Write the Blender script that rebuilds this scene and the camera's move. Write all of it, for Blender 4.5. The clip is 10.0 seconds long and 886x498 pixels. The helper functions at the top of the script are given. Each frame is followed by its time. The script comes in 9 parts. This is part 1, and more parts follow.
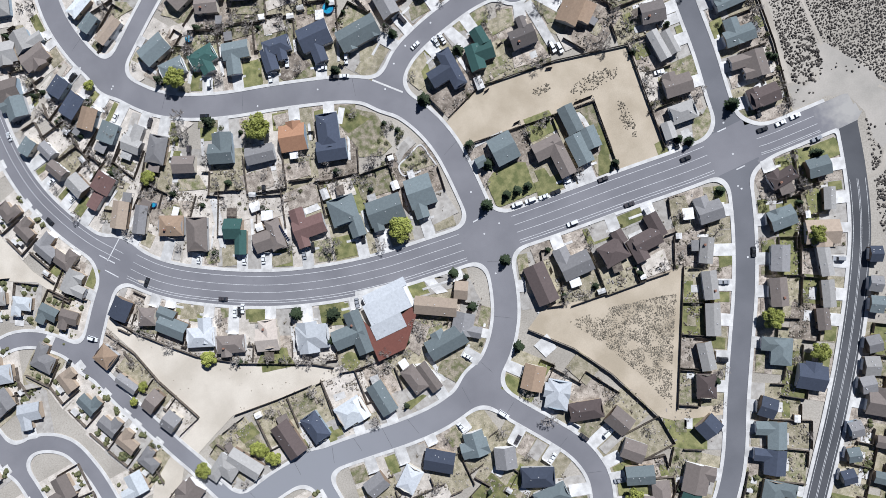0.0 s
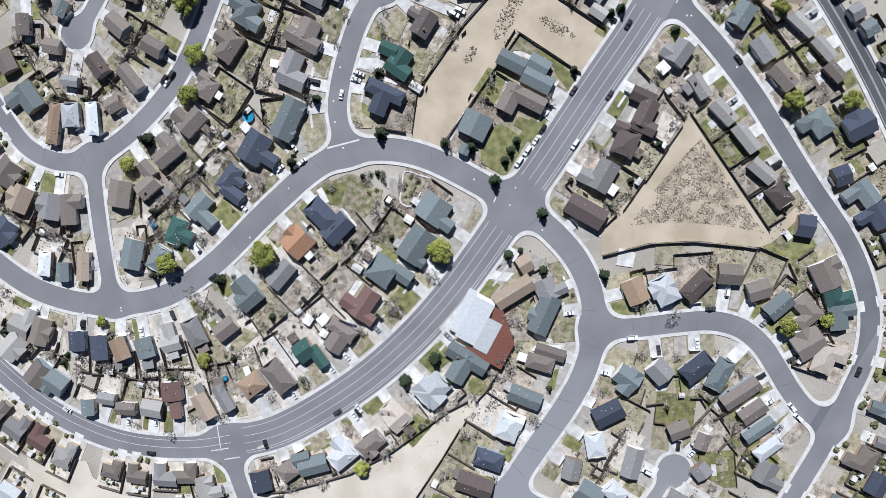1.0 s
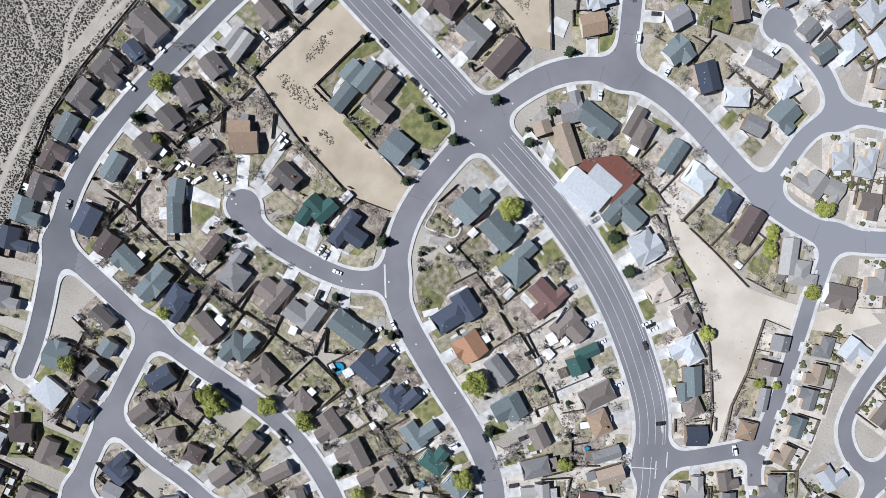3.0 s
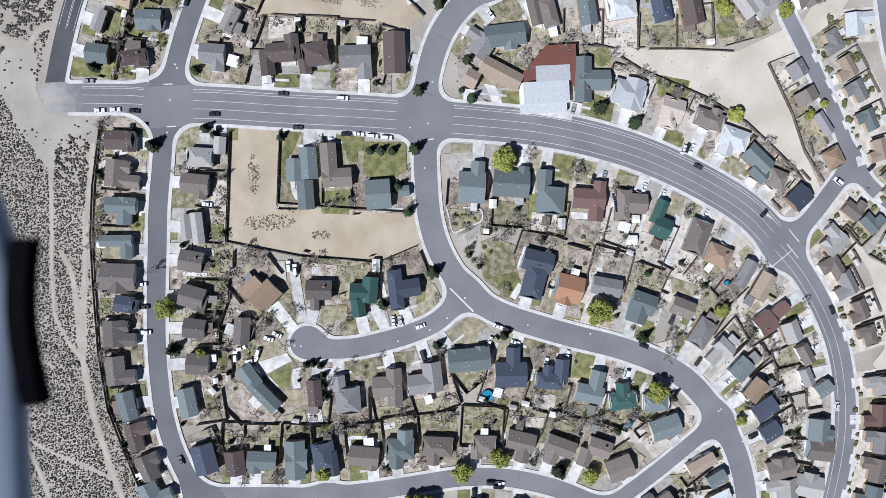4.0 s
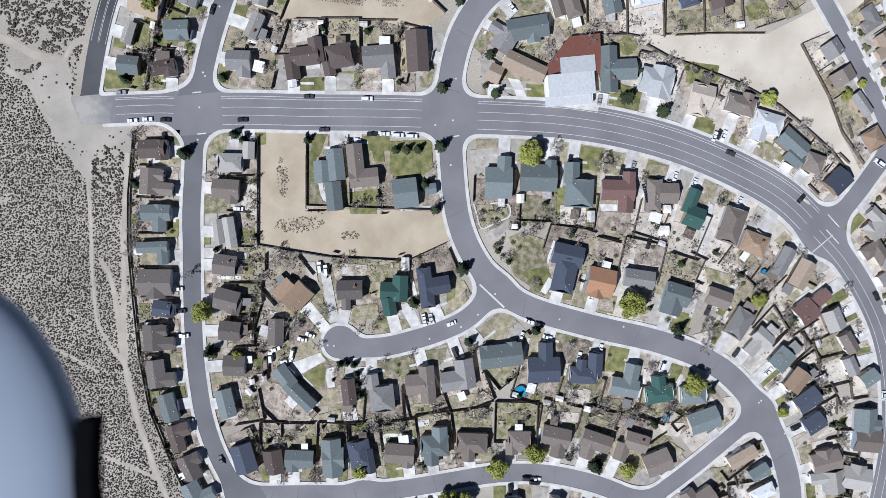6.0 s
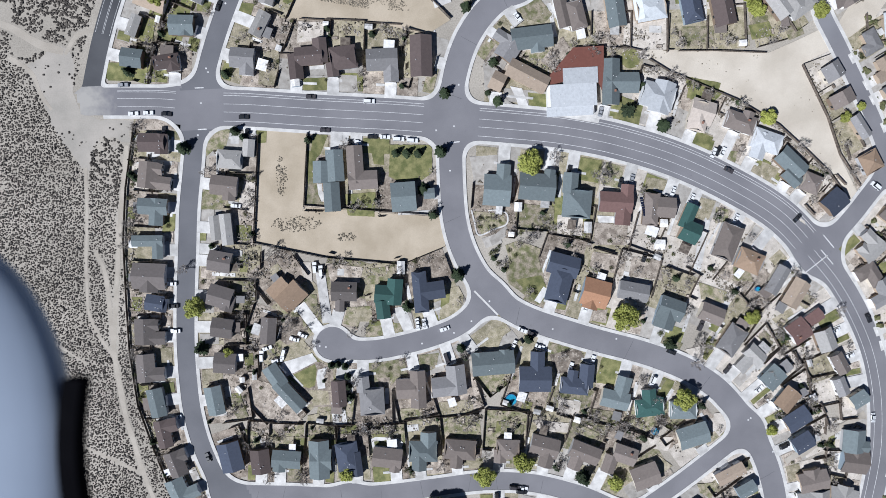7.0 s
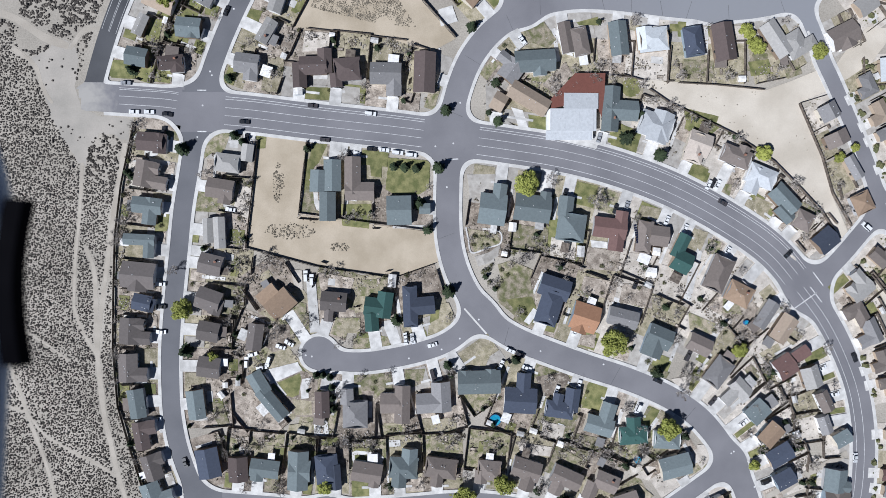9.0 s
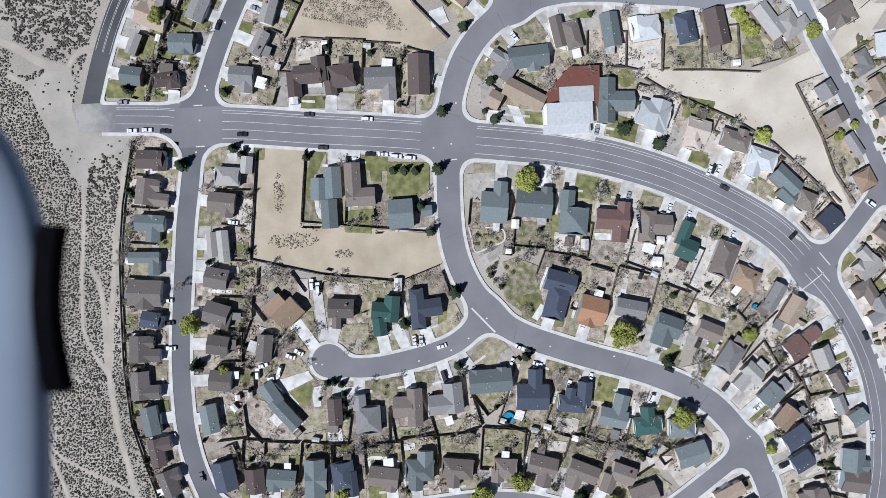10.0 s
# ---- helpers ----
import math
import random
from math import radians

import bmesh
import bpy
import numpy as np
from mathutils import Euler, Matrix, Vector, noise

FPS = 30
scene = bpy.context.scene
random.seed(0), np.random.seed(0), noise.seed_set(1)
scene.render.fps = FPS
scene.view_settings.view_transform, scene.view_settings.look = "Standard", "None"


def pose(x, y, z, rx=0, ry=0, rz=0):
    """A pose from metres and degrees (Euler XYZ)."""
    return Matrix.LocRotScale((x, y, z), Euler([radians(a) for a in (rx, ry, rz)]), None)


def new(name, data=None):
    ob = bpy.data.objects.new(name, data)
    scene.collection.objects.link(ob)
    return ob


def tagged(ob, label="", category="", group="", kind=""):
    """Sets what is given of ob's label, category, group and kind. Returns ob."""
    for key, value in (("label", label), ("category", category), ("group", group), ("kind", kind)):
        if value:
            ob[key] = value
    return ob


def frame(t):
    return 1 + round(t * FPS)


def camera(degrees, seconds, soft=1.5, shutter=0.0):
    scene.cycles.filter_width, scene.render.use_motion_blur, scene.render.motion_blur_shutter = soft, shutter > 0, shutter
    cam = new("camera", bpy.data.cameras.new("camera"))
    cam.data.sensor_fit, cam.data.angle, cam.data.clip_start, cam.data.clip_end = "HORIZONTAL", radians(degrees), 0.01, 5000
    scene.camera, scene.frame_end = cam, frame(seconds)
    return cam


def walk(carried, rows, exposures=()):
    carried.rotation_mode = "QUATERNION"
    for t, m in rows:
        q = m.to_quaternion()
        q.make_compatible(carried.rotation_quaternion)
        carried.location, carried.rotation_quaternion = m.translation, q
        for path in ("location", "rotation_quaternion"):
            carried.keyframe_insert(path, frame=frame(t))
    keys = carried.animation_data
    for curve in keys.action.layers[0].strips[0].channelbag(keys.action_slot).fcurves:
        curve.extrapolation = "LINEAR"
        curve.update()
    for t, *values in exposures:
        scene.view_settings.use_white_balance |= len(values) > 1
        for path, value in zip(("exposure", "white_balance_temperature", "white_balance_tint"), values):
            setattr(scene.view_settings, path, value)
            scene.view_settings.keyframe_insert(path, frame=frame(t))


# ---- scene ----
cam = camera(74.0, 10.0, soft=0.5)
cam.data.dof.use_dof = True
cam.data.dof.focus_distance = 272.0
cam.data.dof.aperture_fstop = 1.5
PATH = [
    (0.0, pose(18.467, 55.894, 271.300, 0.315, 5.900, 154.055)),
    (0.5, pose(24.847, 47.085, 272.979, -2.059, 5.545, 134.630)),
    (1.0, pose(28.627, 37.685, 273.728, -3.823, 4.645, 117.347)),
    (1.5, pose(32.891, 28.612, 274.442, -4.642, 3.229, 98.647)),
    (2.0, pose(34.409, 19.624, 274.398, -4.909, 1.750, 80.691)),
    (2.5, pose(30.165, 12.407, 274.909, -5.442, 0.239, 60.449)),
    (2.7, pose(27.309, 10.140, 274.884, -5.609, -0.484, 51.392)),
    (3.8, pose(8.920, 3.172, 271.912, -3.996, -3.993, 6.378)),
    (4.0, pose(8.926, 3.038, 271.910, -3.236, -3.790, -3.683)),
    (4.5, pose(9.022, 3.265, 271.875, -3.836, -2.269, -7.586)),
    (5.0, pose(8.951, 3.380, 271.856, -3.996, -1.449, -5.821)),
    (5.5, pose(8.893, 3.361, 271.854, -3.791, -1.094, -6.054)),
    (7.0, pose(8.897, 3.280, 271.867, -3.041, -1.361, -3.320)),
    (7.5, pose(8.902, 3.258, 271.872, -2.788, -1.542, -2.697)),
    (8.0, pose(8.919, 3.246, 271.874, -2.527, -1.621, -2.747)),
    (8.5, pose(8.931, 3.211, 271.878, -2.176, -1.694, -2.489)),
    (9.0, pose(8.969, 2.981, 271.891, -1.525, -1.910, -0.013)),
    (9.5, pose(8.897, 2.955, 271.885, -1.334, -1.623, -4.600)),
    (10.0, pose(8.915, 2.986, 271.885, -1.329, -1.621, -3.252)),
]
walk(cam, PATH, exposures=[(0.0, 0.40, 5790, 11), (2.7, 0.37, 5760, 11), (4.6, 0.32, 5720, 12), (7.0, 0.30, 5740, 11), (10.0, 0.25, 5730, 11)])

# ---- light: clear spring midday, sun high in the south-west of the plan ----
SUN_DIR = Vector((-0.81, -0.58, 0.0)).normalized()
SUN_EL = radians(47)
world = bpy.data.worlds.new("sky")
scene.world = world
world.use_nodes = True
wn = world.node_tree
sky = wn.nodes.new("ShaderNodeTexSky")
sky.sky_type = "NISHITA"
sky.sun_disc = False
sky.sun_elevation = SUN_EL
sky.altitude, sky.air_density, sky.dust_density = 1500, 0.45, 0.1
sky.sun_rotation = math.atan2(SUN_DIR.x, SUN_DIR.y)
wn.links.new(sky.outputs[0], wn.nodes["Background"].inputs[0])
wn.nodes["Background"].inputs[1].default_value = 0.05
sun_data = bpy.data.lights.new("sun", "SUN")
sun_data.energy = 5.0
sun_data.angle = radians(0.55)
sun_data.color = (1.0, 0.965, 0.91)
sun = new("sun", sun_data)
to_sun = SUN_DIR * math.cos(SUN_EL) + Vector((0, 0, math.sin(SUN_EL)))
sun.rotation_euler = to_sun.to_track_quat("Z", "Y").to_euler()


# ---- materials ----
def mat(name, a, b, scale=0.6, fine=9.0, rough=0.85, metal=0.0, bump=0.15, per_object=0.0, mix=0.35, spots=None, spec=0.3):
    """Two-scale varied surface: a and b are base colours, fine is the grain, per_object varies brightness from thing to thing."""
    m = bpy.data.materials.new(name)
    m.use_nodes = True
    t = m.node_tree
    n, l = t.nodes, t.links
    bs = n["Principled BSDF"]
    geo = n.new("ShaderNodeNewGeometry")
    big = n.new("ShaderNodeTexNoise")
    big.inputs["Scale"].default_value = scale
    big.inputs["Detail"].default_value = 4
    sm = n.new("ShaderNodeTexNoise")
    sm.inputs["Scale"].default_value = fine
    sm.inputs["Detail"].default_value = 3
    l.new(geo.outputs["Position"], big.inputs["Vector"])
    l.new(geo.outputs["Position"], sm.inputs["Vector"])
    r = n.new("ShaderNodeValToRGB")
    r.color_ramp.elements[0].position, r.color_ramp.elements[1].position = 0.36, 0.64
    r.color_ramp.elements[0].color, r.color_ramp.elements[1].color = (*a, 1), (*b, 1)
    l.new(big.outputs["Fac"], r.inputs["Fac"])
    col = r.outputs["Color"]
    hsv = n.new("ShaderNodeHueSaturation")
    mul = n.new("ShaderNodeMath")
    mul.operation = "MULTIPLY_ADD"
    mul.inputs[1].default_value, mul.inputs[2].default_value = mix * 2, 1 - mix
    l.new(sm.outputs["Fac"], mul.inputs[0])
    val = mul.outputs[0]
    if per_object:
        oi = n.new("ShaderNodeObjectInfo")
        m2 = n.new("ShaderNodeMath")
        m2.operation = "MULTIPLY_ADD"
        m2.inputs[1].default_value, m2.inputs[2].default_value = per_object * 2, 1 - per_object
        l.new(oi.outputs["Random"], m2.inputs[0])
        m3 = n.new("ShaderNodeMath")
        m3.operation = "MULTIPLY"
        l.new(val, m3.inputs[0])
        l.new(m2.outputs[0], m3.inputs[1])
        val = m3.outputs[0]
    l.new(val, hsv.inputs["Value"])
    l.new(col, hsv.inputs["Color"])
    out = hsv.outputs["Color"]
    if spots:
        vor = n.new("ShaderNodeTexNoise")
        vor.inputs["Scale"].default_value = spots[0]
        vor.inputs["Detail"].default_value = 5
        l.new(geo.outputs["Position"], vor.inputs["Vector"])
        sr = n.new("ShaderNodeValToRGB")
        sr.color_ramp.elements[0].position, sr.color_ramp.elements[1].position = spots[1], spots[1] + 0.09
        l.new(vor.outputs["Fac"], sr.inputs["Fac"])
        mx = n.new("ShaderNodeMix")
        mx.data_type = "RGBA"
        l.new(sr.outputs["Color"], mx.inputs["Factor"])
        l.new(out, mx.inputs[6])
        mx.inputs[7].default_value = (*spots[2], 1)
        out = mx.outputs[2]
    l.new(out, bs.inputs["Base Color"])
    bs.inputs["Roughness"].default_value = rough
    bs.inputs["Metallic"].default_value = metal
    bs.inputs["Specular IOR Level"].default_value = spec
    if bump:
        bp = n.new("ShaderNodeBump")
        bp.inputs["Strength"].default_value = bump
        bp.inputs["Distance"].default_value = 0.08
        l.new(sm.outputs["Fac"], bp.inputs["Height"])
        l.new(bp.outputs["Normal"], bs.inputs["Normal"])
    return m


M_DESERT = mat("desert_soil", (0.285, 0.26, 0.222), (0.38, 0.348, 0.30), 0.035, 1.4, bump=0.3, spots=(1.7, 0.6, (0.23, 0.205, 0.175)))
M_SAND = mat("graded_sand", (0.345, 0.29, 0.213), (0.44, 0.376, 0.288), 0.07, 2.5, bump=0.2, mix=0.16)
M_SAND_PALE = mat("pale_graded_sand", (0.45, 0.402, 0.332), (0.555, 0.503, 0.425), 0.06, 2.5, bump=0.2, mix=0.14)
M_TRACK = mat("packed_track", (0.325, 0.293, 0.248), (0.405, 0.368, 0.315), 0.1, 2.0, mix=0.15)
M_APRON = mat("street_end_dust", (0.30, 0.28, 0.248), (0.375, 0.345, 0.305), 0.09, 1.5, mix=0.12, bump=0.1)
M_ASPHALT = mat("asphalt", (0.158, 0.156, 0.168), (0.195, 0.192, 0.204), 0.05, 3.0, rough=0.9, bump=0.1, mix=0.1, spots=(0.23, 0.68, (0.15, 0.148, 0.16)))
# dust drifts over the open end of the main street
nt = M_ASPHALT.node_tree
pos = nt.nodes.new("ShaderNodeNewGeometry")
far = nt.nodes.new("ShaderNodeVectorMath")
far.operation = "DISTANCE"
far.inputs[1].default_value = (-143.1, 64.4, 0.3)
nt.links.new(pos.outputs["Position"], far.inputs[0])
grain = nt.nodes.new("ShaderNodeTexNoise")
grain.inputs["Scale"].default_value = 0.35
grain.inputs["Detail"].default_value = 5
nt.links.new(pos.outputs["Position"], grain.inputs["Vector"])
swell = nt.nodes.new("ShaderNodeMath")
swell.operation = "MULTIPLY_ADD"
swell.inputs[1].default_value = 14.0
nt.links.new(grain.outputs["Fac"], swell.inputs[0])
nt.links.new(far.outputs["Value"], swell.inputs[2])
fade = nt.nodes.new("ShaderNodeMapRange")
fade.inputs["From Min"].default_value, fade.inputs["From Max"].default_value = 10.0, 21.0
fade.inputs["To Min"].default_value, fade.inputs["To Max"].default_value = 0.9, 0.0
nt.links.new(swell.outputs[0], fade.inputs["Value"])
cover = nt.nodes.new("ShaderNodeMix")
cover.data_type = "RGBA"
cover.inputs[7].default_value = (0.36, 0.345, 0.32, 1)
bs = nt.nodes["Principled BSDF"]
nt.links.new(bs.inputs["Base Color"].links[0].from_socket, cover.inputs[6])
nt.links.new(fade.outputs[0], cover.inputs["Factor"])
nt.links.new(cover.outputs[2], bs.inputs["Base Color"])
# the asphalt turns paler towards the upper east of the plan
east = nt.nodes.new("ShaderNodeSeparateXYZ")
nt.links.new(pos.outputs["Position"], east.inputs[0])
east_ramp = nt.nodes.new("ShaderNodeMapRange")
east_ramp.inputs["From Min"].default_value, east_ramp.inputs["From Max"].default_value = 60.0, 130.0
upper = nt.nodes.new("ShaderNodeMapRange")
upper.inputs["From Min"].default_value, upper.inputs["From Max"].default_value = 70.0, 100.0
nt.links.new(east.outputs["X"], east_ramp.inputs["Value"])
nt.links.new(east.outputs["Y"], upper.inputs["Value"])
both = nt.nodes.new("ShaderNodeMath")
both.operation = "MULTIPLY"
nt.links.new(east_ramp.outputs[0], both.inputs[0])
nt.links.new(upper.outputs[0], both.inputs[1])
pale = nt.nodes.new("ShaderNodeMix")
pale.data_type = "RGBA"
pale.inputs[7].default_value = (0.225, 0.23, 0.247, 1)
nt.links.new(bs.inputs["Base Color"].links[0].from_socket, pale.inputs[6])
nt.links.new(both.outputs[0], pale.inputs["Factor"])
nt.links.new(pale.outputs[2], bs.inputs["Base Color"])
M_ASPHALT_DARK = mat("dark_asphalt", (0.058, 0.06, 0.066), (0.085, 0.087, 0.094), 0.05, 3.0, rough=0.9, bump=0.1, mix=0.1)
M_ASPHALT_MID = mat("mid_asphalt", (0.115, 0.117, 0.128), (0.145, 0.146, 0.158), 0.05, 3.0, rough=0.9, bump=0.1, mix=0.1)
M_SEAL = mat("crack_sealant", (0.075, 0.075, 0.08), (0.12, 0.12, 0.125), 0.5, 5.0, rough=0.7)
M_CONCRETE = mat("concrete", (0.46, 0.45, 0.435), (0.56, 0.55, 0.53), 0.25, 3.0, rough=0.9, bump=0.08, mix=0.1)
M_DRIVE = mat("driveway_concrete", (0.42, 0.41, 0.395), (0.58, 0.57, 0.55), 0.3, 2.0, rough=0.9, bump=0.08, mix=0.12, per_object=0.14)
M_PAINT = mat("road_paint", (0.44, 0.44, 0.44), (0.62, 0.62, 0.62), 0.9, 4.0, rough=0.8, bump=0.0, mix=0.12)
YARDS = {
    "dirt": mat("bare_dirt", (0.215, 0.18, 0.148), (0.44, 0.385, 0.325), 0.32, 1.8, mix=0.6, per_object=0.2, spots=(1.4, 0.6, (0.10, 0.085, 0.065))),
    "soil": mat("dark_soil", (0.12, 0.098, 0.078), (0.30, 0.255, 0.21), 0.28, 1.6, mix=0.6, per_object=0.25, spots=(1.1, 0.58, (0.37, 0.33, 0.28))),
    "dry": mat("dry_grass", (0.20, 0.18, 0.115), (0.34, 0.30, 0.22), 0.35, 1.8, mix=0.5, per_object=0.15, spots=(1.6, 0.61, (0.42, 0.375, 0.32))),
    "mixed": mat("patchy_grass", (0.13, 0.135, 0.06), (0.32, 0.275, 0.21), 0.4, 1.7, mix=0.55, per_object=0.2, spots=(2.4, 0.58, (0.095, 0.09, 0.055))),
    "lawn": mat("green_lawn", (0.105, 0.115, 0.042), (0.215, 0.205, 0.09), 0.3, 2.0, mix=0.35, per_object=0.15),
    "sand": mat("pale_sandy_yard", (0.40, 0.362, 0.315), (0.54, 0.495, 0.44), 0.3, 2.2, mix=0.3, per_object=0.1, spots=(0.8, 0.63, (0.22, 0.21, 0.14))),
    "gravel": mat("yard_gravel", (0.28, 0.26, 0.235), (0.38, 0.36, 0.33), 0.4, 5.0, mix=0.25, per_object=0.12),
}
ROOFS = {}
# the western rows' brown is br darkened, partly for dimmer light there
for key, c in {"sl": (0.135, 0.16, 0.165), "nv": (0.052, 0.062, 0.088), "br": (0.165, 0.14, 0.125), "kb": (0.085, 0.066, 0.062), "br_dim": (0.118, 0.104, 0.098), "lg": (0.30, 0.29, 0.275),
               "gr": (0.20, 0.195, 0.195), "wh": (0.50, 0.525, 0.54), "wg": (0.41, 0.425, 0.44), "bg": (0.44, 0.385, 0.335), "tn": (0.30, 0.24, 0.185),
               "tb": (0.25, 0.18, 0.125), "or": (0.27, 0.15, 0.09), "rb": (0.135, 0.082, 0.074), "gn": (0.035, 0.08, 0.072), "rd": (0.165, 0.066, 0.05)}.items():
    ROOFS[key] = mat("roof_shingle_" + key, tuple(v * 0.94 for v in c), tuple(v * 1.06 for v in c), 0.9, 3.5, rough=0.9, bump=0.3, per_object=0.2, mix=0.2)
WALLS = [mat("siding_" + k, tuple(v * 0.93 for v in c), c, 0.5, 4.0, rough=0.8, mix=0.08, bump=0.1)
         for k, c in (("cream", (0.58, 0.53, 0.44)), ("white", (0.72, 0.71, 0.69)), ("grey", (0.42, 0.42, 0.42)), ("tan", (0.40, 0.32, 0.24)), ("brown", (0.22, 0.165, 0.12)), ("blue", (0.27, 0.33, 0.38)))]
M_TRIM = mat("white_trim", (0.62, 0.61, 0.60), (0.74, 0.73, 0.72), 0.8, 5.0, rough=0.6, mix=0.06, bump=0.0)
M_VENT = mat("galvanised_vent", (0.34, 0.34, 0.35), (0.66, 0.66, 0.67), 0.7, 9.0, rough=0.75, metal=0.0, bump=0.0)
M_BRICK = mat("chimney_brick", (0.22, 0.11, 0.08), (0.30, 0.17, 0.12), 1.5, 9.0, rough=0.9)
M_GLASS = mat("window_glass", (0.02, 0.025, 0.03), (0.03, 0.035, 0.04), 1.0, 4.0, rough=0.08, bump=0.0, spec=0.6)
M_FENCE = mat("weathered_fence_wood", (0.075, 0.06, 0.05), (0.16, 0.135, 0.11), 0.7, 7.0, rough=0.9, per_object=0.25)
M_BARK = mat("bark", (0.11, 0.09, 0.075), (0.19, 0.16, 0.135), 2.0, 9.0, rough=0.95)
M_TWIG = mat("bare_twigs", (0.20, 0.175, 0.155), (0.44, 0.405, 0.37), 1.0, 6.0, rough=0.95, per_object=0.25)
M_LEAF = mat("spring_leaves", (0.20, 0.22, 0.045), (0.30, 0.315, 0.075), 0.8, 4.0, rough=0.7, per_object=0.18, bump=0.0)
M_PINE = mat("evergreen_needles", (0.018, 0.03, 0.014), (0.042, 0.06, 0.026), 0.9, 5.0, rough=0.8, per_object=0.25, bump=0.0)
M_BRUSH = mat("dry_brush", (0.065, 0.055, 0.04), (0.27, 0.235, 0.185), 0.5, 4.0, rough=0.95, bump=0.0, mix=0.4)
M_SHRUB = mat("shrub_leaves", (0.055, 0.065, 0.026), (0.13, 0.125, 0.06), 0.9, 5.0, rough=0.85, per_object=0.3, bump=0.0)
M_TUFT = mat("dry_tufts", (0.12, 0.104, 0.08), (0.28, 0.245, 0.19), 0.4, 4.0, rough=0.95, bump=0.0, mix=0.4)
M_SAGE = mat("sagebrush", (0.048, 0.043, 0.039), (0.13, 0.115, 0.10), 0.3, 4.0, rough=0.95, bump=0.0, mix=0.4)
M_TYRE = mat("tyre_rubber", (0.02, 0.02, 0.02), (0.03, 0.03, 0.03), 3.0, 9.0, rough=0.9, bump=0.0)
CAR_PAINT = {k: mat("car_paint_" + k, c, c, 1.0, 3.0, rough=0.25, metal=0.1, bump=0.0, mix=0.03, spec=0.5)
             for k, c in (("wh", (0.74, 0.75, 0.76)), ("bk", (0.025, 0.026, 0.03)), ("gr", (0.30, 0.31, 0.33)), ("kb", (0.06, 0.055, 0.06)))}
M_POOL = mat("pool_water", (0.02, 0.22, 0.36), (0.05, 0.33, 0.46), 0.5, 2.0, rough=0.06, bump=0.1, mix=0.1, spec=0.6)
M_POOLRIM = mat("pool_wall_blue", (0.03, 0.10, 0.24), (0.05, 0.14, 0.30), 1.0, 4.0, rough=0.5)
M_SHED = mat("shed_roof", (0.46, 0.45, 0.435), (0.66, 0.65, 0.63), 1.0, 4.0, rough=0.7, per_object=0.4, mix=0.1)
M_AIRFRAME = mat("airframe_paint", (0.235, 0.275, 0.345), (0.26, 0.305, 0.38), 3.0, 20.0, rough=0.75, bump=0.0, mix=0.04, spec=0.15)
M_STRIP = mat("black_rubber", (0.003, 0.003, 0.004), (0.005, 0.005, 0.006), 3.0, 20.0, rough=0.95, bump=0.0, spec=0.0)
M_DEBRIS = mat("stones_and_debris", (0.08, 0.072, 0.064), (0.48, 0.44, 0.40), 2.2, 9.0, rough=0.9, mix=0.3, bump=0.0)
M_SOLAR = mat("solar_cells", (0.012, 0.016, 0.035), (0.02, 0.026, 0.05), 3.0, 6.0, rough=0.15, bump=0.0, spec=0.6)


# ---- mesh helpers ----
def mesh(name, verts, faces, material):
    me = bpy.data.meshes.new(name)
    me.from_pydata(verts, [], faces)
    me.materials.append(material)
    me.update()
    return me


def part(name, me, parent, label="", at=None):
    ob = new(name, me)
    ob.parent = parent
    if at is not None:
        ob.matrix_basis = at
    if label:
        ob["label"] = label
    return ob


class Geo:
    """Collects vertices and faces of one mesh."""

    def __init__(self):
        self.v, self.f = [], []

    def poly(self, *pts):
        i = len(self.v)
        self.v += [tuple(p) for p in pts]
        self.f.append(tuple(range(i, i + len(pts))))

    def box(self, x0, x1, y0, y1, z0, z1, top=1.0):
        i = len(self.v)
        cx, cy = (x0 + x1) / 2, (y0 + y1) / 2
        for z, k in ((z0, 1.0), (z1, top)):
            for x, y in ((x0, y0), (x1, y0), (x1, y1), (x0, y1)):
                self.v.append((cx + (x - cx) * k, cy + (y - cy) * k, z))
        self.f += [(i + a, i + b, i + c, i + d) for a, b, c, d in ((3, 2, 1, 0), (4, 5, 6, 7), (0, 1, 5, 4), (1, 2, 6, 5), (2, 3, 7, 6), (3, 0, 4, 7))]

    def tube(self, a, b, ra, rb, n=5):
        a, b = Vector(a), Vector(b)
        q = (b - a).to_track_quat("Z", "Y")
        i = len(self.v)
        for p, r in ((a, ra), (b, rb)):
            for k in range(n):
                w = 2 * math.pi * k / n
                self.v.append(tuple(p + q @ Vector((r * math.cos(w), r * math.sin(w), 0))))
        for k in range(n):
            j = (k + 1) % n
            self.f.append((i + k, i + j, i + n + j, i + n + k))
        self.f.append(tuple(i + n + k for k in range(n)))

    def disc(self, x, y, r, z0, z1, n=24, hole=0.0):
        i = len(self.v)
        for z in (z0, z1):
            for k in range(n):
                w = 2 * math.pi * k / n
                self.v.append((x + r * math.cos(w), y + r * math.sin(w), z))
        for k in range(n):
            j = (k + 1) % n
            self.f.append((i + k, i + j, i + n + j, i + n + k))
        if hole:
            for k in range(n):
                w = 2 * math.pi * k / n
                self.v.append((x + hole * math.cos(w), y + hole * math.sin(w), z1))
            for k in range(n):
                j = (k + 1) % n
                self.f.append((i + n + k, i + n + j, i + 2 * n + j, i + 2 * n + k))
        else:
            self.f.append(tuple(i + n + k for k in range(n)))

    def done(self, name, material):
        return mesh(name, self.v, self.f, material)


def thing(name, x, y, z, rot, label, category, group="", kind=""):
    e = new(name)
    e.empty_display_size = 0.5
    e.matrix_basis = pose(x, y, z, 0, 0, rot)
    return tagged(e, label, category, group, kind)


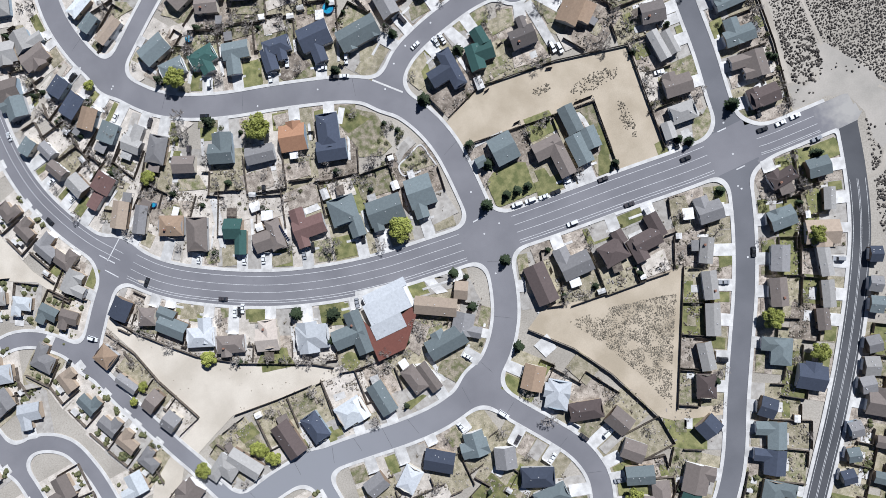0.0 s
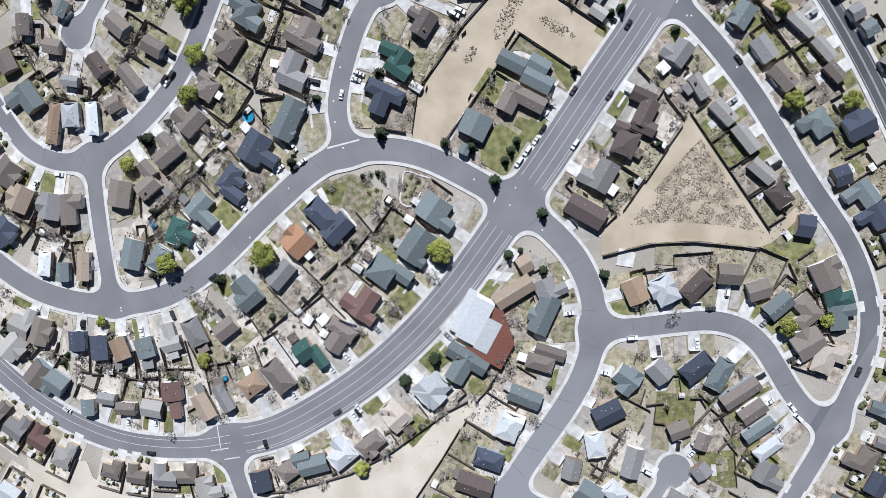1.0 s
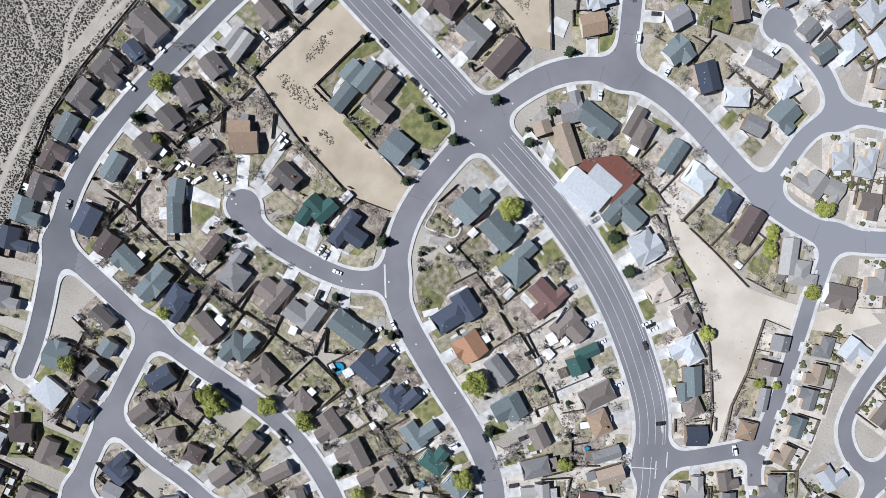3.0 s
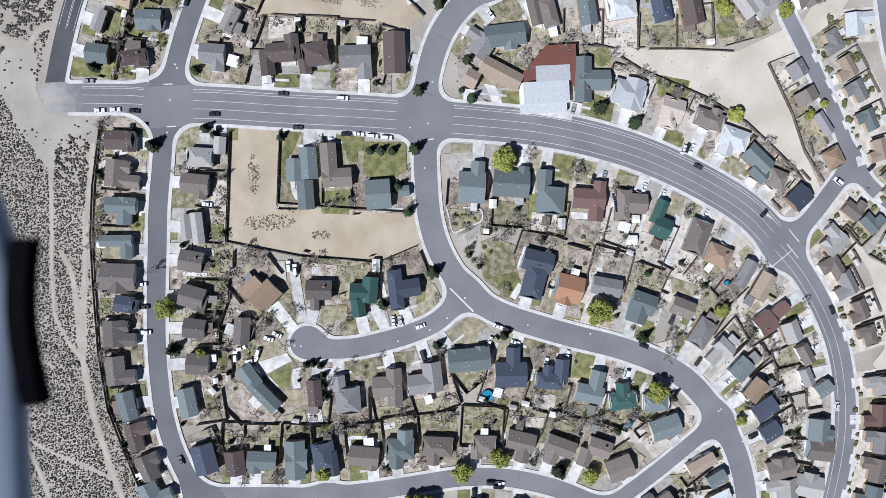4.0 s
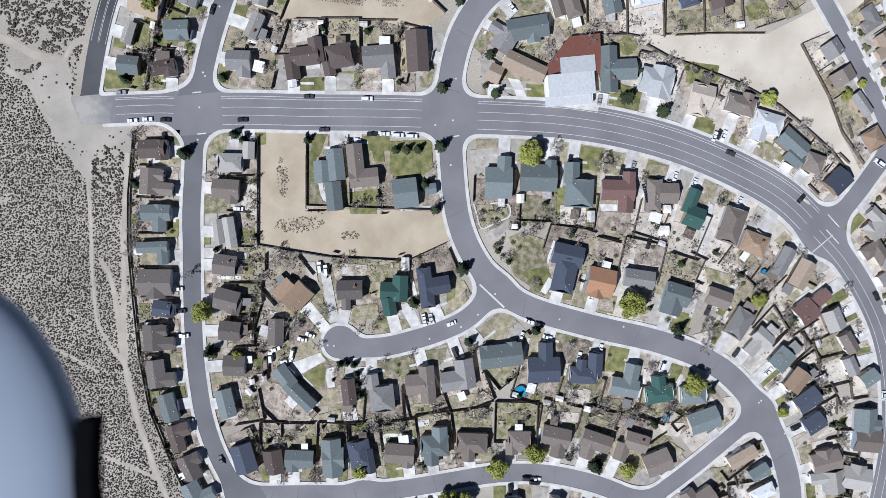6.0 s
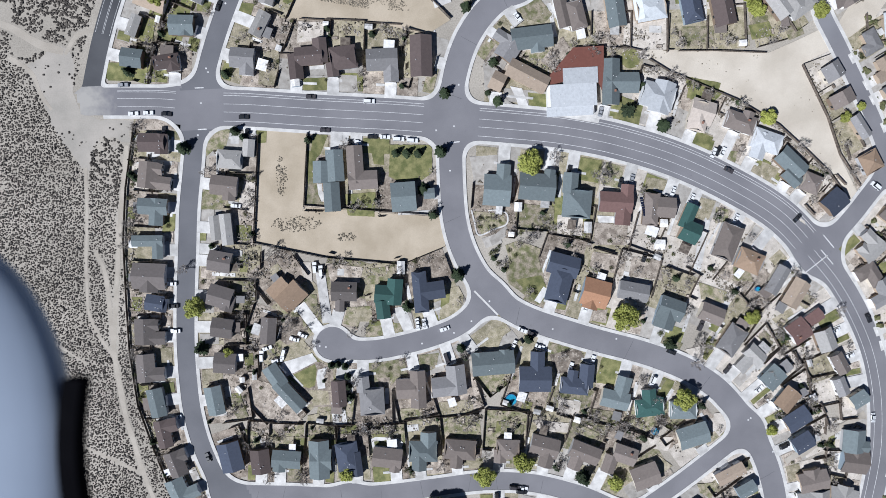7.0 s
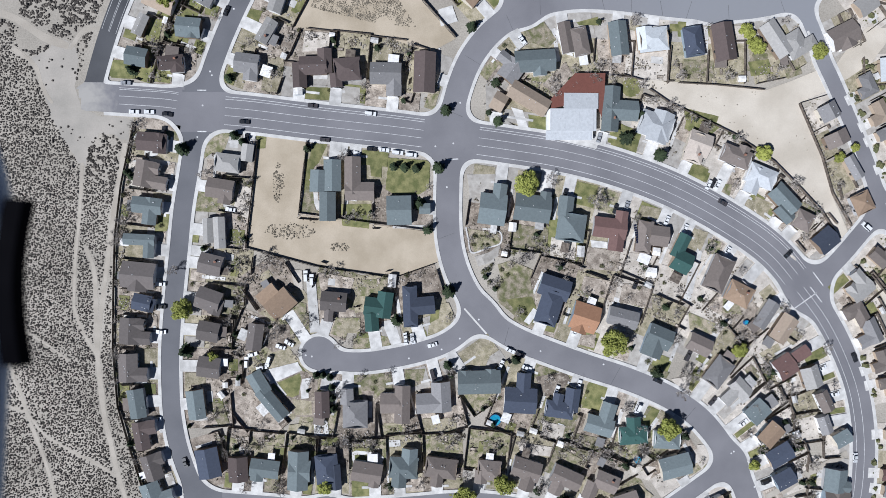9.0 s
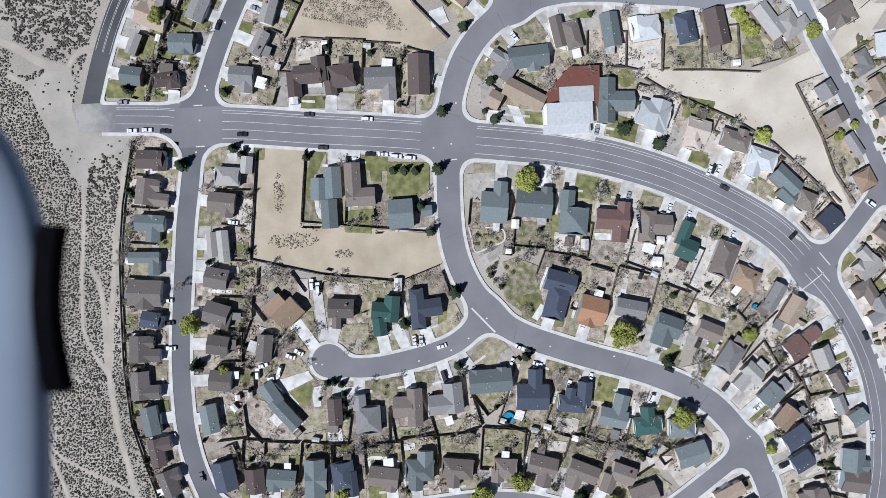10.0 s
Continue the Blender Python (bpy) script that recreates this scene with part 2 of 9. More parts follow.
def inside(x, y, outline):
    c = False
    for i in range(len(outline)):
        (x1, y1), (x2, y2) = outline[i - 1], outline[i]
        if (y1 > y) != (y2 > y) and x < (x2 - x1) * (y - y1) / (y2 - y1) + x1:
            c = not c
    return c


# ---- ground ----
g = Geo()
g.poly((-2600, -2600, 0), (2600, -2600, 0), (2600, 2600, 0), (-2600, 2600, 0))
tagged(new("ground", g.done("ground", M_DESERT)), "pale dry desert soil reaching to the horizon", "ground", kind="structure")

# ---- streets ----
ROADS = []


def spline(pts, step=3.0):
    p = [Vector(q) for q in pts]
    p = [2 * p[0] - p[1]] + p + [2 * p[-1] - p[-2]]
    out = []
    for i in range(1, len(p) - 2):
        a, b, c, d = p[i - 1:i + 3]
        n = max(2, int((c - b).length / step))
        for k in range(n):
            t = k / n
            out.append(0.5 * (2 * b + (c - a) * t + (2 * a - 5 * b + 4 * c - d) * t * t + (3 * b - a - 3 * c + d) * t ** 3))
    return out + [p[-2]]


def road(name, width, pts):
    ROADS.append((name, width / 2, spline(pts)))


road("main", 16.2, [(-95.5, 59.2), (-71.5, 57.6), (-40.4, 54.0), (-4.6, 50.3), (21.2, 47.0), (47.4, 43.6), (73.7, 39.5), (100.3, 32.7), (127.3, 22.5), (154.8, 7.7), (174.4, -6.3), (190.1, -24.5)])
road("main_west", 12.4, [(-142.0, 64.4), (-121.8, 63.3), (-106.0, 62.2), (-92.4, 59.7)])
road("main_south", 11.0, [(188.6, -22.6), (199.6, -37.2), (208.3, -53.2), (215.1, -70.6), (218.5, -88.0), (219.4, -105.3), (217.9, -124.7), (212.2, -150.0), (203.2, -179.3), (188.2, -209.9), (169.2, -240.9)])
road("loop", 10.6, [(21.2, 45.7), (20.3, 24.9), (20.2, 9.3), (21.0, -1.2), (23.5, -11.8), (27.8, -21.9), (34.2, -31.7), (43.0, -40.5), (53.7, -46.9), (69.8, -53.4), (86.1, -59.3), (102.4, -64.6), (115.9, -70.0), (129.8, -77.2), (141.0, -85.9), (150.9, -98.3), (158.7, -112.0), (164.6, -128.4), (167.3, -146.9), (165.2, -166.6), (159.7, -188.4), (148.2, -217.0), (135.6, -247.7)])
road("cul_a", 9.0, [(35.0, -35.0), (21.9, -46.4), (8.8, -51.6), (-7.0, -55.0), (-20.1, -56.5), (-33.1, -55.6), (-40.7, -53.2)])
road("west", 8.2, [(-70.6, -178.2), (-74.8, -164.2), (-81.2, -148.7), (-88.1, -134.2), (-96.5, -115.5), (-103.0, -97.3), (-106.1, -81.3), (-106.9, -65.6), (-106.7, -49.9), (-105.6, -34.4), (-104.1, -19.0), (-102.3, -3.5), (-100.3, 14.4), (-97.2, 32.2), (-94.3, 49.8), (-89.7, 67.4), (-84.9, 82.4), (-78.0, 99.1), (-68.4, 118.4), (-56.6, 138.7), (-44.8, 159.1), (-34.1, 179.0), (-24.4, 192.8), (-13.2, 204.1), (-2.6, 211.2), (11.9, 216.7), (28.5, 218.8), (45.6, 220.6), (69.9, 220.8), (92.7, 220.9)])
road("south", 8.6, [(-94.4, -120.0), (-64.1, -122.7), (-40.0, -125.2), (-18.2, -125.2), (4.4, -123.9), (27.2, -122.6), (48.3, -124.5), (67.5, -130.1), (81.3, -136.2), (93.2, -143.8), (102.1, -154.5), (105.8, -165.3), (105.4, -177.9), (99.5, -191.5), (87.7, -212.1), (71.9, -232.9), (61.9, -256.4)])
road("stub", 7.5, [(93.2, -146.8), (118.7, -131.0), (136.8, -118.6), (155.7, -105.1)])
road("sw_a", 8.0, [(-35.9, -125.5), (-31.6, -148.4), (-25.7, -176.3), (-20.6, -197.3), (-14.4, -221.6), (-7.2, -254.3)])
road("sw_b", 7.0, [(-27.1, -171.3), (0.0, -174.6), (20.1, -174.4), (38.1, -176.0), (45.2, -177.8)])
road("sw_c", 6.5, [(-16.8, -210.7), (11.0, -211.5), (28.7, -211.7), (35.2, -211.8)])
road("north", 10.6, [(20.7, 46.7), (22.4, 58.6), (25.8, 71.5), (30.8, 83.1), (38.5, 93.5), (48.0, 101.4), (59.6, 107.6), (77.2, 111.3), (94.8, 111.3), (112.0, 109.6), (129.4, 107.9), (144.6, 107.4), (160.6, 108.0), (178.6, 112.1), (194.6, 120.5), (211.4, 133.0), (228.3, 145.4), (254.1, 165.3), (278.8, 187.1)])
road("ne", 9.0, [(55.9, 104.7), (46.6, 120.9), (34.9, 137.6), (27.1, 150.4), (24.3, 163.0), (26.7, 174.4), (32.3, 184.7), (38.9, 195.6), (43.4, 206.6), (44.1, 220.3)])
road("ne_c", 7.5, [(96.5, 169.1), (112.4, 168.4), (129.0, 165.9), (143.3, 159.3), (148.3, 156.0)])
road("ne_d", 8.0, [(144.6, 107.6), (142.2, 124.7), (141.0, 139.2), (144.2, 152.3), (152.9, 162.7), (170.9, 172.7), (196.6, 183.9), (228.7, 196.5)])
road("east_a", 8.0, [(190.1, -24.5), (205.9, -8.6), (215.3, 2.3), (225.3, 14.2)])
road("east_b", 7.0, [(305.9, 2.6), (287.6, -4.4), (273.3, -9.4), (259.0, -11.1), (246.2, -6.6), (235.5, 2.2), (228.7, 11.3), (224.3, 20.2), (218.5, 35.9), (211.2, 52.5), (201.7, 73.1), (195.9, 84.9), (193.1, 93.6), (183.6, 114.8)])
road("east_c", 7.0, [(291.6, 12.3), (284.7, 41.2), (279.4, 70.4), (280.1, 106.1)])
road("east_d", 7.0, [(285.4, 42.4), (268.4, 40.6), (254.1, 48.5), (247.4, 63.8), (244.3, 82.2), (243.1, 106.1), (251.6, 134.8)])
road("arterial", 8.0, [(-141.5, 62.8), (-133.4, 90.3), (-124.7, 112.6), (-113.0, 133.6), (-97.0, 158.0), (-79.2, 182.0), (-63.4, 201.7), (-53.8, 213.7)])
BULBS = [(-39.1, -51.9, 7.4), (45.2, -177.8, 7.5), (34.7, -211.6, 6.5), (96.5, 169.1, 7.5)]

GX, GY, STEP = -205.0, -262.0, 1.0
NX, NY = 540, 540
gx, gy = np.meshgrid(GX + np.arange(NX) * STEP, GY + np.arange(NY) * STEP, indexing="ij")
FIELD = np.full((NX, NY), 60.0)


def blend_in(d, k=9.0):
    global FIELD
    h = np.maximum(k - np.abs(FIELD - d), 0) / k
    FIELD = np.minimum(FIELD, d) - h * h * k * 0.25


NEAR = {}
for name, half, line in ROADS:
    d = np.full((NX, NY), 60.0)
    for a, b in zip(line[:-1], line[1:]):
        i0, i1 = sorted((a.x, b.x))
        j0, j1 = sorted((a.y, b.y))
        i0, i1 = max(0, int(i0 - GX - 32)), min(NX, int(i1 - GX + 33))
        j0, j1 = max(0, int(j0 - GY - 32)), min(NY, int(j1 - GY + 33))
        if i0 >= i1 or j0 >= j1:
            continue
        px, py = gx[i0:i1, j0:j1] - a.x, gy[i0:i1, j0:j1] - a.y
        ab = b - a
        t = np.clip((px * ab.x + py * ab.y) / ab.length_squared, 0, 1)
        d[i0:i1, j0:j1] = np.minimum(d[i0:i1, j0:j1], np.hypot(px - t * ab.x, py - t * ab.y))
    blend_in(d - half, 9.0 if name != "arterial" else 1.5)
    if name in ("arterial", "west"):
        NEAR[name] = d
for x, y, r in BULBS:
    blend_in(np.hypot(gx - x, gy - y) - r, 5.0)


def kerb_distance(x, y):
    """Metres from the nearest kerb, negative on the carriageway."""
    i, j = int((x - GX) / STEP), int((y - GY) / STEP)
    if not (0 <= i < NX - 1 and 0 <= j < NY - 1):
        return 60.0
    fx, fy = (x - GX) / STEP - i, (y - GY) / STEP - j
    f = FIELD
    return (f[i, j] * (1 - fx) * (1 - fy) + f[i + 1, j] * fx * (1 - fy) + f[i, j + 1] * (1 - fx) * fy + f[i + 1, j + 1] * fx * fy)


NO_WALK = [(-134.9, 42.3), (-136.2, 64.8), (-133.4, 90.3), (-124.7, 112.6), (-113.0, 133.6), (-304.6, 134.8), (-306.3, 42.7)]


def band(lo, hi, level, bare=None, pick=None, skirts=()):
    """The strip of plan between two distances from the kerb at one level; skirts are (distance, foot) of its upright edges."""
    v, f, seen = [], [], {}
    F = FIELD
    cmin = np.minimum(np.minimum(F[:-1, :-1], F[1:, :-1]), np.minimum(F[:-1, 1:], F[1:, 1:]))
    cmax = np.maximum(np.maximum(F[:-1, :-1], F[1:, :-1]), np.maximum(F[:-1, 1:], F[1:, 1:]))

    def vert(x, y, d):
        key = (round(x, 3), round(y, 3))
        if key not in seen:
            seen[key] = len(v)
            v.append((x, y, level))
        return seen[key]

    for i, j in np.argwhere((cmin < hi) & (cmax > lo)):
        if pick and not pick(i, j):
            continue
        if bare and inside(GX + i * STEP, GY + j * STEP, bare):
            continue
        pts = [(GX + (i + a) * STEP, GY + (j + b) * STEP, F[i + a, j + b]) for a, b in ((0, 0), (1, 0), (1, 1), (0, 1))]
        for lim, sign in ((lo, 1), (hi, -1)):
            nxt = []
            for k in range(len(pts)):
                p, q = pts[k - 1], pts[k]
                dp, dq = (p[2] - lim) * sign, (q[2] - lim) * sign
                if dp * dq < 0:
                    t = dp / (dp - dq)
                    nxt.append((p[0] + (q[0] - p[0]) * t, p[1] + (q[1] - p[1]) * t, lim))
                if dq >= 0:
                    nxt.append(q)
            pts = nxt
            if len(pts) < 3:
                break
        if len(pts) >= 3:
            ids = [vert(*p) for p in pts]
            ids = [a for k, a in enumerate(ids) if a != ids[k - 1]]
            if len(ids) >= 3:
                f.append(ids)
            for lim, foot in skirts:
                for k in range(len(pts)):
                    p, q = pts[k - 1], pts[k]
                    if abs(p[2] - lim) < 1e-6 and abs(q[2] - lim) < 1e-6:
                        n = len(v)
                        v += [(p[0], p[1], level), (p[0], p[1], foot), (q[0], q[1], foot), (q[0], q[1], level)]
                        f.append([n, n + 1, n + 2, n + 3])
    return v, f


ROAD_Z, WALK_Z = 0.30, 0.43
STREET_END = [(-144.4, 47.6), (-146.3, 67.0), (-165.9, 67.2), (-166.2, 47.8)]


def surface(i, j):
    """Which of the ages of asphalt lies at a place of the plan."""
    y = GY + j * STEP
    if NEAR["arterial"][i, j] < 9.0 and y > 70:
        return "dark"
    if NEAR["west"][i, j] < 10.0 and (y < 48.5 or 66.5 < y < 215):
        return "mid"
    return "grey"


for age, material, label in (("grey", M_ASPHALT, "grey worn asphalt residential streets"), ("mid", M_ASPHALT_MID, "darker asphalt street beside the desert edge"), ("dark", M_ASPHALT_DARK, "dark newer asphalt of the outer road")):
    tagged(new("road", mesh("road", *band(-99, 0.0, ROAD_Z, STREET_END, lambda i, j, a=age: surface(i, j) == a), material)), label, "road", kind="structure")
tagged(new("kerb", mesh("kerb", *band(0.0, 0.36, WALK_Z + 0.01, NO_WALK, None, ((0.0, ROAD_Z - 0.05), (0.36, WALK_Z - 0.05))), M_CONCRETE)), "pale concrete kerb and gutter beside the asphalt", "kerb", kind="structure")
tagged(new("pavement", mesh("pavement", *band(0.36, 1.5, WALK_Z, NO_WALK, None, ((1.5, 0.0),)), M_CONCRETE)), "pale concrete sidewalk along the kerb", "sidewalk", kind="structure")


def along(line):
    s, out = 0.0, [(0.0, line[0])]
    for a, b in zip(line[:-1], line[1:]):
        s += (b - a).length
        out.append((s, b))
    return out


def marking(road_name, offset, x0, x1, width=0.22, dash=None):
    """A painted line beside the centre of a street, between two values of x on the plan."""
    line = next(r[2] for r in ROADS if r[0] == road_name)
    g = Geo()
    for k in range(len(line) - 1):
        a, b = line[k], line[k + 1]
        if not (x0 <= min(a.x, b.x) and max(a.x, b.x) <= x1):
            continue
        if dash and k % dash[1] >= dash[0]:
            continue
        ta = (line[min(k + 1, len(line) - 1)] - line[max(k - 1, 0)]).normalized()
        tb = (line[min(k + 2, len(line) - 1)] - line[k]).normalized()
        na, nb = Vector((-ta.y, ta.x)), Vector((-tb.y, tb.x))
        q = [a + na * (offset - width / 2), b + nb * (offset - width / 2), b + nb * (offset + width / 2), a + na * (offset + width / 2)]
        g.poly(*[(p.x, p.y, ROAD_Z + 0.012) for p in q])
    if g.f:
        tagged(new("road_marking", g.done("road_marking", M_PAINT)), "worn white painted line on the asphalt", "road marking", kind="structure")


def bar(x, y, rot, length, width=0.5):
    g = Geo()
    g.box(-length / 2, length / 2, -width / 2, width / 2, 0, 0.012)
    ob = tagged(new("road_marking", g.done("road_marking", M_PAINT)), "white stop bar across the lane at a junction", "road marking", kind="structure")
    ob.matrix_basis = pose(x, y, ROAD_Z + 0.004, 0, 0, rot)


for off in (6.6, 5.5, 1.7, -1.9, -6.0):
    for x0, x1 in ((-82, 9), (33, 186)):
        marking("main", off, x0, x1, 0.2 if abs(off) > 2 else 0.17)
for off in (5.0, 4.3, 1.3, -2.3):
    marking("main_west", off, -129, -100, 0.17)
marking("main_south", 0.2, 150, 240, 0.2)
marking("main_south", -3.6, 150, 240, 0.2)
for off in (0.25, -0.25, -3.2, 3.2):
    marking("arterial", off, -133, -40, 0.14)
bar(22.6, 37.1, 4, 5.0)
bar(20.0, 58.7, 100, 0.4, 4.5)
bar(-91.3, 67.8, 0, 4.0)
bar(-91.4, 49.2, 0, 4.0)
bar(194.7, -26.0, 128, 9.0, 0.5)
bar(189.6, -28.9, 35, 13.0, 0.45)
bar(195.6, -18.6, 128, 8.0, 0.5)


def flat(name, outline, z, material, label, category, kind="structure"):
    g = Geo()
    g.poly(*[(x, y, z) for x, y in outline])
    me = g.done(name, material)
    bm = bmesh.new()
    bm.from_mesh(me)
    bmesh.ops.triangulate(bm, faces=bm.faces[:])
    bm.normal_update()
    for fc in bm.faces:
        if fc.normal.z < 0:
            fc.normal_flip()
    bm.to_mesh(me)
    bm.free()
    return tagged(new(name, me), label, category, kind=kind)


# ---- open lots ----
U_LOT = [(-65.9, 49.7), (-44.3, 48.8), (-48.4, 11.7), (13.7, 3.4), (15.8, -10.5), (-4.5, -17.0), (-40.8, -11.6), (-71.5, -3.7)]
TRIANGLE = [(-49.7, 96.7), (-46.0, 95.6), (-12.7, 93.7), (2.5, 89.2), (11.6, 85.6), (23.9, 92.2), (8.9, 108.6), (-1.2, 125.8), (-11.6, 152.2), (-16.6, 156.3), (-38.4, 162.9), (-40.6, 158.9), (-20.5, 152.7), (-33.9, 126.9)]
STRIP = [(212.4, -1.9), (205.3, 0.2), (196.0, 13.5), (185.9, 24.0), (172.9, 36.7), (153.5, 49.4), (122.5, 64.0), (113.6, 69.9), (112.7, 74.5), (144.8, 72.0), (169.1, 69.9), (181.7, 74.5), (194.4, 79.7), (200.2, 68.4), (184.7, 63.6), (195.9, 39.2), (201.4, 21.5)]
EAST_SAND = [(246.8, -113.8), (237.0, -88.9), (234.1, -84.4), (240.4, -77.3), (241.0, -59.9), (233.1, -38.0), (215.5, -8.6), (218.4, -8.3), (233.2, -31.8), (251.7, -41.5), (270.3, -37.5), (273.2, -18.0), (286.7, -3.6), (347.2, -46.9)]
flat("sand_lot", U_LOT, 0.285, M_SAND, "bare tan sand lot between fenced yards", "lot")
flat("sand_lot", TRIANGLE, 0.285, M_SAND, "triangular tan sand lot with low scrub", "lot")
flat("sand_lot", STRIP, 0.285, M_SAND_PALE, "long pale sand drainage lot behind the houses", "lot")
flat("sand_lot", EAST_SAND, 0.284, M_SAND_PALE, "wide pale graded sand strip", "lot")
flat("sand_lot", [(202.8, 82.5), (207.4, 89.1), (217.2, 99.7), (231.3, 99.2), (224.3, 89.5), (219.1, 82.9), (208.2, 75.5), (205.9, 74.5)], 0.286, M_SAND_PALE, "pale sand ground across the street from the drainage lot", "lot")
DESERT = [(-122.7, 57.4), (-129.1, 24.7), (-132.1, 1.9), (-133.2, -23.8), (-133.7, -49.3), (-132.0, -75.4), (-126.4, -96.6), (-119.9, -118.5), (-101.0, -165.7), (-93.6, -307.0), (-409.1, -308.1), (-402.0, 401.7), (-152.0, 401.7), (-110.4, 240.6), (-120.8, 134.0), (-143.9, 83.2), (-144.3, 56.8)]


def track(pts, width, z=0.02):
    """A worn vehicle track on the desert soil."""
    line = spline(pts, 2.0)
    g = Geo()
    for k in range(len(line) - 1):
        a, b = line[k], line[k + 1]
        ta = (b - line[max(k - 1, 0)]).normalized()
        tb = (line[min(k + 2, len(line) - 1)] - a).normalized()
        na, nb = Vector((-ta.y, ta.x)), Vector((-tb.y, tb.x))
        wa, wb = (width * (0.8 + 0.4 * noise.noise((p.x * 0.15, p.y * 0.15, 0))) for p in (a, b))
        g.poly(*[(p.x, p.y, z) for p in (a - na * wa / 2, b - nb * wb / 2, b + nb * wb / 2, a + na * wa / 2)])
    TRACKS.append((line, width))
    tagged(new("dirt_track", g.done("dirt_track", M_TRACK)), "pale worn dirt track across the scrub", "track", kind="structure")


TRACKS = []
track([(-145.0, 34.9), (-146.7, 10.6), (-148.8, -7.3), (-149.4, -20.4), (-149.6, -30.9), (-146.0, -41.9), (-141.8, -49.0), (-140.1, -52.1)], 1.5, 0.0200)
track([(-125.9, 43.9), (-128.6, 26.8), (-132.1, 9.1), (-134.3, -8.8), (-137.6, -32.2), (-140.1, -52.1)], 2.4, 0.0300)
track([(-143.9, -3.9), (-140.6, -13.4), (-139.9, -31.9), (-140.1, -47.9)], 2.2, 0.0250)
track([(-139.8, -50.0), (-138.7, -64.1), (-137.0, -80.5), (-134.6, -91.7), (-131.4, -107.1), (-126.9, -122.8), (-121.6, -143.0)], 2.6, 0.0240)
track([(-205.4, -17.1), (-192.5, -32.9), (-185.9, -40.3), (-180.2, -54.2), (-174.5, -68.2), (-172.0, -78.0), (-167.4, -90.7), (-162.8, -104.9), (-158.7, -122.0)], 1.6, 0.0230)
track([(-180.5, -38.7), (-173.1, -41.1), (-163.5, -46.7), (-153.0, -54.5)], 0.9, 0.0260)
track([(-187.3, -74.9), (-173.3, -77.8), (-164.4, -88.3), (-154.8, -94.9), (-142.6, -101.7), (-130.4, -109.2)], 1.3, 0.0220)
track([(-181.6, 102.3), (-172.2, 98.5), (-160.9, 91.0), (-150.2, 87.0)], 4.0, 0.0270)
track([(-149.7, 85.7), (-143.5, 93.8), (-135.2, 95.5)], 2.2, 0.0280)
track([(-174.2, 85.6), (-165.3, 78.5), (-161.8, 68.2), (-157.8, 61.5)], 2.2, 0.0285)


def apron(outline, z):
    """Dusty bare ground with an uneven rim where the street runs out."""
    rim = []
    for i in range(len(outline)):
        a, c = Vector(outline[i - 1]), Vector(outline[i])
        for s in range(6):
            w = a.lerp(c, s / 6)
            rim.append((w.x + 1.2 * noise.noise((w.x * 0.4, w.y * 0.4, 1.0)), w.y + 1.2 * noise.noise((w.x * 0.4, w.y * 0.4, 7.0))))
    flat("dust_apron", rim, z, M_APRON, "bare grey dusty ground where the street ends", "dust")
    return outline


APRON = apron([(-167.3, 81.8), (-160.3, 85.1), (-154.4, 90.9), (-147.6, 87.1), (-145.6, 80.4), (-147.7, 69.4), (-145.5, 60.8), (-137.7, 55.9), (-127.3, 56.1), (-122.9, 54.1), (-125.1, 44.7), (-131.0, 47.7), (-137.9, 48.2), (-141.6, 41.7), (-143.2, 34.2), (-146.8, 34.8), (-152.8, 44.8), (-158.3, 55.1), (-161.1, 65.6), (-164.1, 76.5)], 0.012)
track([(174.9, -124.4), (187.2, -115.9), (211.3, -101.6)], 3.0, 0.286)


def brush(g, x, y, z, r, rng):
    n = 5
    i = len(g.v)
    for ring_, (rr, zz) in enumerate(((1.0, 0.05), (0.72, 0.62))):
        for k in range(n):
            a = 6.283 * k / n + ring_ * 0.6 + rng.uniform(-0.3, 0.3)
            q = r * rr * rng.uniform(0.7, 1.25)
            g.v.append((x + math.cos(a) * q, y + math.sin(a) * q, z + zz * r * rng.uniform(0.8, 1.2)))
    g.v.append((x + rng.uniform(-0.2, 0.2) * r, y + rng.uniform(-0.2, 0.2) * r, z + r * 0.95))
    for k in range(n):
        j = (k + 1) % n
        g.f += [(i + k, i + j, i + n + j), (i + k, i + n + j, i + n + k), (i + n + k, i + n + j, i + 2 * n)]


# ---- houses ----
def gable(g, x0, x1, y0, y1, z, rise, axis, over=0.5, thick=0.16):
    """A gabled roof with overhang and thickness; axis is the direction of its ridge."""
    x0, x1, y0, y1 = x0 - over, x1 + over, y0 - over, y1 + over
    if axis == "x":
        m = (y0 + y1) / 2
        rows = [((x0, y0), (x0, m), (x0, y1)), ((x1, y0), (x1, m), (x1, y1))]
    else:
        m = (x0 + x1) / 2
        rows = [((x1, y0), (m, y0), (x0, y0)), ((x1, y1), (m, y1), (x0, y1))]
    span = (y1 - y0 if axis == "x" else x1 - x0) / 2
    e = z - over * rise / (span - over)
    t = thick
    (a, b, c), (d, f, h) = rows
    lift = lambda p, zz: (p[0], p[1], zz)
    A, B, C, Dd, F, H = lift(a, e), lift(b, z + rise), lift(c, e), lift(d, e), lift(f, z + rise), lift(h, e)
    A2, B2, C2, D2, F2, H2 = [(p[0], p[1], p[2] + t) for p in (A, B, C, Dd, F, H)]
    for q in ((A2, D2, F2, B2), (B2, F2, H2, C2), (B, F, Dd, A), (C, H, F, B), (A, Dd, D2, A2), (H, C, C2, H2), (A, A2, B2, B), (B, B2, C2, C), (D2, Dd, F, F2), (F2, F, H, H2)):
        g.poly(*q)


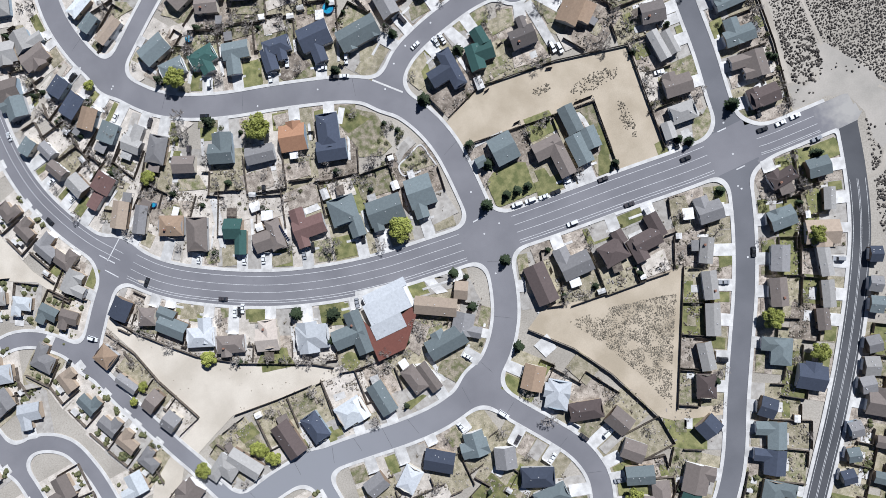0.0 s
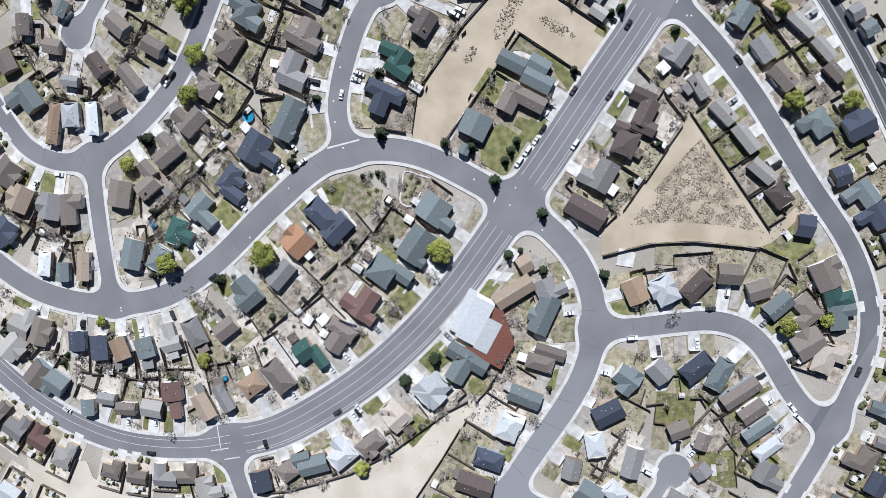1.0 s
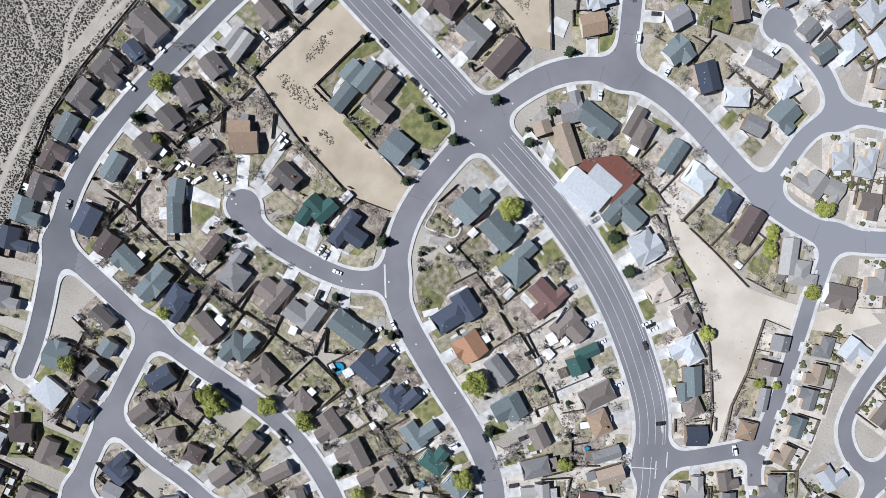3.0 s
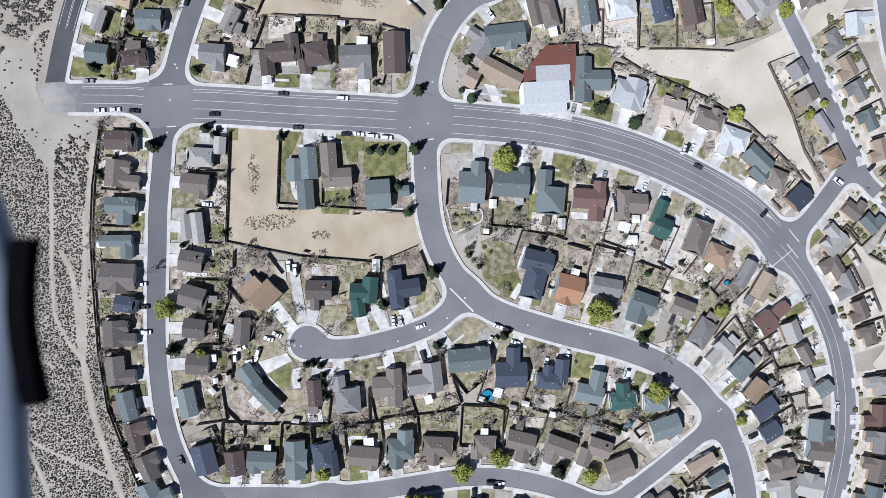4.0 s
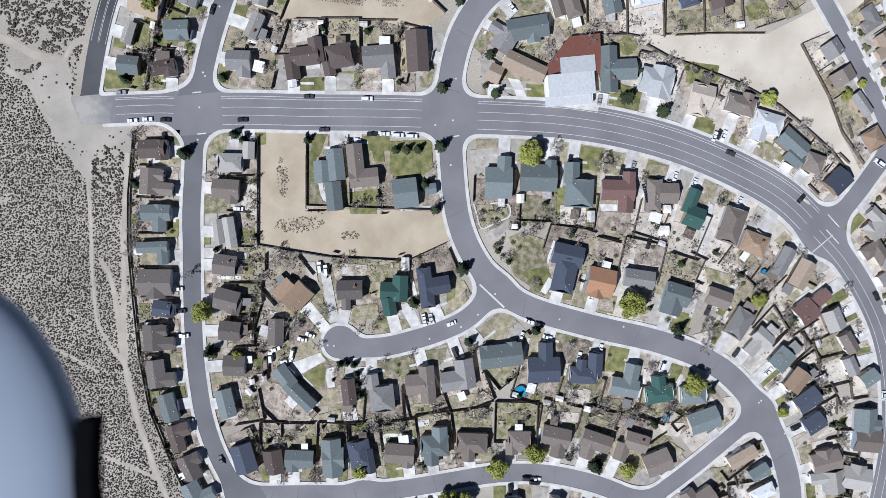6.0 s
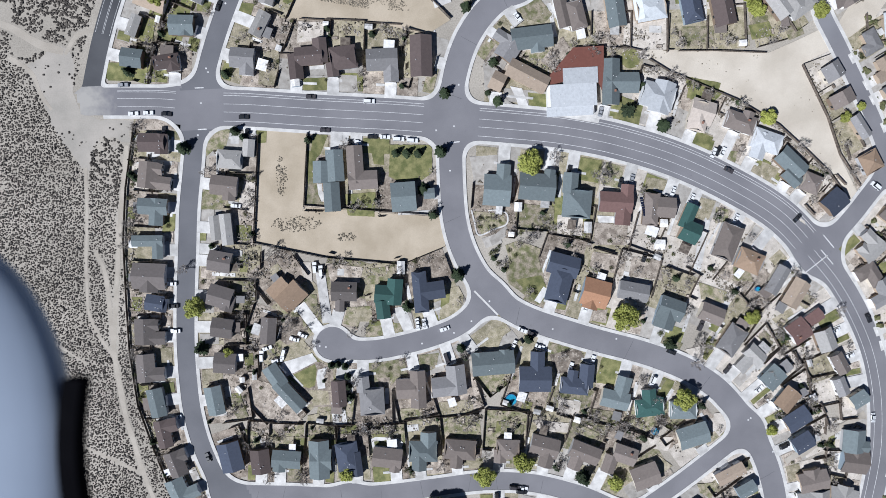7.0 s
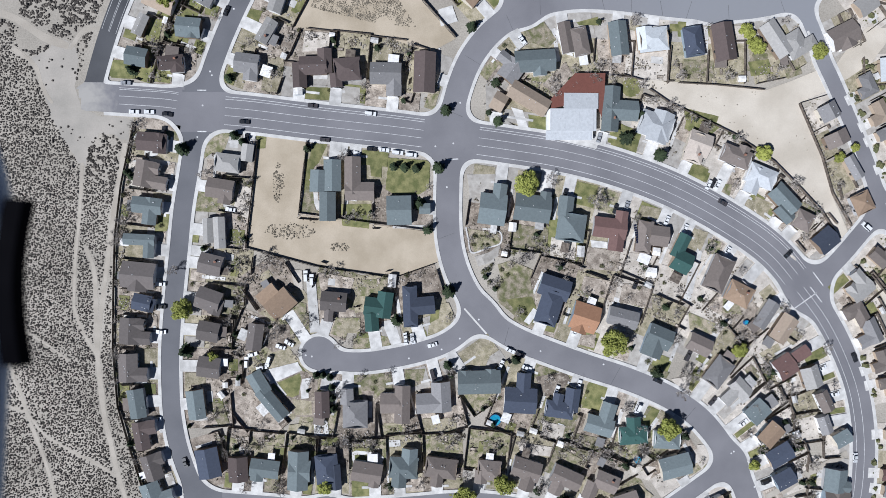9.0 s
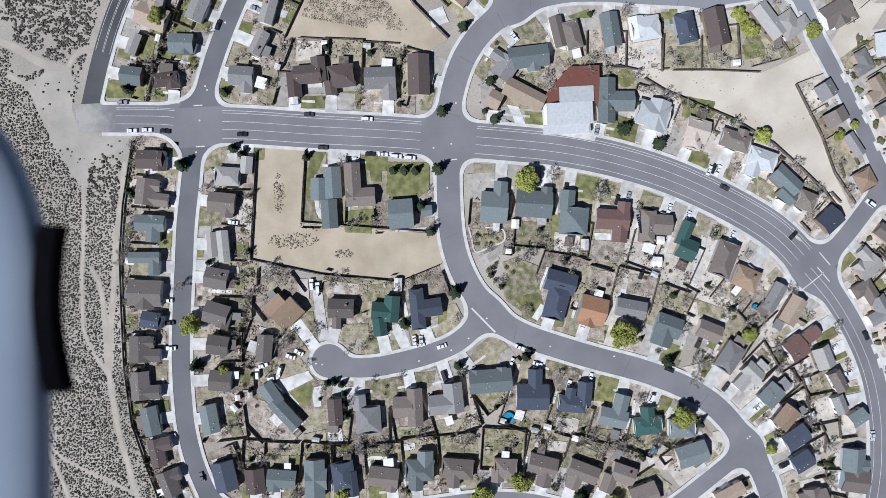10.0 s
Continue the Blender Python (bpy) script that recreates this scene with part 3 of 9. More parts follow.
def hip(g, x0, x1, y0, y1, z, rise, over=0.5, thick=0.16):
    x0, x1, y0, y1 = x0 - over, x1 + over, y0 - over, y1 + over
    w, d = x1 - x0, y1 - y0
    e = z - 0.1
    if w >= d:
        r0, r1 = (x0 + d / 2, (y0 + y1) / 2), (x1 - d / 2 + 0.01, (y0 + y1) / 2)
    else:
        r0, r1 = ((x0 + x1) / 2, y0 + w / 2), ((x0 + x1) / 2, y1 - w / 2)
    P = [(x0, y0, e + thick), (x1, y0, e + thick), (x1, y1, e + thick), (x0, y1, e + thick)]
    Q = [(p[0], p[1], e) for p in P]
    R0, R1 = (*r0, z + rise), (*r1, z + rise)
    if w >= d:
        faces = [(P[0], P[1], R1, R0), (P[1], P[2], R1), (P[2], P[3], R0, R1), (P[3], P[0], R0)]
    else:
        faces = [(P[0], P[1], R0), (P[1], P[2], R1, R0), (P[2], P[3], R1), (P[3], P[0], R0, R1)]
    for q in faces:
        g.poly(*q)
    for k in range(4):
        g.poly(Q[k], Q[(k + 1) % 4], P[(k + 1) % 4], P[k])
    g.poly(Q[3], Q[2], Q[1], Q[0])


def walls(g, x0, x1, y0, y1, z, gable_axis=None, rise=0.0):
    g.box(x0, x1, y0, y1, 0.0, z)
    if gable_axis == "x":
        m = (y0 + y1) / 2
        g.poly((x0, y1, z), (x0, y0, z), (x0, m, z + rise))
        g.poly((x1, y0, z), (x1, y1, z), (x1, m, z + rise))
    elif gable_axis == "y":
        m = (x0 + x1) / 2
        g.poly((x0, y0, z), (x1, y0, z), (m, y0, z + rise))
        g.poly((x1, y1, z), (x0, y1, z), (m, y1, z + rise))


ROOF_WORDS = {"br_dim": "darkened grey-brown", "sl": "slate blue-grey", "nv": "dark navy grey", "br": "grey-brown", "kb": "dark brown", "lg": "light grey", "gr": "mid grey", "wh": "white", "wg": "whitish grey",
              "bg": "beige", "tn": "tan", "tb": "tan-brown", "or": "orange-brown", "rb": "reddish brown", "gn": "dark green", "rd": "red"}
HOUSES = []
HOUSE_OBS = []
g = Geo()
g.disc(0, 0, 0.13, 0, 0.3, 8)
g.disc(0, 0, 0.19, 0.3, 0.36, 8)
VENT_MESH = g.done("roof_vent", M_VENT)
g = Geo()
g.box(-0.6, 0.6, -0.03, 0.03, 0, 1.2)
WINDOW_MESH = g.done("window", M_GLASS)
g = Geo()
g.box(-0.48, 0.48, -0.03, 0.03, 0, 2.05)
DOOR_MESH = g.done("front_door", WALLS[4])
g = Geo()
g.box(-2.4, 2.4, -0.03, 0.03, 0, 2.1)
for k in range(1, 4):
    g.box(-2.4, 2.4, -0.045, -0.03, k * 0.525 - 0.02, k * 0.525 + 0.02)
GARAGE_MESH = g.done("garage_door", M_TRIM)
g = Geo()
g.box(-0.45, 0.45, -0.35, 0.35, 0, 1.0)
g.box(-0.52, 0.52, -0.42, 0.42, 1.0, 1.12)
g.box(-0.16, 0.16, -0.16, 0.16, 1.12, 1.35)
CHIMNEY_MESH = g.done("chimney", M_BRICK)
BASE = 0.22


def house(x, y, rot, w, d, roof, style, gap, back, left, right, blocks=()):
    """A one-storey house facing the street along its local -y, with the lot that belongs to it."""
    rng = random.Random(int(x * 31 + y * 17))
    label = f"one-storey house, {ROOF_WORDS[roof]} shingle roof, concrete driveway"
    h = thing("house", x, y, BASE, rot, label, "house", "houses along the streets")
    HOUSE_OBS.append(h)
    wall_mat = rng.choice(WALLS)
    rm = ROOFS[roof]
    z = 2.7
    hw, hd = w / 2, d / 2
    side = rng.choice((-1, 1))
    pitch = rng.uniform(0.32, 0.44)
    G, G2, R, R2 = Geo(), Geo(), Geo(), Geo()
    near_home = -130 < x < 190 and -120 < y < 100
    wing_w = w * 0.46
    wx0, wx1 = (-hw, -hw + wing_w) if side < 0 else (hw - wing_w, hw)
    split = -hd + d * rng.uniform(0.32, 0.42)
    top_at = None
    if blocks:
        inv = h.matrix_basis.inverted()
        front, gx_, spans = 99.0, 0.0, []
        ordered = sorted(blocks, key=lambda q: -q[3] * q[4])
        for k, (bx, by, brot, L, W_) in enumerate(ordered):
            turn = brot - ordered[0][2]
            if 3 < abs(turn - 90 * round(turn / 90)) and abs(turn) > 12:
                brot = ordered[0][2] + 90 * round(turn / 90)
            p = inv @ Vector((bx, by, BASE))
            m = pose(p.x, p.y, 0, 0, 0, brot - rot)
            G, R = Geo(), Geo()
            rise = W_ / 2 * pitch
            zz = z + (0.25 if k == 0 else 0.0)
            walls(G, -L / 2 + 0.45, L / 2 - 0.45, -W_ / 2 + 0.45, W_ / 2 - 0.45, zz, "x", rise * 0.96)
            (hip if style in "BF" and k == 0 and L > W_ else lambda *a: gable(*a[:7], "x", 0.0))(R, -L / 2, L / 2, -W_ / 2, W_ / 2, zz, rise, *((0.0,) if style in "BF" and k == 0 and L > W_ else ()))
            part("wall" if k == 0 else "wing_wall", G.done("wall", wall_mat), h, "", m)
            part("roof" if k == 0 else "wing_roof", R.done("roof", rm), h, "", m)
            a = radians(brot - rot)
            ey = abs(math.sin(a)) * L / 2 + abs(math.cos(a)) * W_ / 2
            if p.y - ey < front - 0.3:
                front, gx_ = p.y - ey + 0.5, p.x
                wx0, wx1 = p.x - 2.7, p.x + 2.7
            if k == 0:
                for q in range(rng.randint(1, 4)):
                    vx, vy = rng.uniform(-L * 0.4, L * 0.4), rng.uniform(0.05, 0.7) * W_ / 2 * rng.choice((-1, 1))
                    vz = zz + 0.1 + rise * min(1 - abs(vy) / (W_ / 2), (L / 2 - abs(vx)) / (W_ / 2) if style in "BF" else 1)
                    part("roof_vent", VENT_MESH, h, "", m @ pose(vx, vy, vz))
                for sx in (0.2,):
                    for sy in (-1, 1):
                        part("window", WINDOW_MESH, h, "", m @ pose(L * sx, sy * (W_ / 2 - 0.42), 0.95))
                if rng.random() < 0.1:
                    part("chimney", CHIMNEY_MESH, h, "", m @ pose(L * 0.2, W_ * 0.2, zz + rise * 0.5))
        part("garage_door", GARAGE_MESH, h, "", pose(gx_, front - 0.08, 0))
        HOUSES.append((x, y, rot, w, d, gap, back, left, right, gx_, front, wx0, wx1, near_home, rng))
        return
    if style in "AD":
        rise = (hd - split) / 2 * pitch
        walls(G, -hw, hw, split, hd, z, "x", rise)
        gable(R, -hw, hw, split, hd, z, rise, "x")
        rise2 = wing_w / 2 * pitch * 1.05
        walls(G2, wx0, wx1, -hd, split + 0.05, z, "y", rise2)
        gable(R2, wx0, wx1, -hd, split + (hd - split) * 0.42, z, rise2, "y")
        if style == "D":
            ox = -side * (hw * 0.55)
            walls(G2, ox - 2.2, ox + 2.2, split - 1.6, split + 0.1, z, "y", 1.1)
            gable(R2, ox - 2.2, ox + 2.2, split - 1.6, split + (hd - split) * 0.35, z, 1.1, "y", 0.4)
        top = rise
        front = -hd
        gx_ = (wx0 + wx1) / 2
    elif style == "B":
        rise = min(w, hd - split) / 2 * pitch
        walls(G, -hw, hw, split, hd, z)
        hip(R, -hw, hw, split, hd, z, rise)
        walls(G2, wx0, wx1, -hd, split + 0.05, z)
        hip(R2, wx0, wx1, -hd, hd - (hd - split) * 0.35, z + 0.02, wing_w / 2 * pitch)
        top, front, gx_ = rise, -hd, (wx0 + wx1) / 2
    elif style == "C":
        rise = hw * pitch
        walls(G, -hw, hw, -hd, hd, z, "y", rise)
        gable(R, -hw, hw, -hd, hd, z, rise, "y")
        bw = d * 0.28
        gable(R2, min(-side * (hw + 1.4), 0), max(-side * (hw + 1.4), 0), -bw, bw, z, min(bw * pitch, rise * 0.8), "x", 0.4)
        g0, g1 = sorted((-side * (hw + 1.3), -side * (hw - 0.1)))
        walls(G2, g0, g1, -bw + 0.1, bw - 0.1, z)
        top, front, gx_ = rise, -hd, side * hw * 0.35
    elif style == "E":
        rise = hd * pitch * 0.9
        walls(G, -hw, hw, -hd + 2, hd, z, "x", rise)
        gable(R, -hw, hw, -hd + 2, hd, z, rise, "x")
        rise2 = wing_w / 2 * pitch
        walls(G2, wx0, wx1, -hd, -hd + 2.1, z, "y", rise2)
        gable(R2, wx0, wx1, -hd, -hd + d * 0.38, z, rise2, "y")
        top, front, gx_ = rise, -hd, (wx0 + wx1) / 2
    else:
        walls(G, -hw, hw, -hd, hd, z)
        hip(R, -hw, hw, -hd, hd, z, 0.7)
        walls(G2, wx0, wx1, -hd - 1.2, -hd + 0.1, z - 0.3)
        hip(R2, wx0, wx1, -hd - 1.2, -hd + 3, z - 0.15, 0.45)
        top, front, gx_ = 0.7, -hd - 1.2, (wx0 + wx1) / 2
    part("wall", G.done("wall", wall_mat), h)
    part("wing_wall", G2.done("wing_wall", wall_mat), h)
    part("roof", R.done("roof", rm), h)
    part("wing_roof", R2.done("wing_roof", rm), h)
    part("garage_door", GARAGE_MESH, h, "", pose(gx_, front - 0.04, 0))
    if near_home:
        dx = -side * hw * 0.4
        fy = {"A": split, "D": split - 1.6, "B": split, "C": -hd, "E": -hd + 2, "F": -hd}[style]
        if style == "C":
            dx = -side * hw * 0.62
        part("front_door", DOOR_MESH, h, "", pose(dx, fy - 0.04, 0))
        part("window", WINDOW_MESH, h, "", pose(dx - side * 2.0 if style != "C" else -hw - 0.04, fy - 0.04 if style != "C" else d * 0.35, 0.95, 0, 0, 0 if style != "C" else 90))
        for wx in (-hw * 0.5, hw * 0.5):
            part("window", WINDOW_MESH, h, "", pose(wx, hd + 0.04, 0.95))
        cy = split + (hd - split) * 0.62 if style in "ADB" else hd * 0.3
        cx = -side * hw * 0.55
        if rng.random() < 0.1:
            part("chimney", CHIMNEY_MESH, h, "", pose(cx, cy, z + 0.2 + top * 0.15))
        for k in range(rng.randint(2, 5)):
            vx, vy = rng.uniform(-hw * 0.7, hw * 0.7), hd * rng.uniform(0.15, 0.75)
            if style in "AD":
                m, half = (split + hd) / 2, (hd - split) / 2
                vz = z + top * (1 - abs(vy - m) / half)
            elif style == "E":
                m, half = 1, hd - 1
                vz = z + top * (1 - abs(vy - m) / half)
            elif style == "C":
                vz = z + top * (1 - abs(vx) / hw)
            elif style == "F":
                vz = z + 0.45
                vx, vy = vx * 0.5, vy * 0.3
            else:
                m, half = (split + hd) / 2, (hd - split) / 2
                vz = z + top * min((half - abs(vy - m)) / half, (hw - abs(vx)) / half, 1)
            part("roof_vent", VENT_MESH, h, "", pose(vx, vy, vz))
    HOUSES.append((x, y, rot, w, d, gap, back, left, right, gx_, front, wx0, wx1, near_home, rng))


FAR_WALL, FAR_ROOF, FAR_DRIVE, FAR_YARD, FAR_FENCE, FAR_GREEN = Geo(), {}, Geo(), {}, Geo(), Geo()


def far_house(x, y, rot, w, d, roof, style):
    """A house of the outermost blocks: its walls, roof, drive and yard go into the joined far rows."""
    rng = random.Random(int(x * 31 + y * 17))
    m = pose(x, y, BASE, 0, 0, rot)
    side = rng.choice((-1, 1))
    hw, hd = w / 2, d / 2
    ww = w * 0.46
    x0, x1 = (-hw, -hw + ww) if side < 0 else (hw - ww, hw)
    R = FAR_ROOF.setdefault(roof, Geo())
    # Paler kinds past x = 110 put some haze into the yard colour.
    Y = FAR_YARD.setdefault(rng.choice(("dirt", "dry", "mixed", "gravel", "lawn") if x < 110 else ("sand", "sand", "gravel", "dry", "sand")), Geo())
    marks = [(q, len(q.v)) for q in (FAR_WALL, R, FAR_DRIVE, Y, FAR_FENCE, FAR_GREEN)]
    s = -hd + d * 0.36
    walls(FAR_WALL, -hw, hw, s, hd, 2.7, "x", (hd - s) / 2 * 0.3)
    walls(FAR_WALL, x0, x1, -hd, s, 2.7, "y", ww / 2 * 0.3)
    if style in "BF":
        hip(R, -hw, hw, s, hd, 2.7, (hd - s) / 2 * 0.32)
        hip(R, x0, x1, -hd, hd - 2.5, 2.72, ww / 2 * 0.32)
    else:
        gable(R, -hw, hw, s, hd, 2.7, (hd - s) / 2 * 0.3, "x")
        gable(R, x0, x1, -hd, s + 3, 2.7, ww / 2 * 0.3, "y")
    FAR_DRIVE.box((x0 + x1) / 2 - 2.4, (x0 + x1) / 2 + 2.4, -hd - 5.5, -hd, -BASE, 0.12)
    Y.box(-hw - 3.2, hw + 3.2, -hd - 4.5, hd + 9.5, -BASE, -0.06 + 0.0001 * (len(R.v) % 90))
    FAR_FENCE.box(-hw - 1.6, -hw - 1.5, 0, hd + 7, -BASE, 1.75)
    FAR_FENCE.box(-hw - 1.5, hw + 1.5, hd + 7, hd + 7.1, -BASE, 1.75)
    for k in range(22):
        brush(FAR_GREEN, rng.uniform(-hw, hw), rng.choice((rng.uniform(hd + 1.2, hd + 6.5), rng.uniform(hd + 1.2, hd + 6.5), rng.uniform(-hd - 3.5, -hd - 1))), -0.05, rng.choice((0.25, 0.3, 0.35, 0.5, 0.8, 1.3, 1.7)), rng)
    for k in range(rng.randint(1, 4)):
        px = rng.uniform(-hw + 2, hw - 2)
        py, q = hd + rng.choice((0.4, 2.4, 4.2)), rng.uniform(0.6, 1.9)
        FAR_DRIVE.box(px - q, px + q, py, py + rng.uniform(0.8, 2.6), -BASE, rng.choice((0.1, 0.14, 2.1)) + 0.001 * k)
    for q, n in marks:
        q.v[n:] = [tuple(m @ Vector(v)) for v in q.v[n:]]


# ---- the houses, street by street ----
house(-111.9, 43.7, 81, 9.9, 15, 'kb', 'A', 3.8, 11.5, 7.4, 10.0, blocks=((-113.3, 44.1, -4, 11.6, 8.4), (-109.2, 43.2, -86, 9, 5.9),))
house(-113.2, 29.3, 80, 11, 14.1, 'br', 'D', 3.2, 13.1, 7.5, 7.5)
house(-114.6, 14.4, 83, 14.3, 14.7, 'sl', 'E', 1.9, 13.8, 8.6, 7.6, blocks=((-115.1, 15.5, -6, 13.2, 7.4), (-113.9, 13.0, -97, 12.3, 6.4),))
house(-117.4, -2.5, 84, 11.1, 15.5, 'sl', 'C', 2.4, 13.2, 7.0, 8.6, blocks=((-118.8, 0.2, -3, 14.0, 5.1), (-114.7, -4.1, -93, 8.2, 5.0),))
house(-119.6, -15.9, 84, 11, 14, 'br_dim', 'C', 3.6, 11.5, 7.0, 7.0)
house(-116.9, -28.6, 85, 8.6, 11.2, 'nv', 'A', 1.3, 14.6, 6.8, 6.8, blocks=((-117.9, -28.2, -13, 8.3, 7.4), (-115.1, -29.2, -97, 6.3, 5.4),))
house(-121.3, -41.2, 87, 11, 13, 'br_dim', 'D', 3.5, 10.5, 8.5, 7.0)
house(-122.4, -57.8, 90, 12, 12, 'br_dim', 'A', 4.3, 9.5, 8.0, 8.5)
house(-120.8, -74.1, 93, 13.4, 8.6, 'sl', 'A', 4.7, 9.8, 7.7, 8.2, blocks=((-120.8, -74.1, -82, 13.3, 7.4),))
house(-117.3, -88.7, 99, 12, 9.61, 'kb', 'A', 2.4, 9.3, 7.5, 7.5)
house(-113.6, -103.1, 107, 11, 9.29, 'br_dim', 'E', 2.3, 9.1, 6.5, 7.5)
house(-112.4, -115.5, 110, 11, 12.6, 'sl', 'A', 3.4, 6.8, 7.0, 6.5)
house(-76.5, 36.1, 176, 16.5, 15.4, 'lg', 'B', 5.7, 7.7, 9.2, 12.8, blocks=((-79.2, 34.7, -7, 11.3, 8.4), (-70.4, 39.3, -98, 7.9, 5.4),))
house(-82.0, 22.2, 260, 11.4, 13.7, 'br', 'C', 5.0, 12.8, 7.7, 9.2, blocks=((-82.6, 23.1, -9, 12.1, 8.9), (-80.5, 20.1, -94, 7.8, 5.9),))
house(-86.0, 4.8, 264, 18.8, 13.9, 'lg', 'E', 3.5, 15.0, 10.0, 10.0, blocks=((-83.1, 3.3, -88, 14.3, 5.3), (-88.2, 4.3, -89, 11.2, 4.5),))
house(-87.2, -11.1, 264, 10.2, 11.7, 'br_dim', 'C', 5.2, 17.8, 8.1, 8.6, blocks=((-87.2, -11.1, -14, 10.5, 9.4),))
house(-87.4, -28.0, 265, 13.6, 15.2, 'br_dim', 'C', 4.9, 14.6, 8.3, 7.4, blocks=((-88.3, -27.1, -20, 11.1, 9.9), (-85.2, -30.3, -100, 7.5, 5.9),))
house(-88.5, -41.5, 266, 9.6, 10.8, 'br_dim', 'E', 7.1, 10.4, 6.8, 8.3, blocks=((-88.5, -41.5, -11, 9.8, 8.9),))
house(-88.4, -57.8, 269, 10.1, 11.2, 'br_dim', 'E', 7.7, 14.6, 8.0, 9.0, blocks=((-88.4, -57.8, -8, 10.1, 9.4),))
house(-94.4, -74.8, 274, 13.2, 8.6, 'sl', 'C', 3.1, 15.3, 9.6, 11.6, blocks=((-94.4, -74.8, -83, 13.3, 7.9),))
house(-89.2, -101.7, 287, 14.4, 12, 'nv', 'D', 1.0, 8.0, 12.2, 12.2, blocks=((-89.2, -101.7, -80, 13.7, 10.4),))
house(-119.0, 81.8, 254, 8.8, 10.3, 'sl', 'A', 5.5, 8.2, 7.4, 9.4, blocks=((-119.0, 81.8, -10, 9.5, 8.4),))
house(-117.0, 95.9, 251, 9.7, 5.8, 'lg', 'A', 5.3, 10.9, 7.8, 7.4, blocks=((-117.0, 95.9, 66, 9.8, 4.9),))
house(-103.2, 78.9, 354, 13.7, 9.4, 'kb', 'B', 5.7, 9.2, 7.8, 9.4, blocks=((-103.9, 79.4, 5, 11.7, 6.4), (-101.2, 77.3, -84, 4.8, 5.9),))
house(-95.5, 94.5, 69, 11.9, 14.2, 'sl', 'D', 2.5, 10.1, 9.0, 9.0, blocks=((-95.9, 95.0, -4, 11, 8.9), (-94.4, 93.2, -101, 6, 6.4),))
house(-69.5, 78.0, 251, 12.4, 14.4, 'gr', 'A', 4.0, 15.2, 9.2, 10.2, blocks=((-70.2, 79.3, -7, 10.8, 8.9), (-68.5, 75.9, -103, 8.8, 6.4),))
house(-61.4, 93.8, 246, 11.7, 7.1, 'lg', 'C', 9.1, 13.0, 7.8, 8.8, blocks=((-61.4, 93.8, -120, 11.6, 5.9),))
house(-40.9, 77.9, 354, 17, 20.2, 'kb', 'A', 5.4, 17.6, 13.5, 9.1, blocks=((-40.6, 78.6, 2, 12.4, 8.4), (-35.4, 80.8, -93, 11.1, 6.4), (-46.7, 74.3, -93, 11.3, 6.4),))
house(-26.4, 76.0, 355, 15.2, 15, 'kb', 'B', 7.5, 18.5, 8.2, 10.1, blocks=((-25.3, 77.1, 5, 12.1, 10.4), (-30.4, 72.1, -96, 6.4, 5.4),))
house(-6.8, 73.5, 354, 17.2, 16.6, 'gr', 'E', 6.4, 18.3, 10.1, 9.2, blocks=((-8.0, 75.3, -1, 14.2, 9.9), (-4.3, 70.1, -99, 9.9, 6.9),))
house(9.6, 76.0, 72, 20.1, 14.7, 'kb', 'A', 4.1, 9.4, 15.0, 11.0, blocks=((9.6, 76.0, -92, 18.6, 9.9),))
house(53.9, 64.3, 352, 30.3, 17, 'tn', 'C', 4.8, 9.5, 15.2, 20.2, blocks=((57.3, 64.6, -30, 19.7, 8.4), (43.5, 63.0, -46, 6.3, 8.4),))
house(60.4, 81.0, 215, 20.7, 19.5, 'sl', 'D', 8.9, 16.8, 10.8, 10.4, blocks=((60.0, 81.6, 4, 18.7, 9.9), (62.2, 78.5, -82, 7.2, 6.4),))
house(97.4, 59.8, 345, 20.6, 22.8, 'sl', 'E', 6.0, 16.9, 15.3, 10.8, blocks=((95.0, 60.0, -93, 20.8, 7.9), (100.2, 59.5, -14, 15.3, 9.4),))
house(117.0, 52.3, 341, 17.5, 16.1, 'wg', 'F', 8.2, 12.1, 11.2, 10.8, blocks=((116.1, 52.6, -18, 15.9, 11.4), (118.2, 52.0, -100, 14.7, 9.9),))
house(135.6, 43.4, 335, 12.2, 17.4, 'bg', 'F', 6.2, 12.4, 11.1, 10.6, blocks=((136.5, 44.4, -20, 11.1, 10.9), (134.9, 42.4, -107, 13.9, 8.9),))
house(154.7, 38.9, 332, 15.9, 12.3, 'br', 'B', 13.6, 7.3, 11.0, 8.0, blocks=((154.0, 38.6, -21, 14.3, 8.4), (157.0, 39.6, -110, 8, 5.4),))
house(164.7, 28.7, 330, 16.2, 18.3, 'wg', 'B', 6.6, 10.4, 8.7, 9.1, blocks=((166.0, 29.4, -22, 13.9, 9.4), (162.7, 27.4, -102, 12.4, 6.9),))
house(177.1, 16.8, 325, 18.1, 17.3, 'sl', 'D', 3.9, 10.4, 9.0, 9.0, blocks=((177.1, 18.9, -46, 14.8, 8.9), (177.3, 12.3, -61, 9.2, 6.4),))
house(186.2, 9.0, 317, 11.4, 11.5, 'br', 'B', 6.4, 9.4, 6.2, 7.7, blocks=((186.2, 9.0, -25, 9.6, 8.9),))
house(197.1, -0.3, 41, 10.1, 10, 'nv', 'C', 5.2, 8.0, 10.0, 10.0, blocks=((197.1, -0.3, 40, 10.5, 9.9),))
house(98.4, 92.1, 176, 10.8, 16.9, 'sl', 'E', 5.4, 16.4, 7.9, 10.4, blocks=((98.4, 92.1, -83, 15.6, 8.4),))
house(113.3, 92.1, 175, 18, 13.6, 'wh', 'B', 5.6, 21.9, 10.5, 9.6, blocks=((114.6, 91.9, 7, 13.7, 10.9), (110.7, 92.4, -89, 10.4, 7.4),))
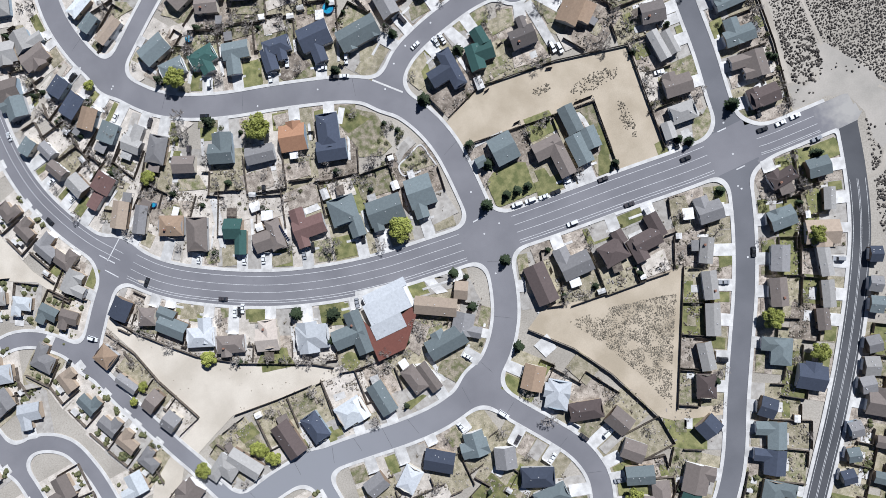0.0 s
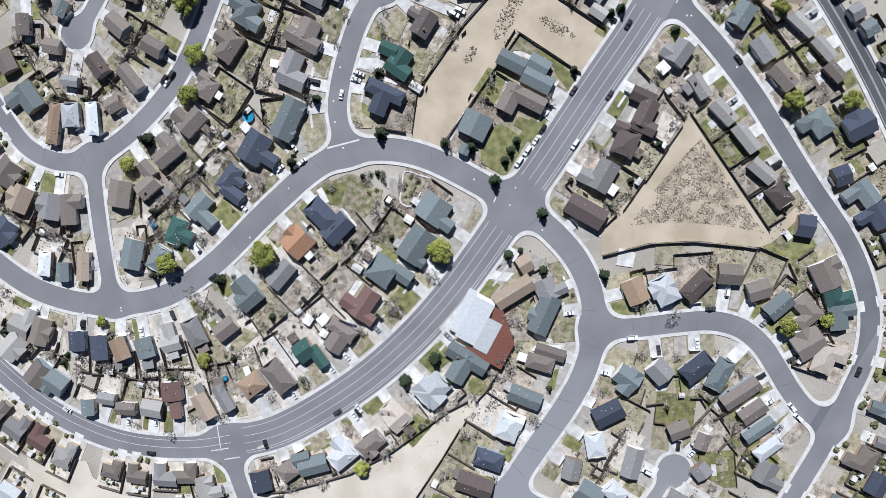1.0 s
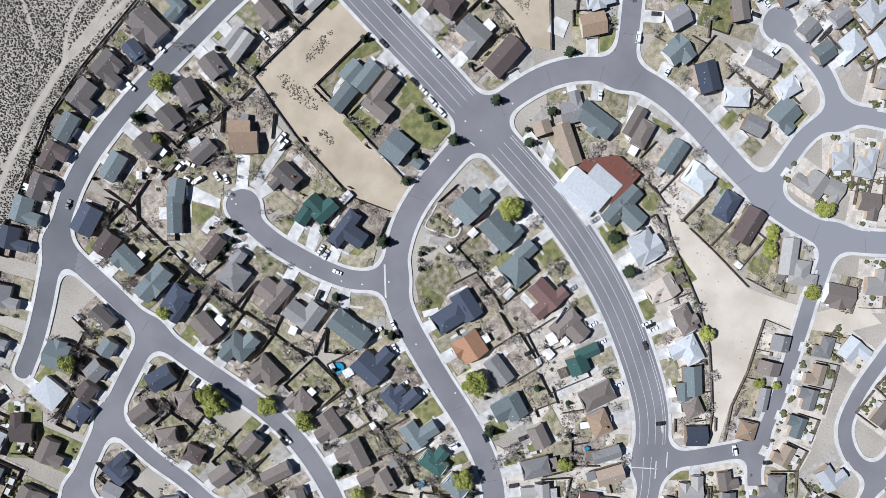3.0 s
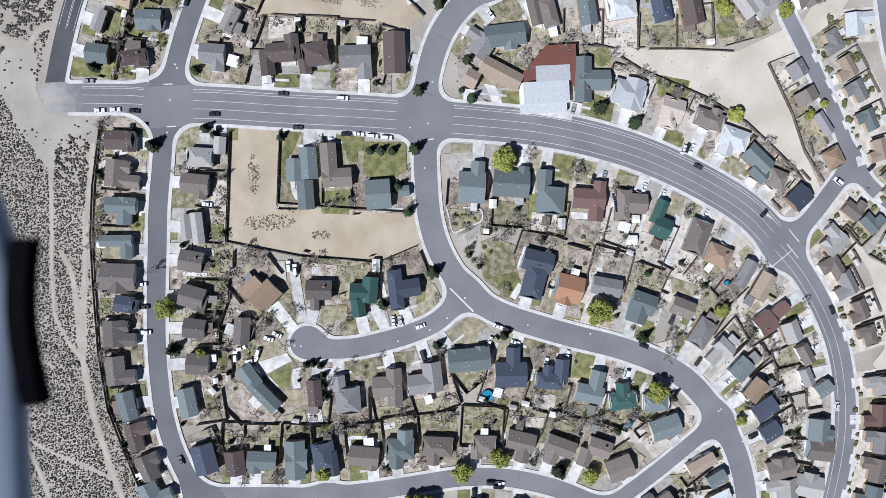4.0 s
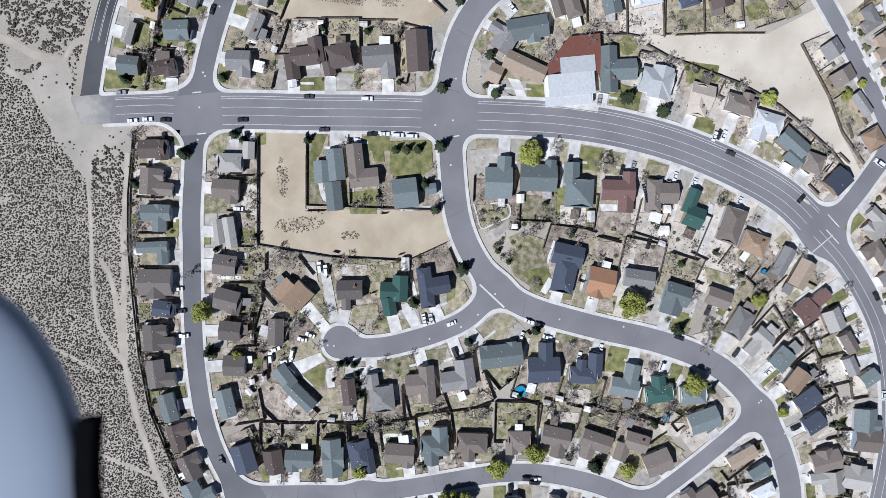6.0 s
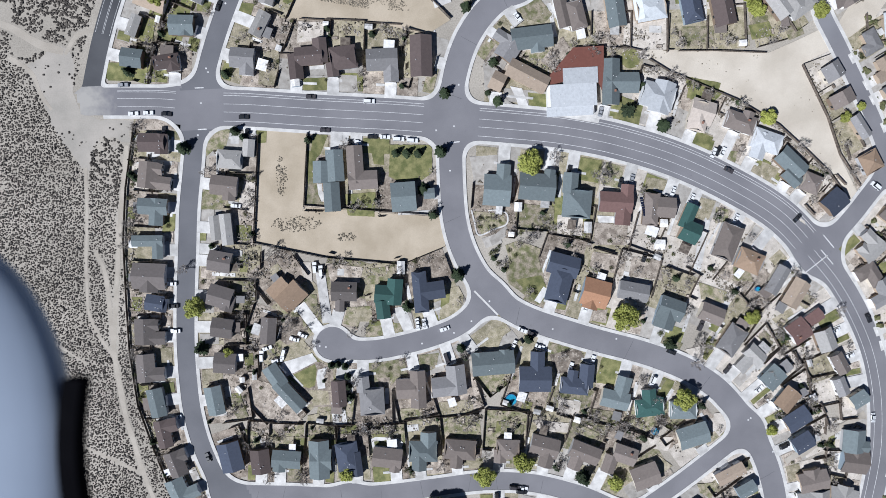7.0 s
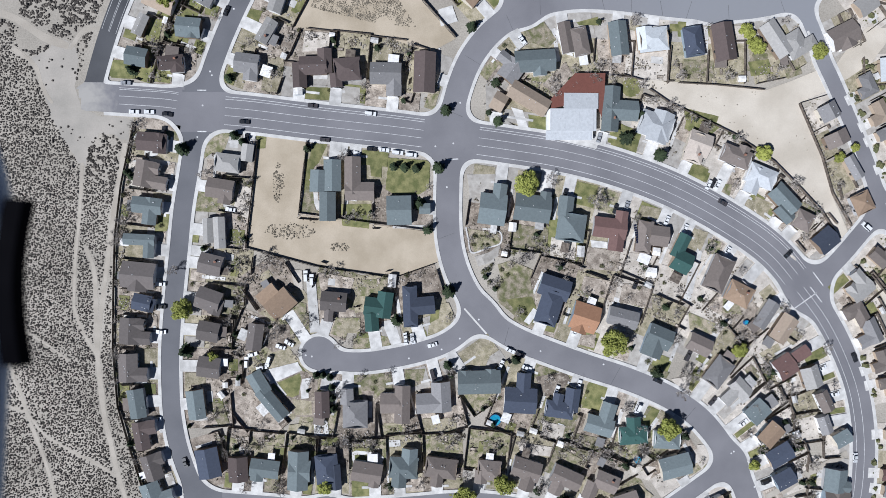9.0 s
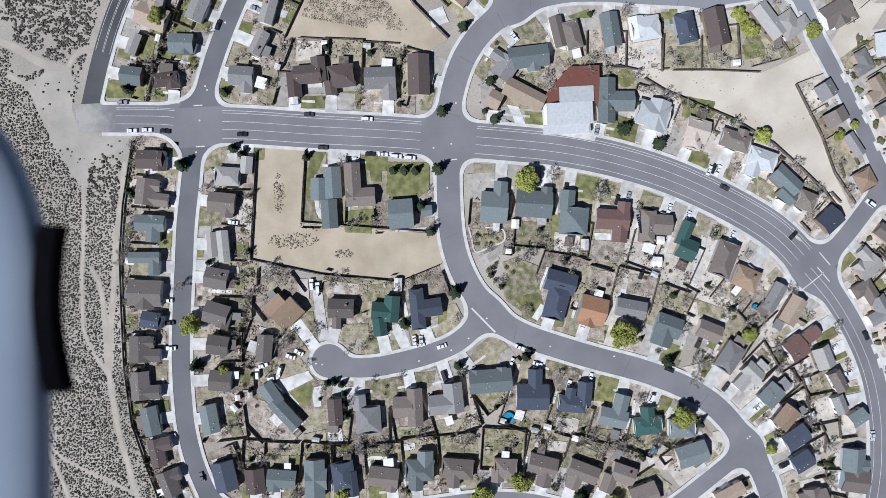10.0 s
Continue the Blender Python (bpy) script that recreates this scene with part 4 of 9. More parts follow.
house(133.3, 91.3, 178, 11, 15.3, 'nv', 'B', 3.8, 18.1, 8.0, 10.5, blocks=((133.3, 91.3, -80, 13.8, 8.9),))
house(147.5, 91.1, 181, 12, 18.6, 'kb', 'C', 2.1, 18.5, 11.0, 8.0, blocks=((147.5, 91.1, -80, 17.3, 9.9),))
house(172.1, 92.8, 192, 14, 19.5, 'lg', 'E', 2.3, 18.2, 7.6, 12.0, blocks=((172.1, 92.8, -55, 17.6, 8.4),))
house(183.2, 91.6, 121, 11, 13.1, 'lg', 'B', 2.9, 7.6, 10.5, 10.5)
house(77.8, 91.4, 189, 13.5, 17.4, 'br', 'B', 6.0, 20.7, 10.8, 11.2, blocks=((74.3, 92.4, -79, 14.3, 5.9), (80.8, 90.6, -78, 13, 7.4),))
house(-34.6, 23.9, 175, 15.7, 30.7, 'sl', 'E', 5.6, 15.4, 7.8, 12.4, blocks=((-32.2, 29.2, -90, 14.3, 7.9), (-38.4, 26.7, -93, 10, 7.9), (-34.5, 15.2, -90, 13.2, 7.4),))
house(-21.6, 25.8, 175, 17.4, 24, 'br', 'C', 5.7, 17.5, 13.7, 9.3, blocks=((-23.1, 29.2, -90, 17.1, 7.4), (-19.9, 22.1, 0, 13.2, 8.4),))
house(-0.4, 13.6, 90, 13.3, 25.1, 'sl', 'B', 2.6, 14.0, 8.6, 11.6, blocks=((-2.1, 13.5, 1, 11.3, 13.3), (9.6, 14.3, 1, 5.1, 4.9),))
house(41.5, 15.7, 172, 13.6, 20.5, 'sl', 'B', 5.9, 23.2, 9.8, 11.8, blocks=((40.6, 14.0, -7, 12.5, 14.3), (43.7, 19.7, -98, 12.1, 6.4),))
house(60.0, 15.1, 172, 18.4, 15.4, 'sl', 'C', 10.6, 20.7, 9.7, 9.7, blocks=((59.0, 14.5, -7, 16.8, 12.3), (64.9, 18.0, -98, 8.2, 5.2),))
house(76.4, 8.4, 167, 16.1, 22.9, 'sl', 'B', 10.3, 18.4, 10.6, 9.6, blocks=((77.1, 5.8, -98, 13.2, 13.1), (74.6, 15.4, -97, 9.4, 6.9),))
house(96.7, 4.5, 162, 20.3, 20.5, 'rb', 'D', 9.9, 22.2, 10.2, 10.6, blocks=((95.0, 5.4, -7, 15.5, 9.4), (98.2, -0.2, -98, 10.2, 7.2), (100.5, 10.4, -98, 5.8, 5.9),))
house(114.2, 1.5, 157, 18.1, 19.4, 'br', 'B', 7.2, 20.2, 9.0, 9.6, blocks=((111.2, 1.3, -98, 15.2, 7.2), (118.1, 1.7, -7, 9.1, 9.4),))
house(128.6, -7.0, 153, 13.8, 20.3, 'gn', 'B', 8.1, 21.2, 10.4, 8.9, blocks=((128.9, -10.2, -26, 9.1, 9.9), (128.4, -2.9, -94, 11.7, 5.9),))
house(146.4, -15.8, 148, 12, 17.9, 'br', 'B', 8.1, 19.4, 7.5, 10.5, blocks=((146.4, -15.8, -114, 16.7, 10.4),))
house(156.2, -25.3, 139, 14.3, 12.8, 'tb', 'B', 12.8, 16.9, 9.6, 7.2, blocks=((156.2, -25.3, -26, 12.7, 9.9),))
house(169.1, -35.0, 129, 8.4, 14.6, 'gr', 'E', 3.2, 16.8, 6.7, 9.2, blocks=((169.1, -35.0, -123, 14.0, 6.6),))
house(177.6, -41.7, 147, 10.8, 16.6, 'tn', 'C', 1.0, 20.3, 10.4, 6.4, blocks=((177.6, -41.7, -124, 13.5, 8.4),))
house(181.1, -57.6, 118, 9.3, 13.8, 'rb', 'A', 4.8, 13.9, 7.6, 9.6, blocks=((178.6, -59.5, -147, 9.5, 10.6), (186.3, -53.7, 14, 8.3, 5.9),))
house(191.3, -64.6, 112, 12.3, 12.1, 'lg', 'E', 11.0, 14.6, 6.2, 7.2, blocks=((191.3, -64.6, -71, 10.5, 8.7),))
house(198.2, -87.3, 98, 9.4, 7.6, 'gr', 'A', 12.1, 13.8, 8.2, 6.2, blocks=((198.2, -87.3, -70, 8.9, 5.9),))
house(68.3, -27.1, 337, 15.3, 25.7, 'nv', 'B', 5.7, 18.8, 12.6, 9.2, blocks=((69.6, -22.1, -22, 14.4, 9.9), (67.2, -31.2, -108, 16.4, 10.4),))
house(83.3, -36.8, 340, 13.1, 15.3, 'or', 'B', 7.3, 20.6, 9.6, 10.6, blocks=((83.7, -35.9, -18, 12.7, 12.8), (81.8, -39.1, -109, 8.3, 7.4),))
house(101.5, -36.3, 342, 14.1, 9.3, 'gr', 'A', 16.0, 17.6, 10.0, 9.6, blocks=((101.5, -36.3, -14, 14.1, 8.4),))
house(117.5, -47.3, 338, 19.6, 14.1, 'sl', 'C', 9.8, 20.0, 10.4, 11.8, blocks=((118.8, -45.3, 157, 12.1, 9.8), (116.0, -49.7, -111, 9.9, 9.8),))
house(137.7, -49.0, 331, 16.4, 12.3, 'br', 'C', 15.1, 17.2, 12.2, 9.2, blocks=((137.7, -49.0, -25, 11.4, 8.4),))
house(146.9, -61.8, 323, 11.2, 16.7, 'gr', 'B', 9.9, 20.4, 9.1, 6.2, blocks=((146.9, -61.8, -127, 14.1, 9.7),))
house(155.6, -71.1, 313, 9.1, 15.1, 'lg', 'C', 8.4, 20.6, 5.6, 7.6, blocks=((157.5, -69.5, -47, 9.8, 7.2), (153.3, -73.0, -128, 10.1, 5.7),))
house(165.8, -80.8, 307, 11.1, 15.3, 'sl', 'C', 11.4, 15.2, 8.0, 6.0, blocks=((165.8, -80.8, -137, 10.2, 9.3),))
house(172.3, -91.7, 301, 9.2, 14.7, 'tb', 'E', 11.2, 15.4, 6.1, 7.1, blocks=((172.3, -91.7, -132, 11.1, 8.7),))
house(176.8, -101.5, 295, 9.5, 13, 'nv', 'E', 9.9, 14.0, 6.8, 6.2, blocks=((176.8, -101.5, -150, 12.2, 8.9),))
house(179.3, -113.0, 291, 9.1, 10.8, 'nv', 'C', 8.7, 15.4, 6.6, 9.6, blocks=((179.3, -113.0, -152, 9.8, 8.4),))
house(-57.9, -27.7, 33, 15, 16, 'tb', 'E', 16.0, 18.5, 10.5, 12.5, blocks=((-61.7, -24.9, 40, 9.7, 6.4), (-56.1, -29.0, -139, 12.7, 9.9),))
house(-32.4, -29.2, 341, 13.2, 16.6, 'br_dim', 'D', 11.8, 16.3, 11.6, 10.6, blocks=((-31.9, -28.1, -5, 11.8, 8.9), (-34.3, -34.4, -104, 5.6, 4.2),))
house(-11.9, -31.9, 9, 16.5, 19, 'gn', 'C', 9.1, 16.5, 10.8, 8.8, blocks=((-8.9, -29.7, -98, 12.1, 7.2), (-13.6, -30.5, -4, 9, 8.4), (-14.7, -37.6, -86, 8.4, 6.4),))
house(5.2, -30.4, 17, 18.5, 21.2, 'nv', 'B', 5.8, 15.6, 9.2, 14.2, blocks=((2.9, -30.5, -88, 19, 6.7), (8.6, -30.2, 5, 11.2, 8.2),))
house(-67.6, -44.0, 67, 13.2, 10.1, 'br_dim', 'A', 16.0, 10.6, 11.6, 9.6, blocks=((-67.6, -44.0, -98, 12.3, 7.2),))
house(-37.4, -75.3, 169, 8.6, 13.3, 'kb', 'A', 8.4, 16.2, 7.3, 9.3, blocks=((-37.4, -75.3, -89, 12.2, 6.7),))
house(-23.3, -78.0, 178, 13.1, 19.6, 'gr', 'B', 6.7, 15.8, 10.0, 7.6, blocks=((-22.4, -80.0, -90, 12.7, 11.4), (-26.2, -71.8, -88, 7.1, 6.2),))
house(-3.1, -75.4, 189, 18, 19.6, 'br', 'D', 6.0, 14.8, 9.6, 10.0, blocks=((-0.8, -75.6, -91, 17.5, 7.2), (-6.4, -75.1, -17, 9, 9.4),))
house(14.5, -73.8, 195, 20.3, 16.7, 'gr', 'A', 9.6, 16.8, 11.2, 10.2, blocks=((17.1, -72.3, -87, 13.9, 8.9), (11.7, -75.2, -3, 12.3, 9.4),))
house(34.3, -65.1, 214, 22.3, 21.3, 'sl', 'E', 7.1, 13.2, 16.2, 11.2, blocks=((34.6, -65.7, 1, 19.8, 10.9), (28.3, -63.4, -90, 6.5, 5.9), (40.0, -62.6, -90, 6, 4.9),))
house(54.1, -72.2, 158, 18.2, 22.6, 'nv', 'E', 6.4, 19.3, 10.6, 10.6, blocks=((53.7, -74.4, -4, 15.1, 11.9), (55.3, -66.1, -98, 9.1, 6.7),))
house(74.0, -76.6, 160, 16.7, 18.9, 'nv', 'B', 5.5, 18.4, 10.4, 10.8, blocks=((72.0, -78.9, -9, 13.5, 7.7), (77.9, -74.5, -98, 11.2, 6.9), (71.3, -74.4, -102, 6.3, 4.9),))
house(92.2, -84.5, 162, 14.7, 18.4, 'sl', 'D', 7.6, 15.7, 8.4, 10.4, blocks=((90.7, -86.5, -17, 13.3, 8.4), (94.2, -81.9, -108, 12.3, 7.2),))
house(107.0, -90.0, 155, 16.3, 16, 'gn', 'B', 8.7, 15.0, 8.6, 8.2, blocks=((106.9, -91.3, 3, 13.5, 8.4), (107.0, -88.1, -108, 10.9, 6.7),))
house(122.8, -93.6, 144, 14.7, 13.9, 'sl', 'B', 5.5, 11.4, 8.4, 9.4, blocks=((122.8, -93.6, -3, 12.7, 8.4),))
house(127.0, -106.1, 33, 16.7, 14.5, 'sl', 'E', 5.3, 7.2, 13.4, 13.4, blocks=((127.0, -106.1, 14, 14.6, 10.4),))
house(74.1, -112.0, 339, 16.3, 15.8, 'br', 'D', 6.9, 16.9, 9.2, 9.2, blocks=((75.5, -110.8, -25, 14.5, 8.4), (71.3, -114.3, -108, 9.2, 6.4),))
house(91.5, -114.5, 331, 15.3, 18.1, 'br', 'A', 10.4, 14.6, 9.6, 8.2, blocks=((94.2, -113.1, -23, 11.4, 8.4), (86.9, -117.0, -112, 8.7, 6.4),))
house(-75.7, -104.8, 354, 9.8, 12.5, 'kb', 'C', 5.5, 18.2, 6.9, 5.4, blocks=((-75.7, -104.8, -88, 11.4, 8.9),))
house(-64.6, -105.2, 354, 14.6, 10.7, 'sl', 'C', 7.0, 16.8, 7.9, 7.8, blocks=((-63.7, -104.6, -8, 13.3, 8.4), (-67.2, -107.1, -94, 6.4, 5.9),))
house(-48.3, -105.8, 352, 11.1, 19, 'sl', 'C', 4.1, 16.0, 8.0, 7.0, blocks=((-48.6, -105.7, -92, 18.1, 9.4), (-47.9, -105.9, -4, 9.8, 9.9),))
house(-34.3, -106.5, 358, 13.7, 17.2, 'nv', 'B', 5.4, 15.6, 6.8, 8.8, blocks=((-35.4, -105.3, -85, 13.5, 10.4), (-31.7, -109.1, -86, 11.6, 5.4),))
house(-16.4, -107.7, 1, 16.1, 13.3, 'br', 'A', 5.9, 15.6, 9.0, 8.6, blocks=((-17.1, -107.0, -10, 13.8, 9.4), (-13.7, -110.9, -86, 6.5, 4.9),))
house(0.1, -105.0, 2, 14.5, 17.8, 'sl', 'B', 5.5, 14.9, 8.2, 8.8, blocks=((-0.2, -105.1, -4, 13.5, 9.9), (2.4, -100.8, -94, 9.2, 7.4), (-2.4, -110.5, -88, 7.3, 6.9),))
house(16.6, -106.6, 2, 16.9, 15.2, 'br', 'B', 4.1, 16.6, 8.4, 11.0, blocks=((17.1, -105.5, -8, 15, 9.4), (15.1, -110.5, -94, 7.2, 5.9),))
house(38.3, -107.6, 353, 12.6, 11.4, 'br', 'B', 5.2, 18.7, 10.8, 9.3, blocks=((39.3, -106.9, -6, 11.1, 9.4), (35.5, -109.8, -94, 6.3, 5.9),))
house(56.9, -108.5, 345, 15, 16.4, 'br', 'A', 4.7, 18.7, 9.5, 9.0, blocks=((56.6, -106.7, -18, 13.6, 9.4), (57.4, -112.3, -101, 8.9, 6.9),))
house(103.7, -124.1, 30, 14.5, 13.7, 'br', 'E', 3.4, 8.8, 12.2, 12.2, blocks=((103.7, -124.1, 17, 12.9, 11.1),))
house(144.1, -125.8, 213, 14.8, 8.6, 'tn', 'A', 2.3, 5.8, 12.4, 12.4, blocks=((144.1, -125.8, 24, 14.5, 6.4),))
house(151.6, -133.9, 102, 8.1, 10.9, 'sl', 'E', 3.7, 11.4, 5.6, 7.0, blocks=((151.6, -133.9, -154, 9.6, 6.4),))
house(152.4, -144.0, 93, 9.4, 13.9, 'wh', 'F', 3.1, 15.4, 9.7, 5.2, blocks=((152.4, -144.0, 21, 12.6, 6.4),))
house(121.9, -142.9, 210, 14, 11, 'br', 'A', 2.8, 6.0, 12.0, 12.0)
house(-56.6, -133.3, 172, 11.1, 7.6, 'br_dim', 'C', 1.3, 11.3, 9.0, 10.0, blocks=((-56.6, -133.3, -4, 11.2, 6.9),))
house(-46.5, -143.5, 101, 8.6, 8.3, 'sl', 'C', 4.9, 13.2, 6.3, 8.3, blocks=((-46.5, -143.5, 94, 8.3, 7.4),))
house(-44.1, -155.7, 101, 10.5, 10.7, 'gr', 'A', 3.7, 9.4, 5.8, 6.2, blocks=((-44.1, -155.7, 84, 8.9, 8.4),))
house(-62.3, -161.6, 289, 12, 10, 'sl', 'C', 2.8, 9.5, 7.5, 9.5)
house(-18.8, -139.6, 281, 15, 14.2, 'nv', 'D', 2.6, 8.1, 8.1, 10.0, blocks=((-18.8, -139.6, 72, 12.5, 9.4),))
house(-15.2, -158.8, 350, 9, 11.3, 'br', 'A', 3.8, 10.6, 8.0, 8.0, blocks=((-15.2, -158.8, 77, 10.8, 8.9),))
house(-3.7, -140.9, 182, 11.8, 12.3, 'br', 'B', 5.6, 10.2, 10.9, 7.9, blocks=((-3.7, -140.9, 51, 9, 8.4),))
house(0.7, -160.7, 354, 12.5, 13.6, 'br', 'B', 3.2, 10.8, 8.2, 7.8, blocks=((0.7, -160.7, 50, 10.8, 8.4),))
house(15.8, -159.4, 359, 11, 10.6, 'kb', 'B', 5.8, 17.8, 7.5, 8.5, blocks=((15.8, -159.4, 14, 9.6, 8.4),))
house(32.3, -159.2, 352, 9.5, 12, 'br', 'C', 6.2, 10.5, 8.2, 9.8, blocks=((32.3, -159.2, 76, 11.1, 8.9),))
house(-6.6, -187.4, 172, 11, 12, 'nv', 'D', 3.5, 7.0, 8.0, 10.0)
house(-2.7, -198.5, 356, 10.2, 10.3, 'gr', 'C', 4.1, 6.6, 10.1, 7.1, blocks=((-2.7, -198.5, 10, 8.9, 8.4),))
house(11.3, -199.4, 356, 9.8, 9.7, 'sl', 'E', 4.0, 7.8, 6.9, 9.9, blocks=((11.3, -199.4, 22, 8.1, 6.9),))
house(22.3, -187.0, 174, 13, 13.8, 'br', 'E', 1.9, 10.4, 8.0, 7.0, blocks=((22.3, -187.0, 45, 10.5, 8.9),))
house(37.6, -187.6, 161, 9.4, 8.8, 'sl', 'C', 3.4, 17.4, 9.7, 8.2, blocks=((37.6, -187.6, 1, 8.2, 6.4),))
house(53.6, -159.9, 342, 9.7, 12.2, 'kb', 'E', 9.8, 9.6, 9.8, 8.8, blocks=((53.6, -159.9, 62, 10.9, 8.4),))
house(66.4, -169.3, 284, 8.4, 6.1, 'gr', 'E', 16.0, 8.6, 9.2, 9.2, blocks=((66.4, -169.3, 109, 8.5, 5.4),))
house(88.5, -168.2, 74, 15.9, 20.3, 'tb', 'B', 3.3, 10.2, 9.4, 12.4, blocks=((88.5, -168.2, 18, 20.5, 5.9),))
house(51.8, -142.5, 164, 8.7, 15.1, 'br', 'E', 4.5, 9.6, 7.8, 9.4, blocks=((51.8, -142.5, 66, 14.3, 7.4),))
house(66.5, -144.9, 157, 9.2, 9.1, 'br', 'E', 5.1, 10.6, 7.1, 8.1, blocks=((66.5, -144.9, 144, 8.2, 7.4),))
house(77.7, -151.6, 149, 12.6, 17, 'wh', 'B', 2.3, 8.5, 7.8, 6.8, blocks=((77.7, -151.6, 30, 16.2, 5.9),))
house(81.1, -162.3, 147, 12.8, 14.6, 'wg', 'F', 8.3, 9.8, 7.0, 7.4, blocks=((81.1, -162.3, 30, 11.9, 8.9),))
house(33.6, -138.8, 176, 8.2, 10.8, 'br', 'E', 6.0, 10.4, 9.1, 9.1, blocks=((33.6, -138.8, 88, 10.5, 8.4),))
house(125.4, -153.3, 286, 10, 12, 'gr', 'C', 11.9, 15.0, 6.0, 8.5)
house(129.1, -168.8, 270, 10, 12, 'tn', 'C', 13.2, 10.0, 8.5, 9.5)
house(184.1, -142.8, 273, 10, 15, 'lg', 'A', 5.1, 7.5, 5.5, 10.0)
house(184.1, -132.4, 279, 9, 13, 'br', 'C', 7.3, 12.0, 9.5, 5.5)
house(204.3, -124.2, 79, 10, 11.7, 'br', 'C', 3.1, 13.4, 10.0, 5.5)
house(205.0, -114.2, 84, 10, 12, 'sl', 'E', 3.5, 14.0, 5.5, 10.0)
house(206.8, -94.0, 94, 9.3, 10.4, 'sl', 'A', 2.4, 8.2, 9.6, 8.6, blocks=((206.8, -94.0, 29, 8.3, 6.9),))
house(197.9, -76.2, 105, 10.7, 8.2, 'br', 'C', 9.7, 15.1, 6.4, 6.4, blocks=((197.9, -76.2, -64, 10.2, 6.4),))
house(218.4, -44.0, 296, 11, 10.8, 'gr', 'A', 3.1, 8.9, 6.1, 8.0)
house(213.0, -36.0, 300, 11, 9.34, 'br', 'B', 2.6, 14.2, 9.0, 6.1)
house(213.2, -21.9, 221, 11, 12, 'lg', 'D', 3.5, 10.0, 10.5, 10.5)
house(-56.2, 108.2, 244, 12.9, 7.9, 'lg', 'A', 7.2, 11.0, 8.0, 8.0, blocks=((-56.2, 108.2, 71, 12.7, 6.4),))
house(-50.6, 122.2, 241, 14.3, 7.6, 'lg', 'A', 5.4, 12.8, 8.6, 8.2, blocks=((-50.6, 122.2, 66, 14.3, 6.4),))
house(-41.1, 135.5, 241, 13.2, 9.4, 'lg', 'C', 6.1, 10.2, 7.1, 8.6, blocks=((-41.1, 135.5, 76, 12.5, 6.4),))
house(-35.3, 147.3, 241, 11, 9.1, 'kb', 'B', 5.3, 11.0, 9.5, 7.0, blocks=((-35.3, 147.3, 65, 11, 8.4),))
house(-87.6, 110.3, 66, 11.4, 8.4, 'gr', 'D', 4.8, 9.2, 9.2, 7.7, blocks=((-87.6, 110.3, 63, 11.6, 7.9),))
house(-80.6, 123.2, 63, 12.8, 8.6, 'br', 'C', 4.3, 10.3, 7.4, 11.4, blocks=((-80.6, 123.2, 69, 12.6, 7.4),))
house(-68.5, 145.9, 61, 11, 12, 'sl', 'B', 3.5, 11.5, 10.5, 10.5)
house(-54.5, 166.2, 63, 10, 9.2, 'nv', 'E', 3.0, 14.6, 10.0, 6.5, blocks=((-54.5, 166.2, 137, 7.1, 8.9),))
house(-50.5, 177.7, 64, 11, 12, 'sl', 'A', 3.5, 17.5, 6.5, 6.0)
house(-28.5, 163.6, 244, 11.8, 12.3, 'nv', 'B', 2.0, 18.6, 10.9, 6.5, blocks=((-28.5, 163.6, 108, 7.5, 9.9),))
house(-44.9, 187.8, 60, 10, 12.6, 'nv', 'A', 3.4, 16.3, 6.0, 8.5)
house(-103.6, 119.4, 242, 13.3, 8, 'lg', 'C', 6.0, 9.0, 7.2, 6.6, blocks=((-103.6, 119.4, 74, 13, 5.4),))
house(-98.6, 132.5, 240, 12.1, 7.2, 'lg', 'A', 4.0, 10.1, 6.0, 7.6, blocks=((-98.6, 132.5, 69, 11.9, 5.4),))
house(-91.9, 141.4, 239, 10, 7.2, 'br', 'C', 4.9, 12.1, 10.0, 6.0, blocks=((-91.9, 141.4, 70, 9.6, 5.4),))
house(-76.7, 162.1, 236, 10, 11, 'nv', 'C', 3.5, 10.5, 10.0, 10.0)
house(31.2, 112.6, 42, 12.6, 11.7, 'tb', 'E', 7.4, 6.8, 8.8, 11.3, blocks=((31.2, 112.6, 52, 11.6, 9.9),))
house(24.6, 123.5, 126, 14.4, 16.8, 'wg', 'F', 4.0, 8.9, 7.8, 7.8, blocks=((24.7, 124.0, 55, 13.3, 10.4), (24.4, 122.6, -27, 11.6, 6.7),))
house(16.6, 135.4, 122, 16.4, 16.6, 'kb', 'B', 4.0, 14.8, 8.8, 8.8, blocks=((16.6, 135.4, -15, 15.3, 8.4),))
house(5.2, 145.5, 109, 10.7, 10.2, 'br', 'E', 13.0, 13.6, 8.8, 7.8, blocks=((5.2, 145.5, 114, 10.5, 9.4),))
house(5.5, 160.0, 94, 12.9, 13.3, 'br', 'C', 7.9, 17.6, 7.4, 6.4, blocks=((5.5, 160.0, 136, 10, 8.9),))
house(7.7, 170.9, 78, 9.6, 13.5, 'sl', 'A', 6.2, 13.2, 5.8, 6.8, blocks=((7.7, 170.9, 160, 12.4, 8.4),))
house(5.0, 181.9, 70, 12, 11, 'br', 'B', 13.2, 8.5, 7.0, 9.0)
house(16.6, 190.9, 59, 11, 12, 'br', 'C', 6.4, 10.0, 8.5, 6.5)
house(-8.8, 190.6, 226, 11, 11, 'gn', 'B', 3.5, 8.5, 6.1, 6.1)
house(-14.5, 182.7, 233, 12, 12, 'br', 'E', 4.0, 12.5, 6.6, 11.0)
house(68.6, 129.6, 12, 15.1, 16.2, 'sl', 'C', 6.3, 9.1, 12.6, 10.0, blocks=((68.0, 128.8, 82, 11.4, 9.4), (69.2, 130.6, -38, 12.9, 7.4),))
